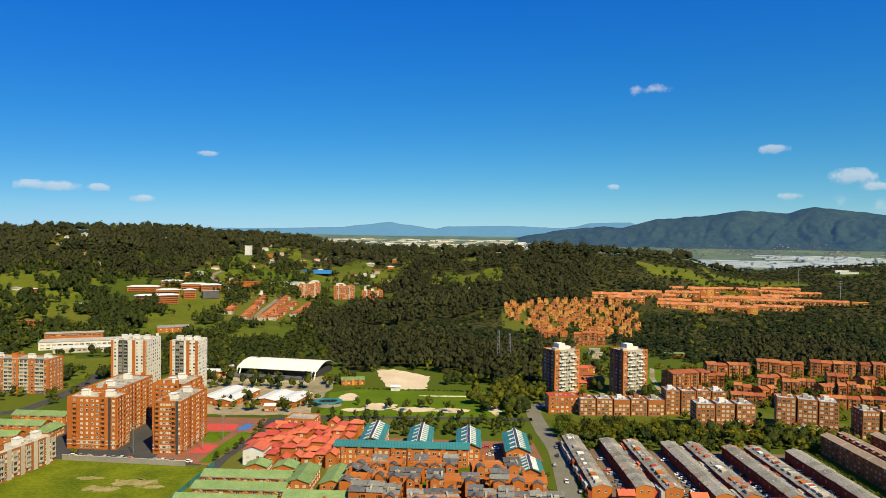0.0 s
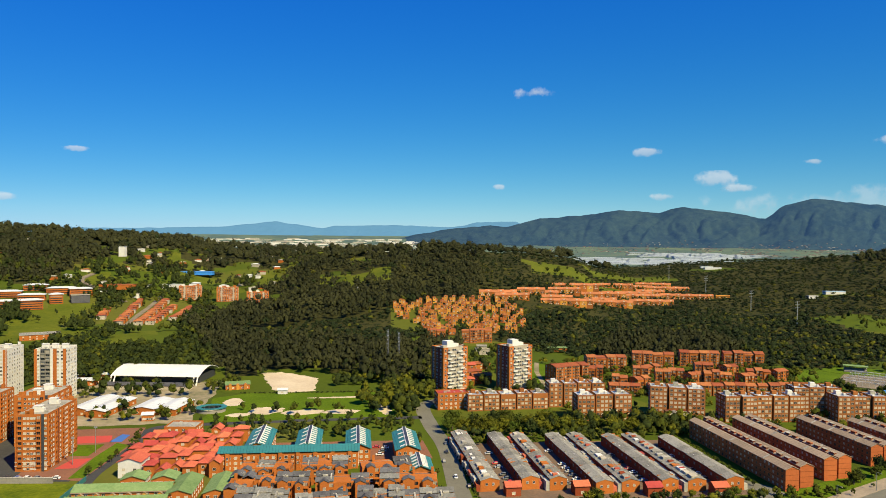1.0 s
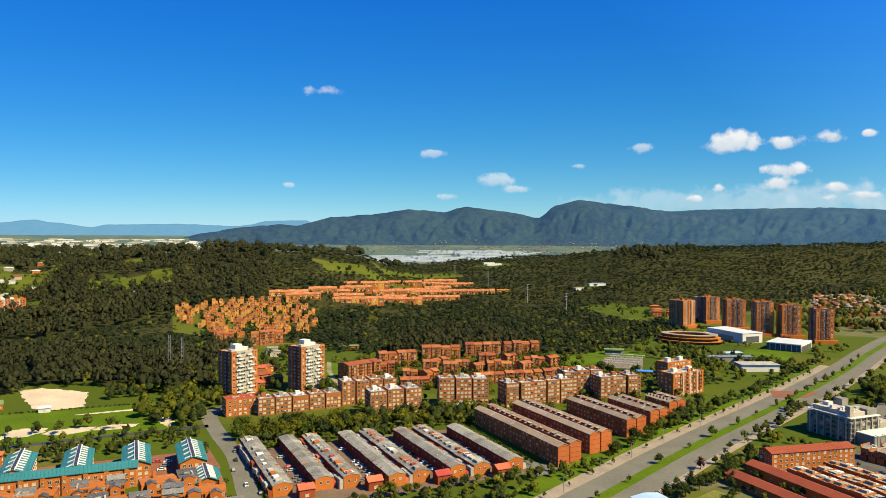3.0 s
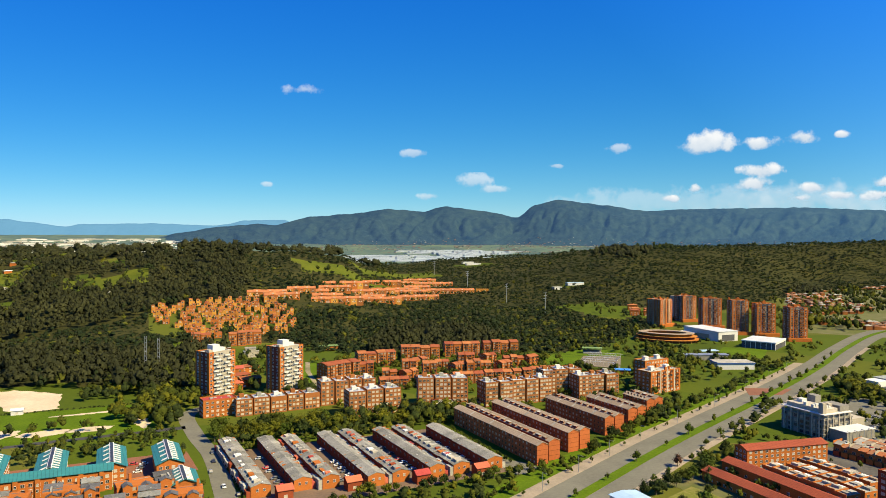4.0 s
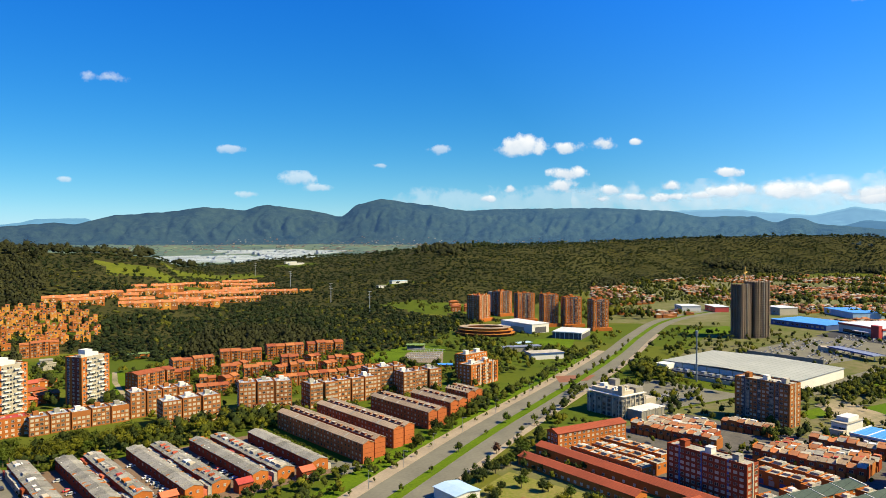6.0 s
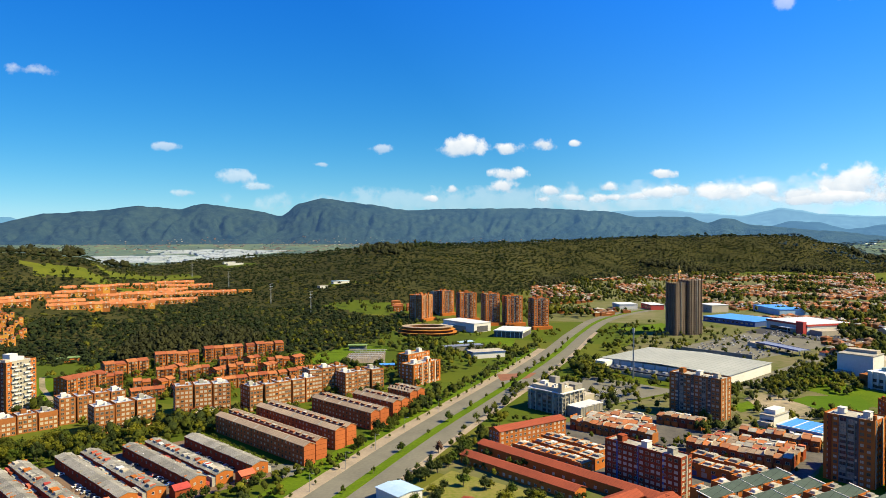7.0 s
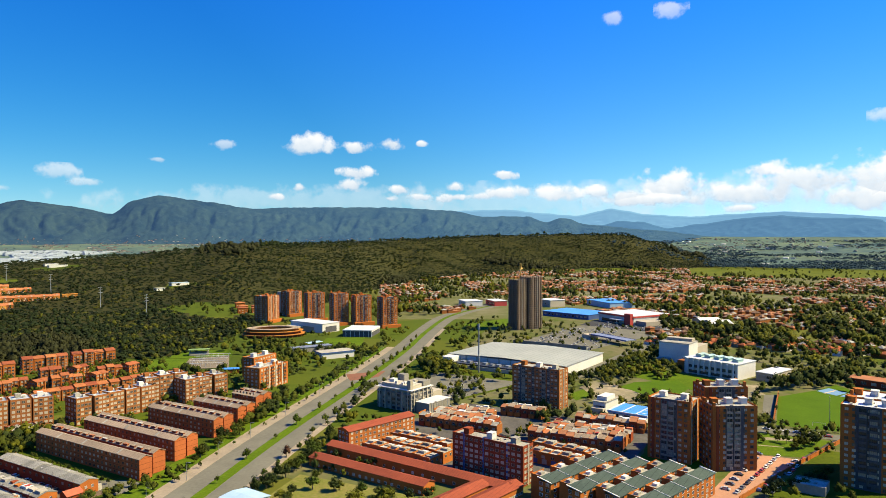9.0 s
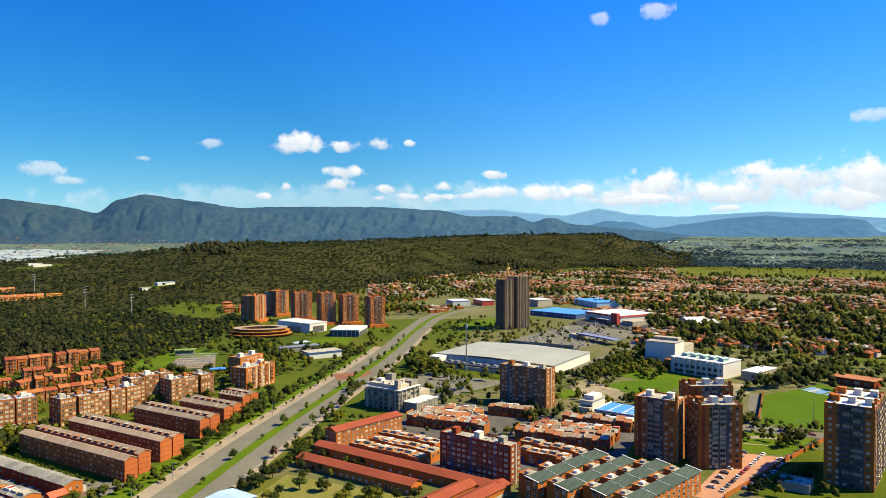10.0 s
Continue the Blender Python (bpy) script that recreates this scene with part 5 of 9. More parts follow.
# dark grey roofs in front: four-storey blocks with two long roofs and gabled brick bays
def gabled_block(x, y, rz, w, seed):
    rng = random.Random(seed)
    root = thing("gabled_apartment_block", x, y, rz, "orange brick apartment block with patched dark grey roofs and gabled bays", "apartment building", "grey-roofed estate")
    h = rng.uniform(8.6, 9.6)
    part("wall", Build().box(-w / 2, -5, 0, w / 2, 5.5, h), BRICK, root)
    n = 3
    m = w / n
    for k in range(n):
        u = m * (k + 0.5) - w / 2
        hh = h + rng.choice((-1.4, 0.0, 0.6, 1.5))
        part("roof", Build().gable(u - m / 2 + 0.1, 0.6, u + m / 2 - 0.1, 5.6, hh, 1.3, "x", 0.25), rng.choice((SLATE_ROOF, SLATE_ROOF, SLATE_PALE)), root)
        part("roof", Build().gable(u - m / 2 + 0.1, -4.6, u + m / 2 - 0.1, 0.2, hh - 0.9, 1.2, "x", 0.25), rng.choice((SLATE_ROOF, SLATE_ROOF, SLATE_PALE)), root)
        part("light_well", Build().box(u - 1.0, -0.2, hh - 0.8, u + 1.4, 1.0, hh + 0.5), rng.choice((CONCRETE, FLAT_ROOF, SLATE_PALE)), root)
        bw, bd, bh = m * rng.uniform(0.45, 0.62), rng.uniform(1.4, 3.6), h - rng.choice((-0.6, 0.4, 1.2, 2.8))
        b = Build().box(u - bw / 2, -5 - bd, 0, u + bw / 2, -4.9, bh)
        b.gable_wall(u - bw / 2, -5 - bd, u + bw / 2, -4.9, bh, 1.1, "y")
        part("bay", b, BRICK, root)
        part("bay_roof", Build().gable(u - bw / 2, -5 - bd, u + bw / 2, -3.6, bh, 1.1, "y", 0.2), SLATE_ROOF, root)
        # Thin dark panel on the wall: painted shade in place of a real recess.
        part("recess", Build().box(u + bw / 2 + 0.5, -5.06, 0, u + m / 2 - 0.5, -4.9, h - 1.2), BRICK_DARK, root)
        for f in range(3):
            put("window", window_mesh(1.2, 1.2, WHITE, GLASS), root, pose(u, -5 - bd, 0.9 + 2.6 * f))
            put("loggia", loggia_mesh(m * 0.26, 2.6, BRICK), root, pose(u + m * 0.37, -5.06, 2.6 * f + 1.0))
        for _ in range(2):
            q = rng.uniform(-m / 2 + 0.8, m / 2 - 0.8)
            part("skylight", Build().box(u + q - 0.35, rng.choice((1.4, 4.2, -3.6)), hh - 0.3, u + q + 0.35, rng.choice((4.6, 4.9)) if q > 0 else 2.4, hh + 0.75), FLAT_ROOF, root)
        if rng.random() < 0.6:
            part("chimney", Build().box(u + 1.8, 2.4, h, u + 3.0, 3.6, h + 3.1), BRICK, root)
    return root


for k, (x, y, rz, w) in enumerate(((-30, 351, -8, 24), (-2, 352, -3, 22), (27, 346, 4, 24), (-39, 329, 84, 20), (-20, 331, -6, 22), (6, 327, -2, 24), (36, 325, -6, 26), (-28, 309, -4, 22), (-3, 304, 5, 22), (22, 306, -4, 20), (-42, 288, -4, 24), (-13, 286, -9, 24), (14, 283, -3, 24), (42, 301, -3, 22))):
    gabled_block(x, y, rz, w, 40 + k)

# ---- the two towers with white balconies ----
for x, y, rz in ((91, 542, 27), (143, 544, 25)):
    # Dark W strips: that side's shade is put into their colour.
    root = block("balcony_tower", x, y, rz, 23, 16, 13, 2.65, "tall orange brick tower with staggered white balconies", BRICK, cols=([-9.6, -6.4, -2.6, -0.6, 1.4, 6.8, 9.6], spread(3, 14)), win=(1.5, 1.35), huts=1, pane=GLASS,
          strips=(("W", 2, 7.0, BRICK_DARK), ("W", -5.5, 2.0, BAY_GREY), ("S", -0.1, 14.0, CREAM)), balconies=(("S", -4.9), ("S", 4.7)), group="towers with white balconies", tanks=WHITE)
    part("lift_house", Build().box(-4.5, -3, 34.5, 1.5, 3.5, 39.4).box(1.5, -2.5, 34.5, 6.5, 3, 36.8), WHITE, root)
    part("roof_tank", Build().box(-9.5, -5, 34.5, -6, -1, 36.6).box(7.5, 1, 34.5, 10, 5, 36.2), CREAM, root)
block("low_block", 84, 490, 3, 22, 12, 4, 2.7, "four-storey brick block with a red roof", BRICK, RED_ROOF, cols=(spread(6, 20), spread(3, 10)), huts=0)
modular_block("apartment_block", 122, 485, -1, 58, 12, 4, 2.65, 5, "long four-storey brick block with blue-grey roofs", "tan brick apartment blocks", BRICK_TAN, BLUEGREY_ROOF)

# ---- brick apartment blocks behind the long slabs ----
for x, y, rz, w, d, fl in ((173, 488, -4, 41, 14, 6), (178, 450, -4, 37, 12, 6), (232, 452, -20, 36, 13, 7), (281, 433, -4, 54, 14, 6), (326, 441, -14, 32, 14, 7), (346, 425, -7, 35, 14, 6)):
    modular_block("apartment_block", x, y, rz, w, d, fl, 2.75, max(3, round(w / 11)), "six-storey tan brick apartment block with pale windows and roof huts", "tan brick apartment blocks", BRICK_TAN, BLUEGREY_ROOF)
block("apartment_block", 402, 415, 6, 34, 14, 6, 2.75, "brick apartment block with white balcony fronts", BRICK, FLAT_ROOF, cols=(spread(9, 32), spread(3, 12)), strips=(("S", -6, 1.2, CREAM), ("S", 2, 1.2, CREAM), ("S", 10, 1.2, CREAM)), huts=2, loggias=(("S", -8.5), ("S", -2), ("S", 6), ("S", 13)), log_mat=BRICK, turrets=3)
block("apartment_block", 418, 440, 6, 28, 12, 7, 2.75, "brick apartment block with white roof terraces", BRICK, FLAT_ROOF, cols=(spread(8, 26), spread(3, 10)), huts=2)


# ---- long slabs, in pairs ----
def long_slab(x0, y0, length, w, h, roof, rear):
    root = thing("long_apartment_slab", x0 + w / 2, y0 + length / 2, 0, "long banded orange brick slab with a low beige pitched roof", "apartment building", "long brick slabs")
    b = Build().box(-w / 2, -length / 2, 0, w / 2, length / 2, h)
    b.gable_wall(-w / 2, -length / 2, w / 2, length / 2, h, 1.5, "y")
    part("wall", b, BRICK_BAND, root)
    part("roof", Build().gable(-w / 2, -length / 2, w / 2, length / 2, h, 1.5, "y", 0.3), roof, root)
    for i in range(int(length / 6) if rear else 0):
        v = -length / 2 + 3.5 + 6 * i
        part("roof_hut", Build().box(-w / 2 + 0.1, v, h - 0.5, -w / 2 + 1.5, v + 3.4, h + 1.2), (BRICK_DARK, BRICK_RED)[i % 2], root)
        part("skylight", Build().box(-w / 2, v - 0.1, h + 1.2, -w / 2 + 1.7, v + 3.5, h + 1.35), (BEIGE_ROOF, FLAT_ROOF, BEIGE_ROOF, TERRA_BROWN, BEIGE_ROOF)[i % 5], root)
    for v in (-0.31, 0.02, 0.27):
        sheet_ = Build()
        sheet_.slab([(-w / 2 + 0.1, v * length, h + 0.1), (-0.3, v * length, h + 1.42), (-0.3, v * length + 1.3, h + 1.42), (-w / 2 + 0.1, v * length + 1.3, h + 0.1)], 0.26)
        part("roof_sheet", sheet_, FLAT_ROOF, root, "pale translucent roof sheet")
    m = window_mesh(1.3, 1.2, BRICK_TAN, GLASS_PALE)
    if not rear:
        put_many("window", m, root, [on_face("W", w, length, u, 0.9 + 2.6 * k) for u in spread(round(length / 3.6), length - 1.5) for k in range(4)])


for i, (x, y, ln, h) in enumerate(((213.5, 307, 92, 10.4), (224, 311, 91, 10.2), (242, 318, 82, 11), (251.5, 320, 82, 10.8), (282, 335, 61, 10.6), (291.5, 337, 60, 10.4), (311, 347, 42, 10), (320.5, 349, 41, 9.8), (347, 369, 24, 7.5), (356.5, 371, 24, 7.4))):
    long_slab(x, y, ln, 7.1, h, BEIGE_ROOF, i % 2)


# ---- grey terraces: every house a thing ----
def terrace(x0, x1, y0, y1, side, h, seed):
    """Narrow houses side by side along y, with grey pitched roofs, party walls, red dormers and pale rear decks."""
    rng = random.Random(seed)
    n = round((y1 - y0) / 5.6)
    step, w = (y1 - y0) / n, x1 - x0
    for i in range(n):
        root = thing("terrace_house", (x0 + x1) / 2, y0 + step * (i + 0.5), 0, "narrow brick terrace house with a grey fibre-cement roof", "terraced house", "grey-roofed terraces")
        hh = h + rng.uniform(-0.15, 0.15)
        b = Build().box(-w / 2, -step / 2, 0, w / 2, step / 2, hh)
        b.gable_wall(-w / 2, -step / 2, w / 2, step / 2, hh, 1.3, "y")
        part("wall", b, BRICK if i == 0 else BRICK_RED, root)
        part("roof", Build().gable(-w / 2, -step / 2 + 0.03, w / 2, step / 2 - 0.03, hh, 1.3, "y", 0.2), GREY_ROOF, root)
        part("party_wall", Build().box(-w / 2, step / 2 - 0.12, hh - 0.5, w / 2, step / 2 + 0.12, hh + rng.uniform(0.3, 1.0)), rng.choice((CONCRETE, GREY_ROOF, BRICK)), root)
        if side < 0 and seed and rng.random() < 0.5:
            part("dormer", Build().box(side * 1.2 - 1.0, -1.2, hh, side * 1.2 + 1.6, 0.8, hh + 1.8), RED_ROOF if rng.random() < 0.6 else BRICK_RED, root)
        if side < 0 and rng.random() < 0.7:
            part("roof_deck", Build().box(-2.6, rng.uniform(-2.4, 0), hh + 0.5, rng.uniform(-0.6, 1.8), 2.3, hh + rng.uniform(1.2, 1.9)), rng.choice((FLAT_ROOF, WHITE, CREAM, FLAT_ROOF, BRICK)), root)
        for _ in range(rng.choice((1, 2, 2))):
            q, v = rng.uniform(-w / 2 + 0.8, w / 2 - 0.8), rng.uniform(-step / 2 + 0.5, step / 2 - 1.0)
            part("skylight", Build().box(q - rng.uniform(0.2, 0.6), v, hh + 0.2, q + rng.uniform(0.2, 0.6), v + rng.uniform(0.4, 1.3), hh + 1.45 - abs(q) * 0.27), rng.choice((FLAT_ROOF, WHITE, CONCRETE, RED_ROOF) if side < 0 else (FLAT_ROOF, CONCRETE, WHITE, SLATE_ROOF)), root)
        s = side * w / 2
        part("rear_wing", Build().box(min(s, s + side * 1.9), -step / 2 + 0.2, 0, max(s, s + side * 1.9), step / 2 - 0.4, rng.uniform(2.6, 4.8)), rng.choice((BRICK_RED, RED_ROOF, FLAT_ROOF, FLAT_ROOF, CREAM)), root)
        if i == 0:
            for u in (-1.6, 1.6):
                put("window", window_mesh(1.0, 1.1, WHITE, GLASS), root, pose(u, -step / 2, 2.9))
        if side > 0:
            put("window", window_mesh(1.5, 1.2, DARK_METAL, GLASS), root, on_face("W", w, step, 0, 3.0))


for k, row in enumerate(((70, 79.2, 326, 410, -1, 5.2), (90, 98.6, 326, 403, 1, 5.5), (102.8, 111.2, 323, 400, -1, 5.5), (123, 131.5, 316, 397, 1, 5.5), (135.6, 144.6, 316, 397, -1, 5.2), (154.8, 163, 314, 391, 1, 5.7), (167.4, 176.6, 313, 392, -1, 5.2), (186.4, 195.4, 312, 384, 1, 5.7))):
    terrace(*row, k)
for x, y in ((84, 321), (116, 318), (149, 312), (180, 308)):
    house("gatehouse", x, y, 0, 7, 6, 4.6, RED_ROOF, BRICK_RED, "small red gatehouse at the foot of a lane", "gatehouses", 1.6, False, wins=1, category="gatehouse")

# ---- hip-roofed estate ----
for x, y, rz, w, d, h in ((197, 576, 15, 34, 15, 12.5), (245, 612, -8, 36, 15, 12.8), (298, 628, -20, 38, 15, 12.5), (343, 626, -20, 36, 15, 12.8), (384, 620, -20, 36, 15, 12.8)):
    modular_block("apartment_house", x, y, rz, w, d, 5, h / 5, 4, "five-storey brick apartment house with stepped terracotta roofs", "hip-roofed estate", BRICK, TERRA, True, (1.4, 1.3), log_mat=BRICK_TAN)
for i, (x, y) in enumerate(((278, 590), (270, 550), (290, 566), (296, 548), (309, 543), (321, 545), (337, 539), (350, 548), (364, 558), (376, 553), (318, 575), (330, 590), (345, 578), (222, 575), (232, 548), (246, 541), (258, 566))):
    modular_block("town_house", x, y, -20 + 30 * (i % 3 == 0), 13, 10, 3 + (i % 3 == 1), 2.75, 2, "three-storey brick town house with stepped terracotta roofs", "hip-roofed estate", BRICK, TERRA, True, (1.3, 1.2), log_mat=BRICK_TAN)
for x, y, w in ((193, 528, 26), (222, 516, 24), (252, 510, 26), (284, 508, 26), (311, 506, 24), (338, 504, 24), (360, 500, 18)):
    modular_block("town_house_row", x, y, -14, w, 9, 3, 2.6, 3, "row of brick town houses with stepped terracotta roofs", "hip-roofed estate", BRICK_TAN, TERRA, True, (1.3, 1.2), log_mat=BRICK)
block("low_shed", 224, 431, -12, 15, 22, 2, 2.6, "low brick service building with a pale roof", BRICK_RED, FLAT_ROOF, cols=(spread(3, 13), spread(4, 20)), huts=0, category="building")


# ---- east of the avenue ----
def east_rows(x0, y0, x1, y1, seed, n=9):
    """Two-storey brick houses side by side with patchy roofs, decks and sheets."""
    rng = random.Random(seed)
    rz = math.degrees(math.atan2(y1 - y0, x1 - x0)) + 90
    step = math.hypot(x1 - x0, y1 - y0) / n
    for i in range(n):
        u = (i + 0.5) / n
        root = thing("town_house", x0 + (x1 - x0) * u, y0 + (y1 - y0) * u, rz, "narrow brick town house with patched terracotta and pale decked roof", "terraced house", "eastern terraces")
        h = rng.choice((5.2, 5.6, 6.2))
        part("wall", Build().box(-4.2, -step / 2, 0, 4.2, step / 2, h), BRICK_RED if rng.random() < 0.5 else BRICK_TAN, root)
        roof = Build()
        roof.slab([(-4.5, -step / 2 + 0.1, h), (0, -step / 2 + 0.1, h + 1.2), (0, step / 2 - 0.1, h + 1.2), (-4.5, step / 2 - 0.1, h)][::-1], 0.2)
        part("roof", roof, rng.choice((TERRA_BROWN, TERRA_BROWN, SALMON_ROOF, BEIGE_ROOF, FLAT_ROOF, BEIGE_ROOF)), root)
        part("deck", Build().box(0.2, -step / 2 + 0.1, h, 4.2, step / 2 - 0.1, h + rng.choice((0.2, 0.4, 1.5))), rng.choice((FLAT_ROOF, BEIGE_ROOF, BEIGE_ROOF, TERRA_BROWN, WHITE_ROOF, CREAM)), root)
        party = Build()
        party.prism([(-4.6, step / 2 - 0.14), (4.3, step / 2 - 0.14), (4.3, step / 2 + 0.14), (-4.6, step / 2 + 0.14)], h - 0.6, h + rng.choice((0.5, 0.9, 1.7)))
        part("party_wall", party, rng.choice((BRICK, BRICK, CREAM, BRICK_RED)), root)
        u = rng.uniform(0.6, 2.4)
        part("roof_room", Build().box(u, -step / 2 + 0.3, h + 0.2, u + rng.uniform(1.4, 2.6), rng.uniform(-0.4, step / 2 - 0.4), h + rng.uniform(0.9, 1.9)), rng.choice((CREAM, WHITE, FLAT_ROOF, BRICK, RED_ROOF, BEIGE_ROOF)), root)
        part("porch", Build().box(-5.6, -step / 2 + 0.4, 0, -4.25, step / 2 - 0.5, 2.8), rng.choice((BRICK, BRICK_RED, BRICK_TAN)), root)
        put("window", window_mesh(1.8, 1.3, CREAM, GLASS), root, on_face("W", 8.4, step, 0, 3.0))


for k, row in enumerate(((375, 250, 379, 197), (401, 243, 407, 215), (424, 218, 427, 189), (379, 177, 386, 124), (400, 171, 406, 125), (424, 166, 430, 124), (391, 174, 397, 125), (388, 247, 392, 205))):
    east_rows(*row, 30 + k, n=max(4, round(math.hypot(row[2] - row[0], row[3] - row[1]) / 4.6)))
def deck_row(x, y, rz, ln, w=9.0, n=5):
    """Narrow three-storey houses with pale flat decks, parapets, stair boxes and blue panels."""
    rng = random.Random(int(x * 5 + y))
    root = thing("decked_house_row", x, y, rz, "low brick row with blue trim and pale cluttered roof decks", "terraced houses", "blue-trimmed rows")
    step = ln / n
    for i in range(n):
        v, h = -ln / 2 + step * (i + 0.5), 5.8 + rng.choice((0, 0.3, 0.6))
        b = Build().box(-w / 2, v - step / 2, 0, w / 2, v + step / 2, h)
        b.box(-w / 2, v + step / 2 - 0.2, h, w / 2, v + step / 2, h + 0.8).box(-w / 2, v - step / 2, h, -w / 2 + 0.2, v + step / 2 - 0.2, h + 0.7)
        part("wall", b, BRICK, root)
        part("deck", Build().box(-w / 2 + 0.2, v - step / 2, h, w / 2, v + step / 2 - 0.2, h + 0.12), rng.choice((FLAT_ROOF, FLAT_ROOF, BEIGE_ROOF)), root)
        u = rng.uniform(-2.5, 0.5)
        part("stair_box", Build().box(u, v - step * 0.4, h + 0.12, u + rng.uniform(1.4, 2.6), v + step * 0.3, h + rng.uniform(0.7, 1.5)), rng.choice((CREAM, BEIGE_ROOF, CONCRETE, FLAT_ROOF)), root)
        part("lean_to", Build().box(1.4, v - step * 0.3, h + 0.12, w / 2 - 0.2, v + step * 0.3, h + rng.uniform(0.3, 0.8)), rng.choice((WHITE, FLAT_ROOF, CREAM)), root)
        part("panel", Build().box(-w / 2 - 0.08, v - step * 0.36, 0.5, -w / 2 - 0.005, v + step * 0.16, 2.9), BLUE_PAINT if i % 2 else CREAM, root)
        put("window", window_mesh(1.8, 1.3, CREAM, GLASS), root, pose(-w / 2, v, 3.5, 0, 0, 270))
    for u in (-2.2, 2.2):
        put("window", window_mesh(1.4, 1.3, CREAM, GLASS), root, pose(u, -ln / 2, 3.4))


for x, y, ln, n in ((307, 219, 46, 8), (318.5, 216, 42, 7), (332, 221, 40, 7), (344, 143, 32, 6), (357, 146, 36, 6)):
    deck_row(x, y, -4, ln, 9.0, n)

# long red-roofed blocks by the avenue
for x, y, rz, w, d, h in ((276.5, 216, -3.5, 8.5, 74, 4.6), (295, 202, -4.5, 9, 114, 4.8), (273, 161, -8, 30, 9, 4.8), (279, 148, -8, 34, 9, 4.8), (226, 178, -4, 9, 60, 4.6)):
    low_row(x, y, rz, w, d, h, RED_SHEET, "long two-storey brick block with a dull red sheet roof", "red-roofed blocks", BRICK, "x" if w > d else "y", 1.6, 18)
low_row(331, 252, -12, 50, 10, 10.4, RED_SHEET, "five-storey orange brick block with a red sheet roof", "red-roofed blocks", BRICK, "x", 1.6, 15)
house("low_house", 217, 238, -4, 14, 16, 5, PALE_BLUE, WHITE, "low white building with a pale blue sheet roof", "", 0.8, False, wins=0, category="building")


def raw_building(x, y, rz):
    root = thing("concrete_building", x, y, rz, "unfinished grey concrete building with scaffolded floors", "building")
    part("wall", Build().box(-12, -15, 0, 12, 15, 12), CONCRETE, root)
    part("wall", Build().box(-10, -13, 12, 2, 13, 17), CREAM, root)
    part("wall", Build().box(4, -13, 12, 12, -1, 18), CONCRETE, root)
    for k in range(5):
        part("floor_edge", Build().box(-12.4, -15.4, 2.9 * k + 2.6, 12.4, 15.4, 2.9 * k + 3.0), WHITE if k == 4 else CONCRETE, root)
    for u in spread(7, 29):
        for k in range(4):
            put("opening", window_mesh(2.6, 1.7, CONCRETE, GLASS, 0), root, on_face("W", 24.8, 30.8, u, 0.7 + 2.9 * k))
    for u in spread(6, 23):
        for k in range(4):
            put("opening", window_mesh(2.6, 1.7, CONCRETE, GLASS, 0), root, on_face("S", 24.8, 30.8, u, 0.7 + 2.9 * k))
    part("annex", Build().box(-8, -27, 0, 16, -15.5, 6.5), CONCRETE, root)
    part("annex_roof", Build().box(-8.3, -27.3, 6.5, 16.3, -15.5, 6.9), WHITE, root)
    part("annex", Build().box(12.5, -10, 0, 30, 14, 8), CREAM, root)
    for i, (u, v, w, d, h) in enumerate(((-11, -13.5, 3, 3, 21), (9, 8, 5, 6, 19.5), (-5, 6, 4, 4, 19), (1, -8, 3, 3, 18.6))):
        part("roof_hut", Build().box(u, v, 12, u + w, v + d, h), (CREAM, CONCRETE, WHITE)[i % 3], root)
    for u in spread(5, 24):
        part("pier", Build().box(u - 0.35, -15.9, 0, u + 0.35, -15.45, 14), CREAM, root)
    for v in spread(6, 30):
        part("pier", Build().box(-12.9, v - 0.35, 0, -12.45, v + 0.35, 14), CREAM, root)
    for i in range(9):
        part("roof_plant", Build().box(-9 + 2.2 * (i % 4), -11 + 5.5 * (i // 4), 17, -7.8 + 2.2 * (i % 4), -9.2 + 5.5 * (i // 4), 18 + 0.4 * (i % 3)), WHITE, root)
    for i in range(4):
        part("scaffold", Build().box(-8 + 6 * i, -29, 0, -7.7 + 6 * i, -28.7, 7.5).box(-8 + 6 * i, -29, 7.2, -7.7 + 6 * i, -27, 7.5), METAL, root)


raw_building(406, 285, -4)

for x, y, rz, w, d, fl, wall, lab in ((459, 207, -5, 13, 37, 10, BRICK_TAN, "ten-storey brown brick slab with grey window bays"), (311, 166, -6, 9, 42, 7, BRICK_RED, "seven-storey dark brick slab with blue window bays")):
    block("apartment_slab", x, y, rz, w, d, fl, 2.65, lab, wall, FLAT_ROOF, cols=(spread(3, w - 1), spread(round(d / 3.2), d - 2)), strips=[("W", u, 1.0 if fl == 7 else 2.2, BLUE_PAINT if fl == 7 else BAY_GREY) for u in (-d * 0.33, -d * 0.05, d * 0.28)] + [("S", 0, 0.9, CREAM)],
          pane=GLASS_PALE, huts=3, win=(1.8, 1.3), frame_mat=CREAM, tanks=FLAT_ROOF, loggias=[("W", u + 3.0) for u in (-d * 0.33, d * 0.1)] if fl == 10 else (), log_mat=CONCRETE)
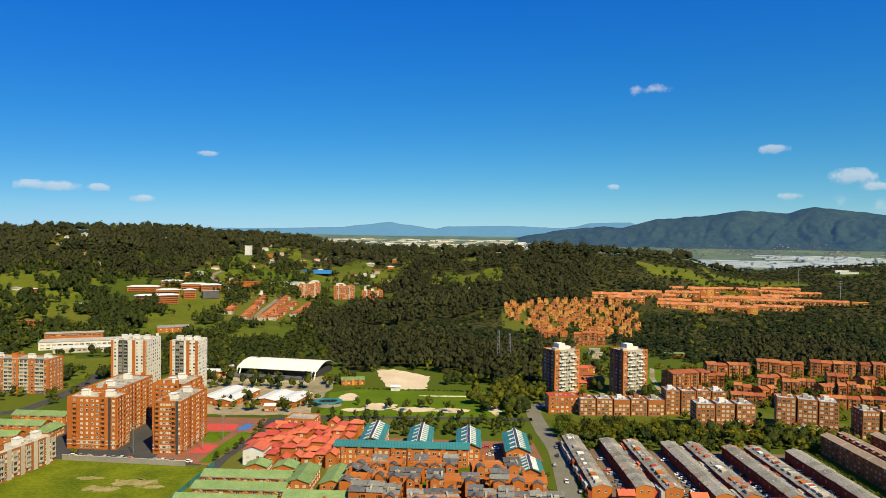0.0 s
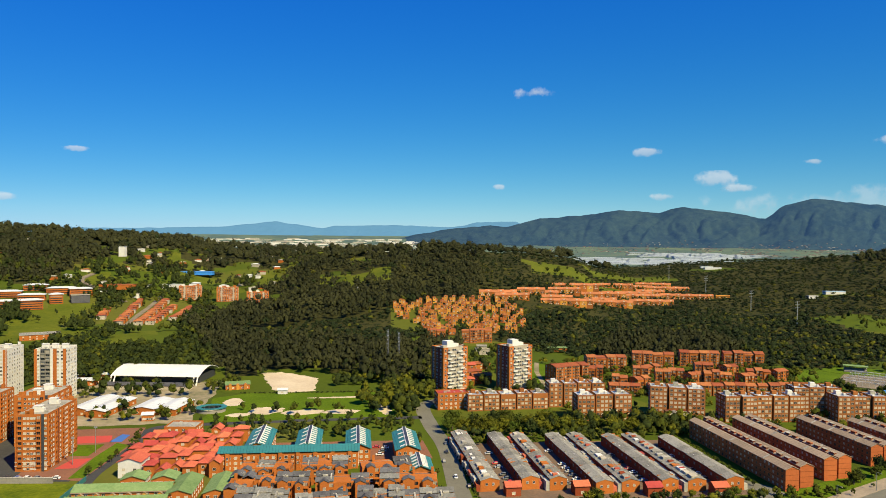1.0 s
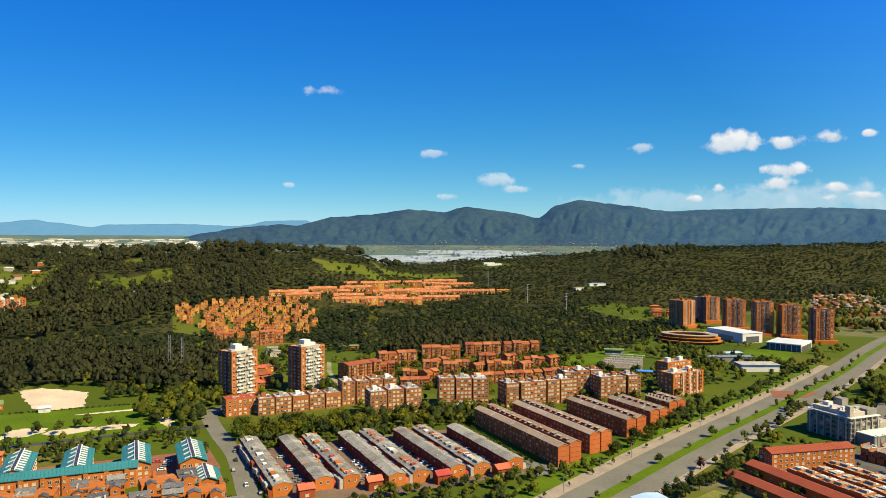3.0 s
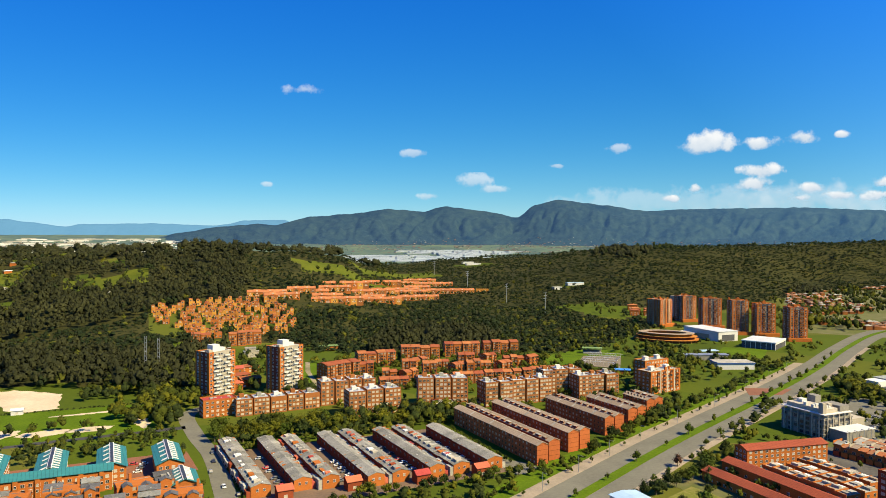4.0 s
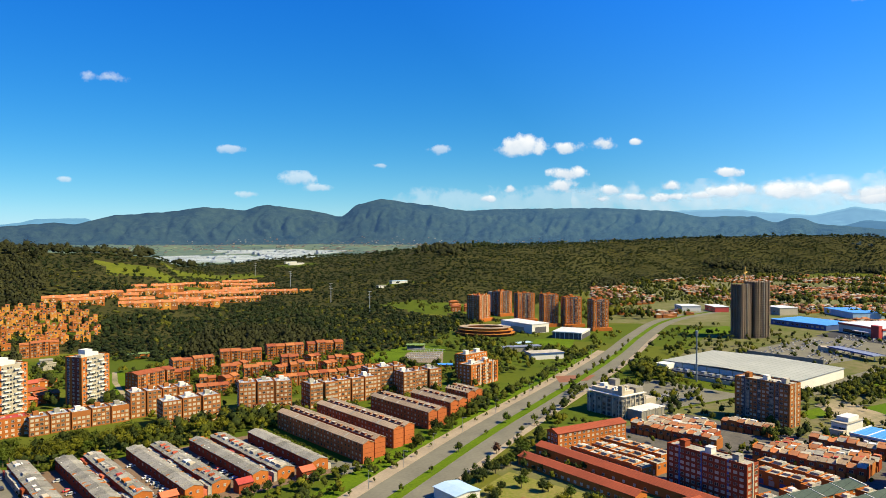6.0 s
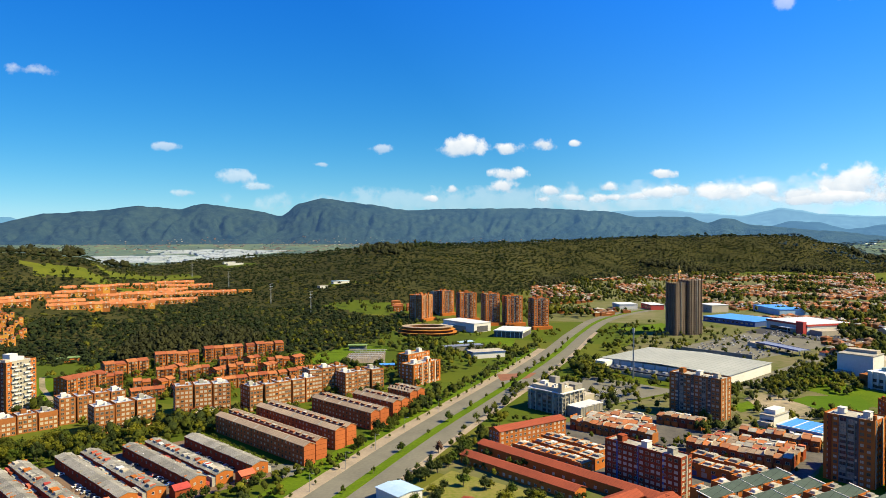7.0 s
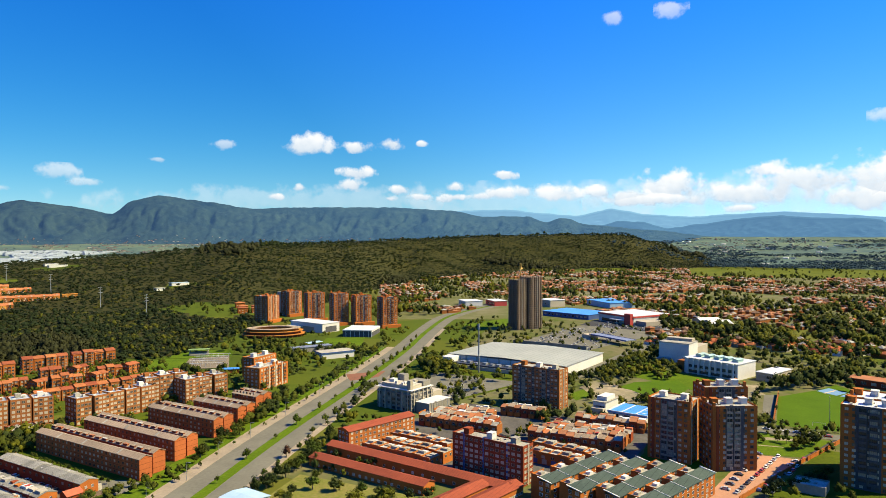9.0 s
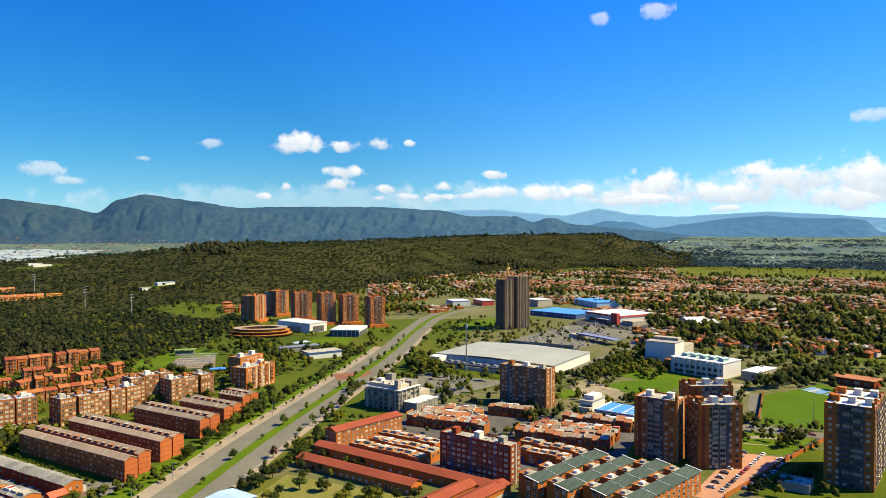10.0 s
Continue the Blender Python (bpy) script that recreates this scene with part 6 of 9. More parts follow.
# Pale panes here stand in for sky reflections on the shaded faces.
block("apartment_tower", 389, 97, -6, 16, 23, 12, 2.65, "tall brick tower with grey glazed balcony bays", BRICK, FLAT_ROOF, cols=(spread(4, 14), spread(7, 21)), strips=(("W", 0, 9.0, BAY_GREY), ("W", -8.5, 1.5, BRICK_RED), ("S", -6.6, 0.9, CREAM), ("S", 1.5, 0.9, CREAM), ("S", 6.8, 0.9, CREAM)), pane=GLASS_PALE, huts=2, win=(1.6, 1.3), frame_mat=BAY_GREY, loggias=(("W", -2.4), ("W", 1.2)), log_mat=CONCRETE, log_w=3.0, turrets=3, group="eastern towers")
for x, y, w, d, fl in ((389, 70, 17, 23, 12), (421, 80, 17, 24, 13)):
    block("apartment_tower", x, y, 35, w, d, fl, 2.68, "tall brick tower with grey glazed balcony bays", BRICK, FLAT_ROOF, cols=(spread(4, 15), spread(6, 21)), strips=(("W", 0, 10.0, BAY_GREY), ("W", -9, 1.5, BRICK_RED), ("S", 0, 5.0, BAY_GREY)), pane=GLASS_PALE, huts=3, win=(1.6, 1.3), frame_mat=BAY_GREY, loggias=(("W", -3), ("W", 1), ("S", -1.6), ("S", 1.6)), log_mat=CONCRETE, log_w=2.8, turrets=4, group="eastern towers")
for x, y in ((395, 7.5), (415.9, 5.3)):
    block("apartment_tower", x, y, -6, 20, 21, 14, 2.75, "tall orange brick tower with a shaded grey bay and white rooftop", BRICK, WHITE_ROOF, cols=([-8, -4, 0, 4, 8], spread(6, 19)), strips=(("W", 1.0, 11.0, BAY_GREY), ("S", -6, 1.4, CREAM), ("S", 2, 1.4, CREAM)), pane=GLASS_PALE, huts=3, win=(1.6, 1.3), frame_mat=BAY_GREY, turrets=4, loggias=(("W", -1.2), ("W", 3.2)), log_mat=BAY_GREY, log_w=3.2,
          balconies=(("S", -1.5), ("S", 6)), bal_mat=CREAM, group="eastern towers")
block("low_shed", 372, 30, -4, 12, 14, 1, 3.4, "small low shed in the shadow of a tower", CONCRETE, FLAT_ROOF, huts=0, category="building")


def stepped_row(x, y, rz, ln, w, h):
    """Four-storey brick row under a sloping grey-green roof with white copings and paved decks between."""
    root = thing("green_roofed_row", x, y, rz, "brick apartment row with a sloping grey-green roof and white copings", "apartment building", "grey-green roofed rows")
    part("wall", Build().box(-ln / 2, -w / 2, 0, ln / 2, w / 2, h), BRICK, root)
    q = Build()
    q.slab([(-ln / 2, -w / 2 - 0.4, h - 0.2), (ln / 2, -w / 2 - 0.4, h - 0.2), (ln / 2, w / 2, h + 1.0), (-ln / 2, w / 2, h + 1.0)], 0.25)
    part("roof", q, GREENGREY_ROOF, root)
    for i in range(5):
        u = -ln / 2 + ln * i / 4
        q = Build()
        e = 0.3 if i in (0, 4) else 0.12
        q.slab([(u - e, -w / 2 - 0.5, h + 0.1), (u + e, -w / 2 - 0.5, h + 0.1), (u + e, w / 2 + 0.3, h + 1.32), (u - e, w / 2 + 0.3, h + 1.32)], 0.3 if i in (0, 4) else 0.2)
        part("coping", q, WHITE, root)
    for i in range(4):
        u = -ln / 2 + ln * (i + 0.5) / 4
        part("deck", Build().box(u - 5, w / 2, 0, u + 4, w / 2 + 5.5, h + 0.2), BRICK, root)
        part("deck_paving", Build().box(u - 4.7, w / 2 + 0.1, h + 0.2, u + 3.7, w / 2 + 5.2, h + 0.45), FLAT_ROOF, root)
        part("deck_parapet", Build().box(u - 5, w / 2 + 5.2, h + 0.2, u + 4, w / 2 + 5.5, h + 1.3).box(u - 5, w / 2 + 0.1, h + 0.2, u - 4.7, w / 2 + 5.2, h + 1.3), BRICK, root)
        part("roof_room", Build().box(u - 1.8 + (i % 2), w / 2 + 2.2, h + 0.45, u + 1.0 + (i % 2), w / 2 + 4.4, h + 1.5), (FLAT_ROOF, WHITE, CREAM, FLAT_ROOF)[i], root)
    windows(root, ln, w, 4, 2.5, 0.8, (spread(12, ln - 2), spread(2, w)), window_mesh(1.7, 1.4, WHITE, GLASS), "SW")


for x, y in ((318, 122), (315, 107), (318, 91.5), (316, 77)):
    stepped_row(x, y, -13.5, 57, 7, 10)


def warehouse():
    root = thing("warehouse", 605, 287, -2, "broad warehouse with a low white seamed roof", "warehouse")
    w, d, h = 84, 118, 8.4
    part("wall", Build().box(-w / 2, -d / 2, 0, w / 2, d / 2, h), WHITE, root)
    part("roof", Build().gable(-w / 2, -d / 2, w / 2, d / 2, h, 1.6, "x", 0.8), PALE_ROOF, root)
    for i in range(10):
        v = -d / 2 + 6 + 11.5 * i
        part("buttress", Build().box(-w / 2 - 0.5, v, 0, -w / 2, v + 0.8, h), CREAM, root)
    part("plant_deck", Build().box(-w / 2 - 16, -30, 0, -w / 2 - 0.6, 44, 4.4), DARK_METAL, root)
    part("loading_wall", Build().box(-w / 2 - 17, -50, 0, -w / 2 - 16.05, 44, 3.2), CREAM, root)
    for i in range(9):
        part("roof_plant", Build().box(-w / 2 - 14 + 1.3 * (i % 3), -26 + 7.6 * i, 4.4, -w / 2 - 10 + 1.5 * (i % 3), -22.5 + 7.6 * i, 5.6 + 0.5 * (i % 2)), METAL, root)
    part("office", Build().box(-w / 2 - 14, 46, 0, -w / 2 - 0.6, 58, 8), WHITE, root)


warehouse()
sheet_wall = thing("boundary_wall", 699, 305, 0, "long grey boundary wall beside a car park", "wall")
part("wall", Build().box(-0.4, -42, 0, 0.4, 42, 4.5), CONCRETE, sheet_wall)


def white_hall(name, x, y, rz, w, d, h, label, roof=WHITE_ROOF, wall=WHITE, band=None, glazed=True):
    root = thing(name, x, y, rz, label, "hall")
    part("wall", Build().box(-w / 2, -d / 2, 0, w / 2, d / 2, h), wall, root)
    b = Build().box(-w / 2 - 0.5, -d / 2 - 0.5, h, w / 2 + 0.5, d / 2 + 0.5, h + 0.5)
    part("roof", b, roof, root)
    if band:
        part("fascia", Build().box(-w / 2 - 0.7, -d / 2 - 0.7, h - 0.6, w / 2 + 0.7, d / 2 + 0.7, h + 0.3), band, root)
    if glazed:
        put_many("window", window_mesh(3.6, 2.2, METAL, GLASS, 2), root, [on_face("W", w, d, u, h * 0.35) for u in spread(max(3, int(d / 7)), d - 3)])
    return root


theatre = white_hall("theatre", 683, 167, -6, 24, 28, 19, "tall windowless pale stone theatre block", FLAT_ROOF, WHITE, glazed=False)
part("fly_tower", Build().box(2, -12, 19.5, 11, 12, 22), CREAM, theatre)
part("side_wing", Build().box(12, -13, 0, 44, 9, 13), CREAM, theatre, "tan stone wing of the theatre")
part("ramp", Build().box(-20, 2, 0, -12, 14, 5).box(-28, 4, 0, -20, 14, 2.6), CONCRETE, theatre)
civic = white_hall("civic_hall", 640, 122, -18, 30, 48, 13, "pale stone civic hall with a stepped roof of lights", WHITE_ROOF, WHITE, glazed=False)
for k in (0, 1):
    part("window_band", Build().box(-15.3, -22, 1.2 + 4.4 * k, -15.02, 22, 3.6 + 4.4 * k), GLASS, civic)
for i in range(5):
    house("roof_light", 632 + 3.0 * i, 106 + 8.0 * i, -18, 9, 5, 2.0, JADE, JADE, "pale jade box rooflight on the civic hall", "rooflights", 0.6, False, 13.6, 0, "rooflight")
hall = [o for o in bpy.data.objects if o.name.startswith("civic_hall")][0]
for i, v in enumerate(spread(9, 46)):
    part("fin", Build().box(-16.8, v - 0.7, 3.5 if i % 2 else 0, -15.32, v + 0.7, 13.4 - 1.1 * (i % 2)), WHITE, hall)
part("side_wing", Build().box(-10, 24.02, 0, 15, 34, 9), BRICK_TAN, hall)
white_hall("annex_hall", 645, 80, -18, 34, 14, 6.5, "low pale annex with white columns", WHITE_ROOF, CREAM)
pool_hall = white_hall("pool_hall", 461, 140, -6, 26, 26, 4.2, "low hall with a bright blue roof and white bands", BLUE_ROOF, WHITE)
for v in (-5, 4.5):
    part("roof_band", Build().box(-12, v, 4.7, 12, v + 0.9, 4.78), WHITE, pool_hall)
for u in (-6, 3):
    part("roof_band", Build().box(u, -12, 4.7, u + 0.8, -5.1, 4.775), WHITE, pool_hall)
part("parapet", Build().box(-13.5, -13.5, 4.7, 13.5, -13.0, 5.5).box(-13.5, 13.0, 4.7, 13.5, 13.5, 5.5).box(-13.5, -13, 4.7, -13.0, 13, 5.5), WHITE, pool_hall)
club = white_hall("club_house", 470, 163, -6, 20, 9, 7, "white stepped club house beside the blue roof", FLAT_ROOF, WHITE)
part("upper_storey", Build().box(-6, -3.5, 7.5, 7, 3.5, 10.2), WHITE, club)
part("terrace", Build().box(-14, -4.4, 0, -10.1, 4.4, 3.6), CREAM, club)
white_hall("school_hall", 654, 10, -18, 18, 32, 5.5, "low dark brick school hall beside a playing field", TERRA_BROWN, BRICK_RED)
sports = white_hall("sports_hall", 667, 605, -6, 28, 58, 11, "white sports hall with a flat roof", WHITE_ROOF, WHITE, glazed=False)
part("glass_front", Build().box(-14.15, -14, 0.6, -14.02, 18, 6.5), GLASS, sports)
part("porch", Build().box(-20, 6, 5.6, -14.2, 29, 6.2).box(-19.6, 28, 0, -19.1, 28.5, 5.6).box(-19.6, 7, 0, -19.1, 7.5, 5.6), WHITE, sports)
part("glass_front", Build().box(-9, -29.15, 0.5, 9, -29.02, 7.5), BAY_GREY, sports)
gym = white_hall("gymnasium", 668, 532, 24, 42, 34, 7.6, "low gymnasium with a white roof and glass sides", WHITE_ROOF, BAY_GREY, WHITE, glazed=False)
part("frame", Build().box(-21.3, -17.3, 5.6, 21.3, -17.02, 7.7).box(-21.3, -17.3, 0, -20.3, -17.02, 5.6).box(20.3, -17.3, 0, 21.3, -17.02, 5.6), WHITE, gym)
for u in spread(6, 32):
    part("mullion", Build().box(-21.3, u - 0.25, 0, -21.02, u + 0.25, 7), WHITE, gym)
store = white_hall("store_red", 965, 296, -28, 66, 66, 11.5, "white superstore with a red roof band", WHITE_ROOF, WHITE, None, glazed=False)
part("fascia", Build().box(-33.8, -33.8, 9.6, 33.8, 33.8, 11.7), RED_PAINT, store, "red painted roof band")
part("entrance_tower", Build().box(-39, -33, 0, -33.9, -22, 15), RED_PAINT, store, "red painted entrance tower")
part("canopy", Build().box(-41, -22, 5.2, -34, 4, 6).box(-40.6, -10, 0, -40, -9.4, 5.2), WHITE, store)
part("glass_front", Build().box(-33.4, -6, 1, -33.02, 26, 5), GLASS, store)
part("low_wing", Build().box(-30, -52, 0, 22, -33.9, 6), CREAM, store)
white_hall("store_blue", 985, 385, -14, 60, 80, 6.5, "blue-fronted superstore with a blue roof", BLUE_ROOF, BLUE_PAINT)
white_hall("blue_roofed_store", 1150, 392, -40, 46, 74, 8.5, "rear hall with a bright blue sheet roof", BLUE_ROOF, PALE_BLUE, glazed=False)
white_hall("store_white", 1040, 596, -40, 30, 34, 8, "white trade hall with a flat roof", WHITE_ROOF, WHITE)
white_hall("store_red_low", 1066, 561, -40, 22, 40, 8, "dark red trade hall with white roof", WHITE_ROOF, RED_PAINT)
white_hall("store_pale", 1097, 474, -30, 30, 34, 11, "pale grey trade hall with a flat roof", WHITE_ROOF, CREAM)
tents = thing("depot", 980, 196, 40, "white twin-gabled depot beside trees", "hall")
for u in (-13, 13):
    hall_wall = Build().box(u - 12.5, -15, 0, u + 12.5, 15, 5)
    hall_wall.gable_wall(u - 12.5, -15, u + 12.5, 15, 5, 3.6, "y")
    part("wall", hall_wall, CREAM, tents)
    part("roof", Build().gable(u - 12.5, -15, u + 12.5, 15, 5, 3.6, "y", 0.4), WHITE, tents)
canopy = thing("filling_station", 766, 259, 60, "filling station under a long flat blue-edged canopy", "filling station")
part("roof", Build().box(-30, -7, 5.4, 30, 7, 6.2), METAL, canopy)
part("fascia", Build().box(-30.3, -7.3, 5.2, 30.3, -7.02, 6.5).box(-30.3, 7.02, 5.2, 30.3, 7.3, 6.5), BLUE_PAINT, canopy, "blue painted canopy edge")
for u in spread(6, 58):
    part("column", Build().tube(u, 0, 0, 5.4, 0.35), WHITE, canopy)
part("shop", Build().box(30.5, -5, 0, 44, 6, 4.4), CREAM, canopy)
white_hall("grandstand", 532, 457, -25, 34, 16, 6, "white sports stand with a blue canopy", FLAT_ROOF, WHITE, BLUE_PAINT)
white_hall("changing_rooms", 545, 500, -25, 42, 10, 5, "low changing rooms with a grey roof", METAL, CONCRETE)
white_hall("blue_shed", 424, 481, -40, 13, 7, 3.4, "low shed with a blue roof", BLUE_ROOF, BRICK)


for k in range(5):
    x, y = 424 + 9.5 * k, 529 + 7.5 * k * 0.6 - 6 + 4 * k
    root = thing("pergola", x + 6, y - 2, -49, "long white pergola over a concrete sports terrace", "pergola", "pergolas on the sports terrace", 0.4)
    part("beam", Build().box(-16, -0.3, 3.0, 16, 0.3, 3.4), WHITE, root)
    for u in spread(7, 32):
        part("post", Build().box(u - 0.15, -0.15, 0, u + 0.15, 0.15, 3.0), WHITE, root)
root = thing("sports_stand", 470, 579, -38, "small sports stand with a pale green roof", "stand")
part("tier", Build().box(-9, -5, 0, 9, -2, 1.2).box(-9, -2, 0, 9, 1, 2.2).box(-9, 1, 0, 9, 4, 3.2), CONCRETE, root)
part("roof", Build().box(-10, -4, 5.2, 10, 5, 5.6), GREEN_ROOF, root)
for u in (-9, 0, 9):
    part("post", Build().box(u - 0.2, 4, 0, u + 0.2, 4.4, 5.2), WHITE, root)


def ring(outer, inner, z0, z1, m=0):
    """A hollow oval drum."""
    b, n = Build(), 40
    o = [(outer[0] * math.cos(2 * math.pi * i / n), outer[1] * math.sin(2 * math.pi * i / n)) for i in range(n)]
    c = [(inner[0] * math.cos(2 * math.pi * i / n), inner[1] * math.sin(2 * math.pi * i / n)) for i in range(n)]
    b.v = [(*p, z) for z in (z0, z1) for q in (o, c) for p in q]
    for i in range(n):
        j = (i + 1) % n
        b.f += [(i, j, 2 * n + j, 2 * n + i), (n + j, n + i, 3 * n + i, 3 * n + j), (2 * n + i, 2 * n + j, 3 * n + j, 3 * n + i), (n + i, n + j, j, i)]
    b.m = [m] * len(b.f)
    return b


def ring_school(x, y):
    root = thing("round_school", x, y, -48, "low round ochre school with stacked galleries round an open court", "school")
    part("court", Build().prism([(22 * math.cos(i * math.pi / 16), 13 * math.sin(i * math.pi / 16)) for i in range(32)], 0, 0.3), BRICK_DARK, root)
    for k, (rx, ry, z) in enumerate(((37, 25, 0), (34, 22.5, 3.4), (31, 20, 6.4))):
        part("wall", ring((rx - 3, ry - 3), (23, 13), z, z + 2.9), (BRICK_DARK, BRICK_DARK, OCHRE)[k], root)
        part("gallery_roof", ring((rx, ry), (22, 12), z + 2.9, z + 3.5), (OCHRE, OCHRE, BEIGE_ROOF)[k], root)
    for i in range(28):
        u = 2 * math.pi * i / 28
        part("column", Build().tube(35.5 * math.cos(u), 23.6 * math.sin(u), 0, 2.9, 0.3), OCHRE, root)


ring_school(604, 612)

# twin concrete towers under construction
for x, y, w, d, h in ((809, 396, 15, 20, 63), (828, 386, 21, 22, 66)):
    root = thing("concrete_tower", x, y, -28, "unfinished brown concrete tower with open floors", "tower", "twin concrete towers")
    part("core", Build().box(-w / 2 + 1.5, -d / 2 + 1.5, 0, w / 2 - 1.5, d / 2 - 1.5, h - 1), CONCRETE_BROWN, root)
    for k, u in enumerate(spread(6, w - 1.2)):
        part("fin", Build().box(u - (1.0 if k % 3 == 1 else 0.35), -d / 2 - 0.05, 0, u + (1.0 if k % 3 == 1 else 0.35), -d / 2 + 1.5, h + (1.2 if k % 2 else 0)), CONCRETE if k == 3 else CONCRETE_BROWN, root)
    for u in spread(4, d - 1.2):
        part("fin", Build().box(-w / 2 - 0.1, u - 0.9, 0, -w / 2 + 1.5, u + 0.9, h), CONCRETE_BROWN, root)
    for k in range(25):
        z = h * k / 24.6
        part("floor_slab", Build().box(-w / 2 + 0.15, -d / 2 + 0.15, z, w / 2 - 0.15, d / 2 - 0.15, z + 0.6), CONCRETE_BROWN, root)
crane = thing("tower_crane", 826, 400, 20, "yellow tower crane over the unfinished towers", "crane")
part("mast", Build().box(-0.8, -0.8, 0, 0.8, 0.8, 82), YELLOW_PAINT, crane)
part("tower_head", Build().box(-1.2, -1.2, 76, 1.2, 1.2, 80), YELLOW_PAINT, crane)
part("jib", Build().box(-10, -0.6, 74, 24, 0.6, 75.4), YELLOW_PAINT, crane)
part("counterweight", Build().box(-11, -1, 72, -8, 1, 74), CONCRETE, crane)

# six brick towers below the wooded ridge
for x, y, rz, w, d, fl in ((696, 718, 10, 26, 22, 13), (768, 742, -10, 22, 20, 13), (742, 674, -30, 24, 20, 14), (727, 617, -30, 20, 20, 15), (745, 594, -30, 22, 18, 14), (742, 549, -30, 20, 20, 14)):
    root = block("brick_tower", x, y, rz, w, d, fl, 2.72, "tall orange brick tower with pale balcony strips below the wooded ridge", BRICK, TERRA, cols=(spread(6, w - 2), spread(5, d - 2)), strips=[("S", 0, w * 0.5, BAY_GREY), ("W", 0, d * 0.4, BAY_GREY), ("S", -w * 0.3, 1.2, BRICK), ("S", w * 0.3, 1.2, BRICK)] if x != 696 else [("S", -w * .2, 2.4, CREAM), ("S", w * .2, 2.4, CREAM), ("W", 0, 2.0, CREAM)],
                 huts=1, tanks=BRICK, turrets=4, loggias=[("S", -w * 0.14), ("S", w * 0.14), ("W", 0)], log_mat=BRICK_TAN, pane=GLASS, win=(1.9, 1.4), group="brick towers by the ridge")
    part("podium", Build().box(-w / 2 - 3, -d / 2 - 5, 0, w / 2 + 3, -d / 2, 4), BRICK, root)
block("pale_apartment_block", 792, 772, -10, 30, 14, 10, 3.2, "pale concrete apartment frame behind brick towers", CREAM, FLAT_ROOF, cols=(spread(7, 28), spread(3, 12)), pane=GLASS, huts=0)


# ---- suburb of tiled houses ----
def suburb():
    rng = random.Random(8)
    spots = []
    for row in range(-60, 260):
        for col in range(0, 330):
            u, v = 560 + col * 8.6 + rng.uniform(-1, 1), -900 + row * 12.0 + (5 if row % 2 else 0) + rng.uniform(-1.2, 1.2)
            turn = radians(-22 + 14 * noise.noise((u * 0.002, v * 0.002, 1.5)))
            x, y = u * math.cos(turn) - v * math.sin(turn), u * math.sin(turn) + v * math.cos(turn)
            r, a = math.hypot(x, y), math.degrees(math.atan2(x, y))
            if not 53 < a < 95:
                continue
            lo = 800 if a > 74 else 1010 if a > 64 else 1100 if a < 58 else 1060
            hi = along(FOOT, a) * 0.985 if a < 77 else 2150
            if not lo < r < hi or a > 74 and 1000 < r < 1050 and a < 80:
                continue
            if 880 < x < 1040 and 240 < y < 560 or 560 < x < 760 and y < 200 or 990 < x < 1130 and 435 < y < 640 or 1100 < x < 1200 and 340 < y < 440 or 930 < x < 1030 and 150 < y < 250:
                continue
            if noise.noise((x * 0.007, y * 0.007, 9)) < -0.02 or rng.random() < 0.22 or noise.noise((x * 0.02, y * 0.02, 3)) < -0.35:
                continue
            if a > 66 and rng.random() < 0.012 * (a - 66):
                continue
            spots.append((x, y))
    spots.sort(key=lambda p: p[0] ** 2 + p[1] ** 2)
    walls, roofs, pale, brown = Build(), Build(), Build(), Build()
    for i, (x, y) in enumerate(spots):
        w, d, h, rz = rng.choice((6, 7, 7.5, 8, 8.4, 8.6, 13)), rng.uniform(6, 8.5), rng.choice((3.2, 4.6, 5.4)), -22 + 14 * noise.noise((x * 0.002, y * 0.002, 1.5)) + rng.choice((0, 0, 0, 90))
        if i < 40:
            house("suburban_house", x, y, rz, w, d, h, TERRA, rng.choice((BRICK, CREAM, BRICK_TAN, WHITE)), "suburban house with a terracotta tiled roof among trees", "suburban houses", 2.4, True, wins=0)
            continue
        one = Build()
        one.box(-w / 2, -d / 2, 0, w / 2, d / 2, h)
        top = Build()
        top.hip(-w / 2, -d / 2, w / 2, d / 2, h, rng.choice((1.3, 1.9, 2.4)), 0.3)
        c, s = math.cos(radians(rz)), math.sin(radians(rz))
        z = land(x, y)
        for src, dst in ((one, walls), (top, rng.choice((roofs, roofs, roofs, brown, brown, brown, pale, pale)))):
            n = len(dst.v)
            dst.v += [(x + p * c - q * s, y + p * s + q * c, z + e) for p, q, e in src.v]
            dst.f += [tuple(n + k for k in f) for f in src.f]
            dst.m += src.m
    setting("suburb_walls", walls, BRICK_TAN, "walls of many suburban houses far off", "houses", "stuff")
    setting("suburb_roofs", roofs, TERRA_BROWN, "terracotta roofs of many suburban houses far off", "houses", "stuff")
    setting("suburb_brown_roofs", brown, BROWN_TILE, "weathered brown roofs of suburban houses far off", "houses", "stuff")
    setting("suburb_pale_roofs", pale, FLAT_ROOF, "pale roofs of suburban houses far off", "houses", "stuff")


suburb()


# ---- on the slopes ----
KEPT_CLEAR = []  # x, y, half width, half depth where no wood grows


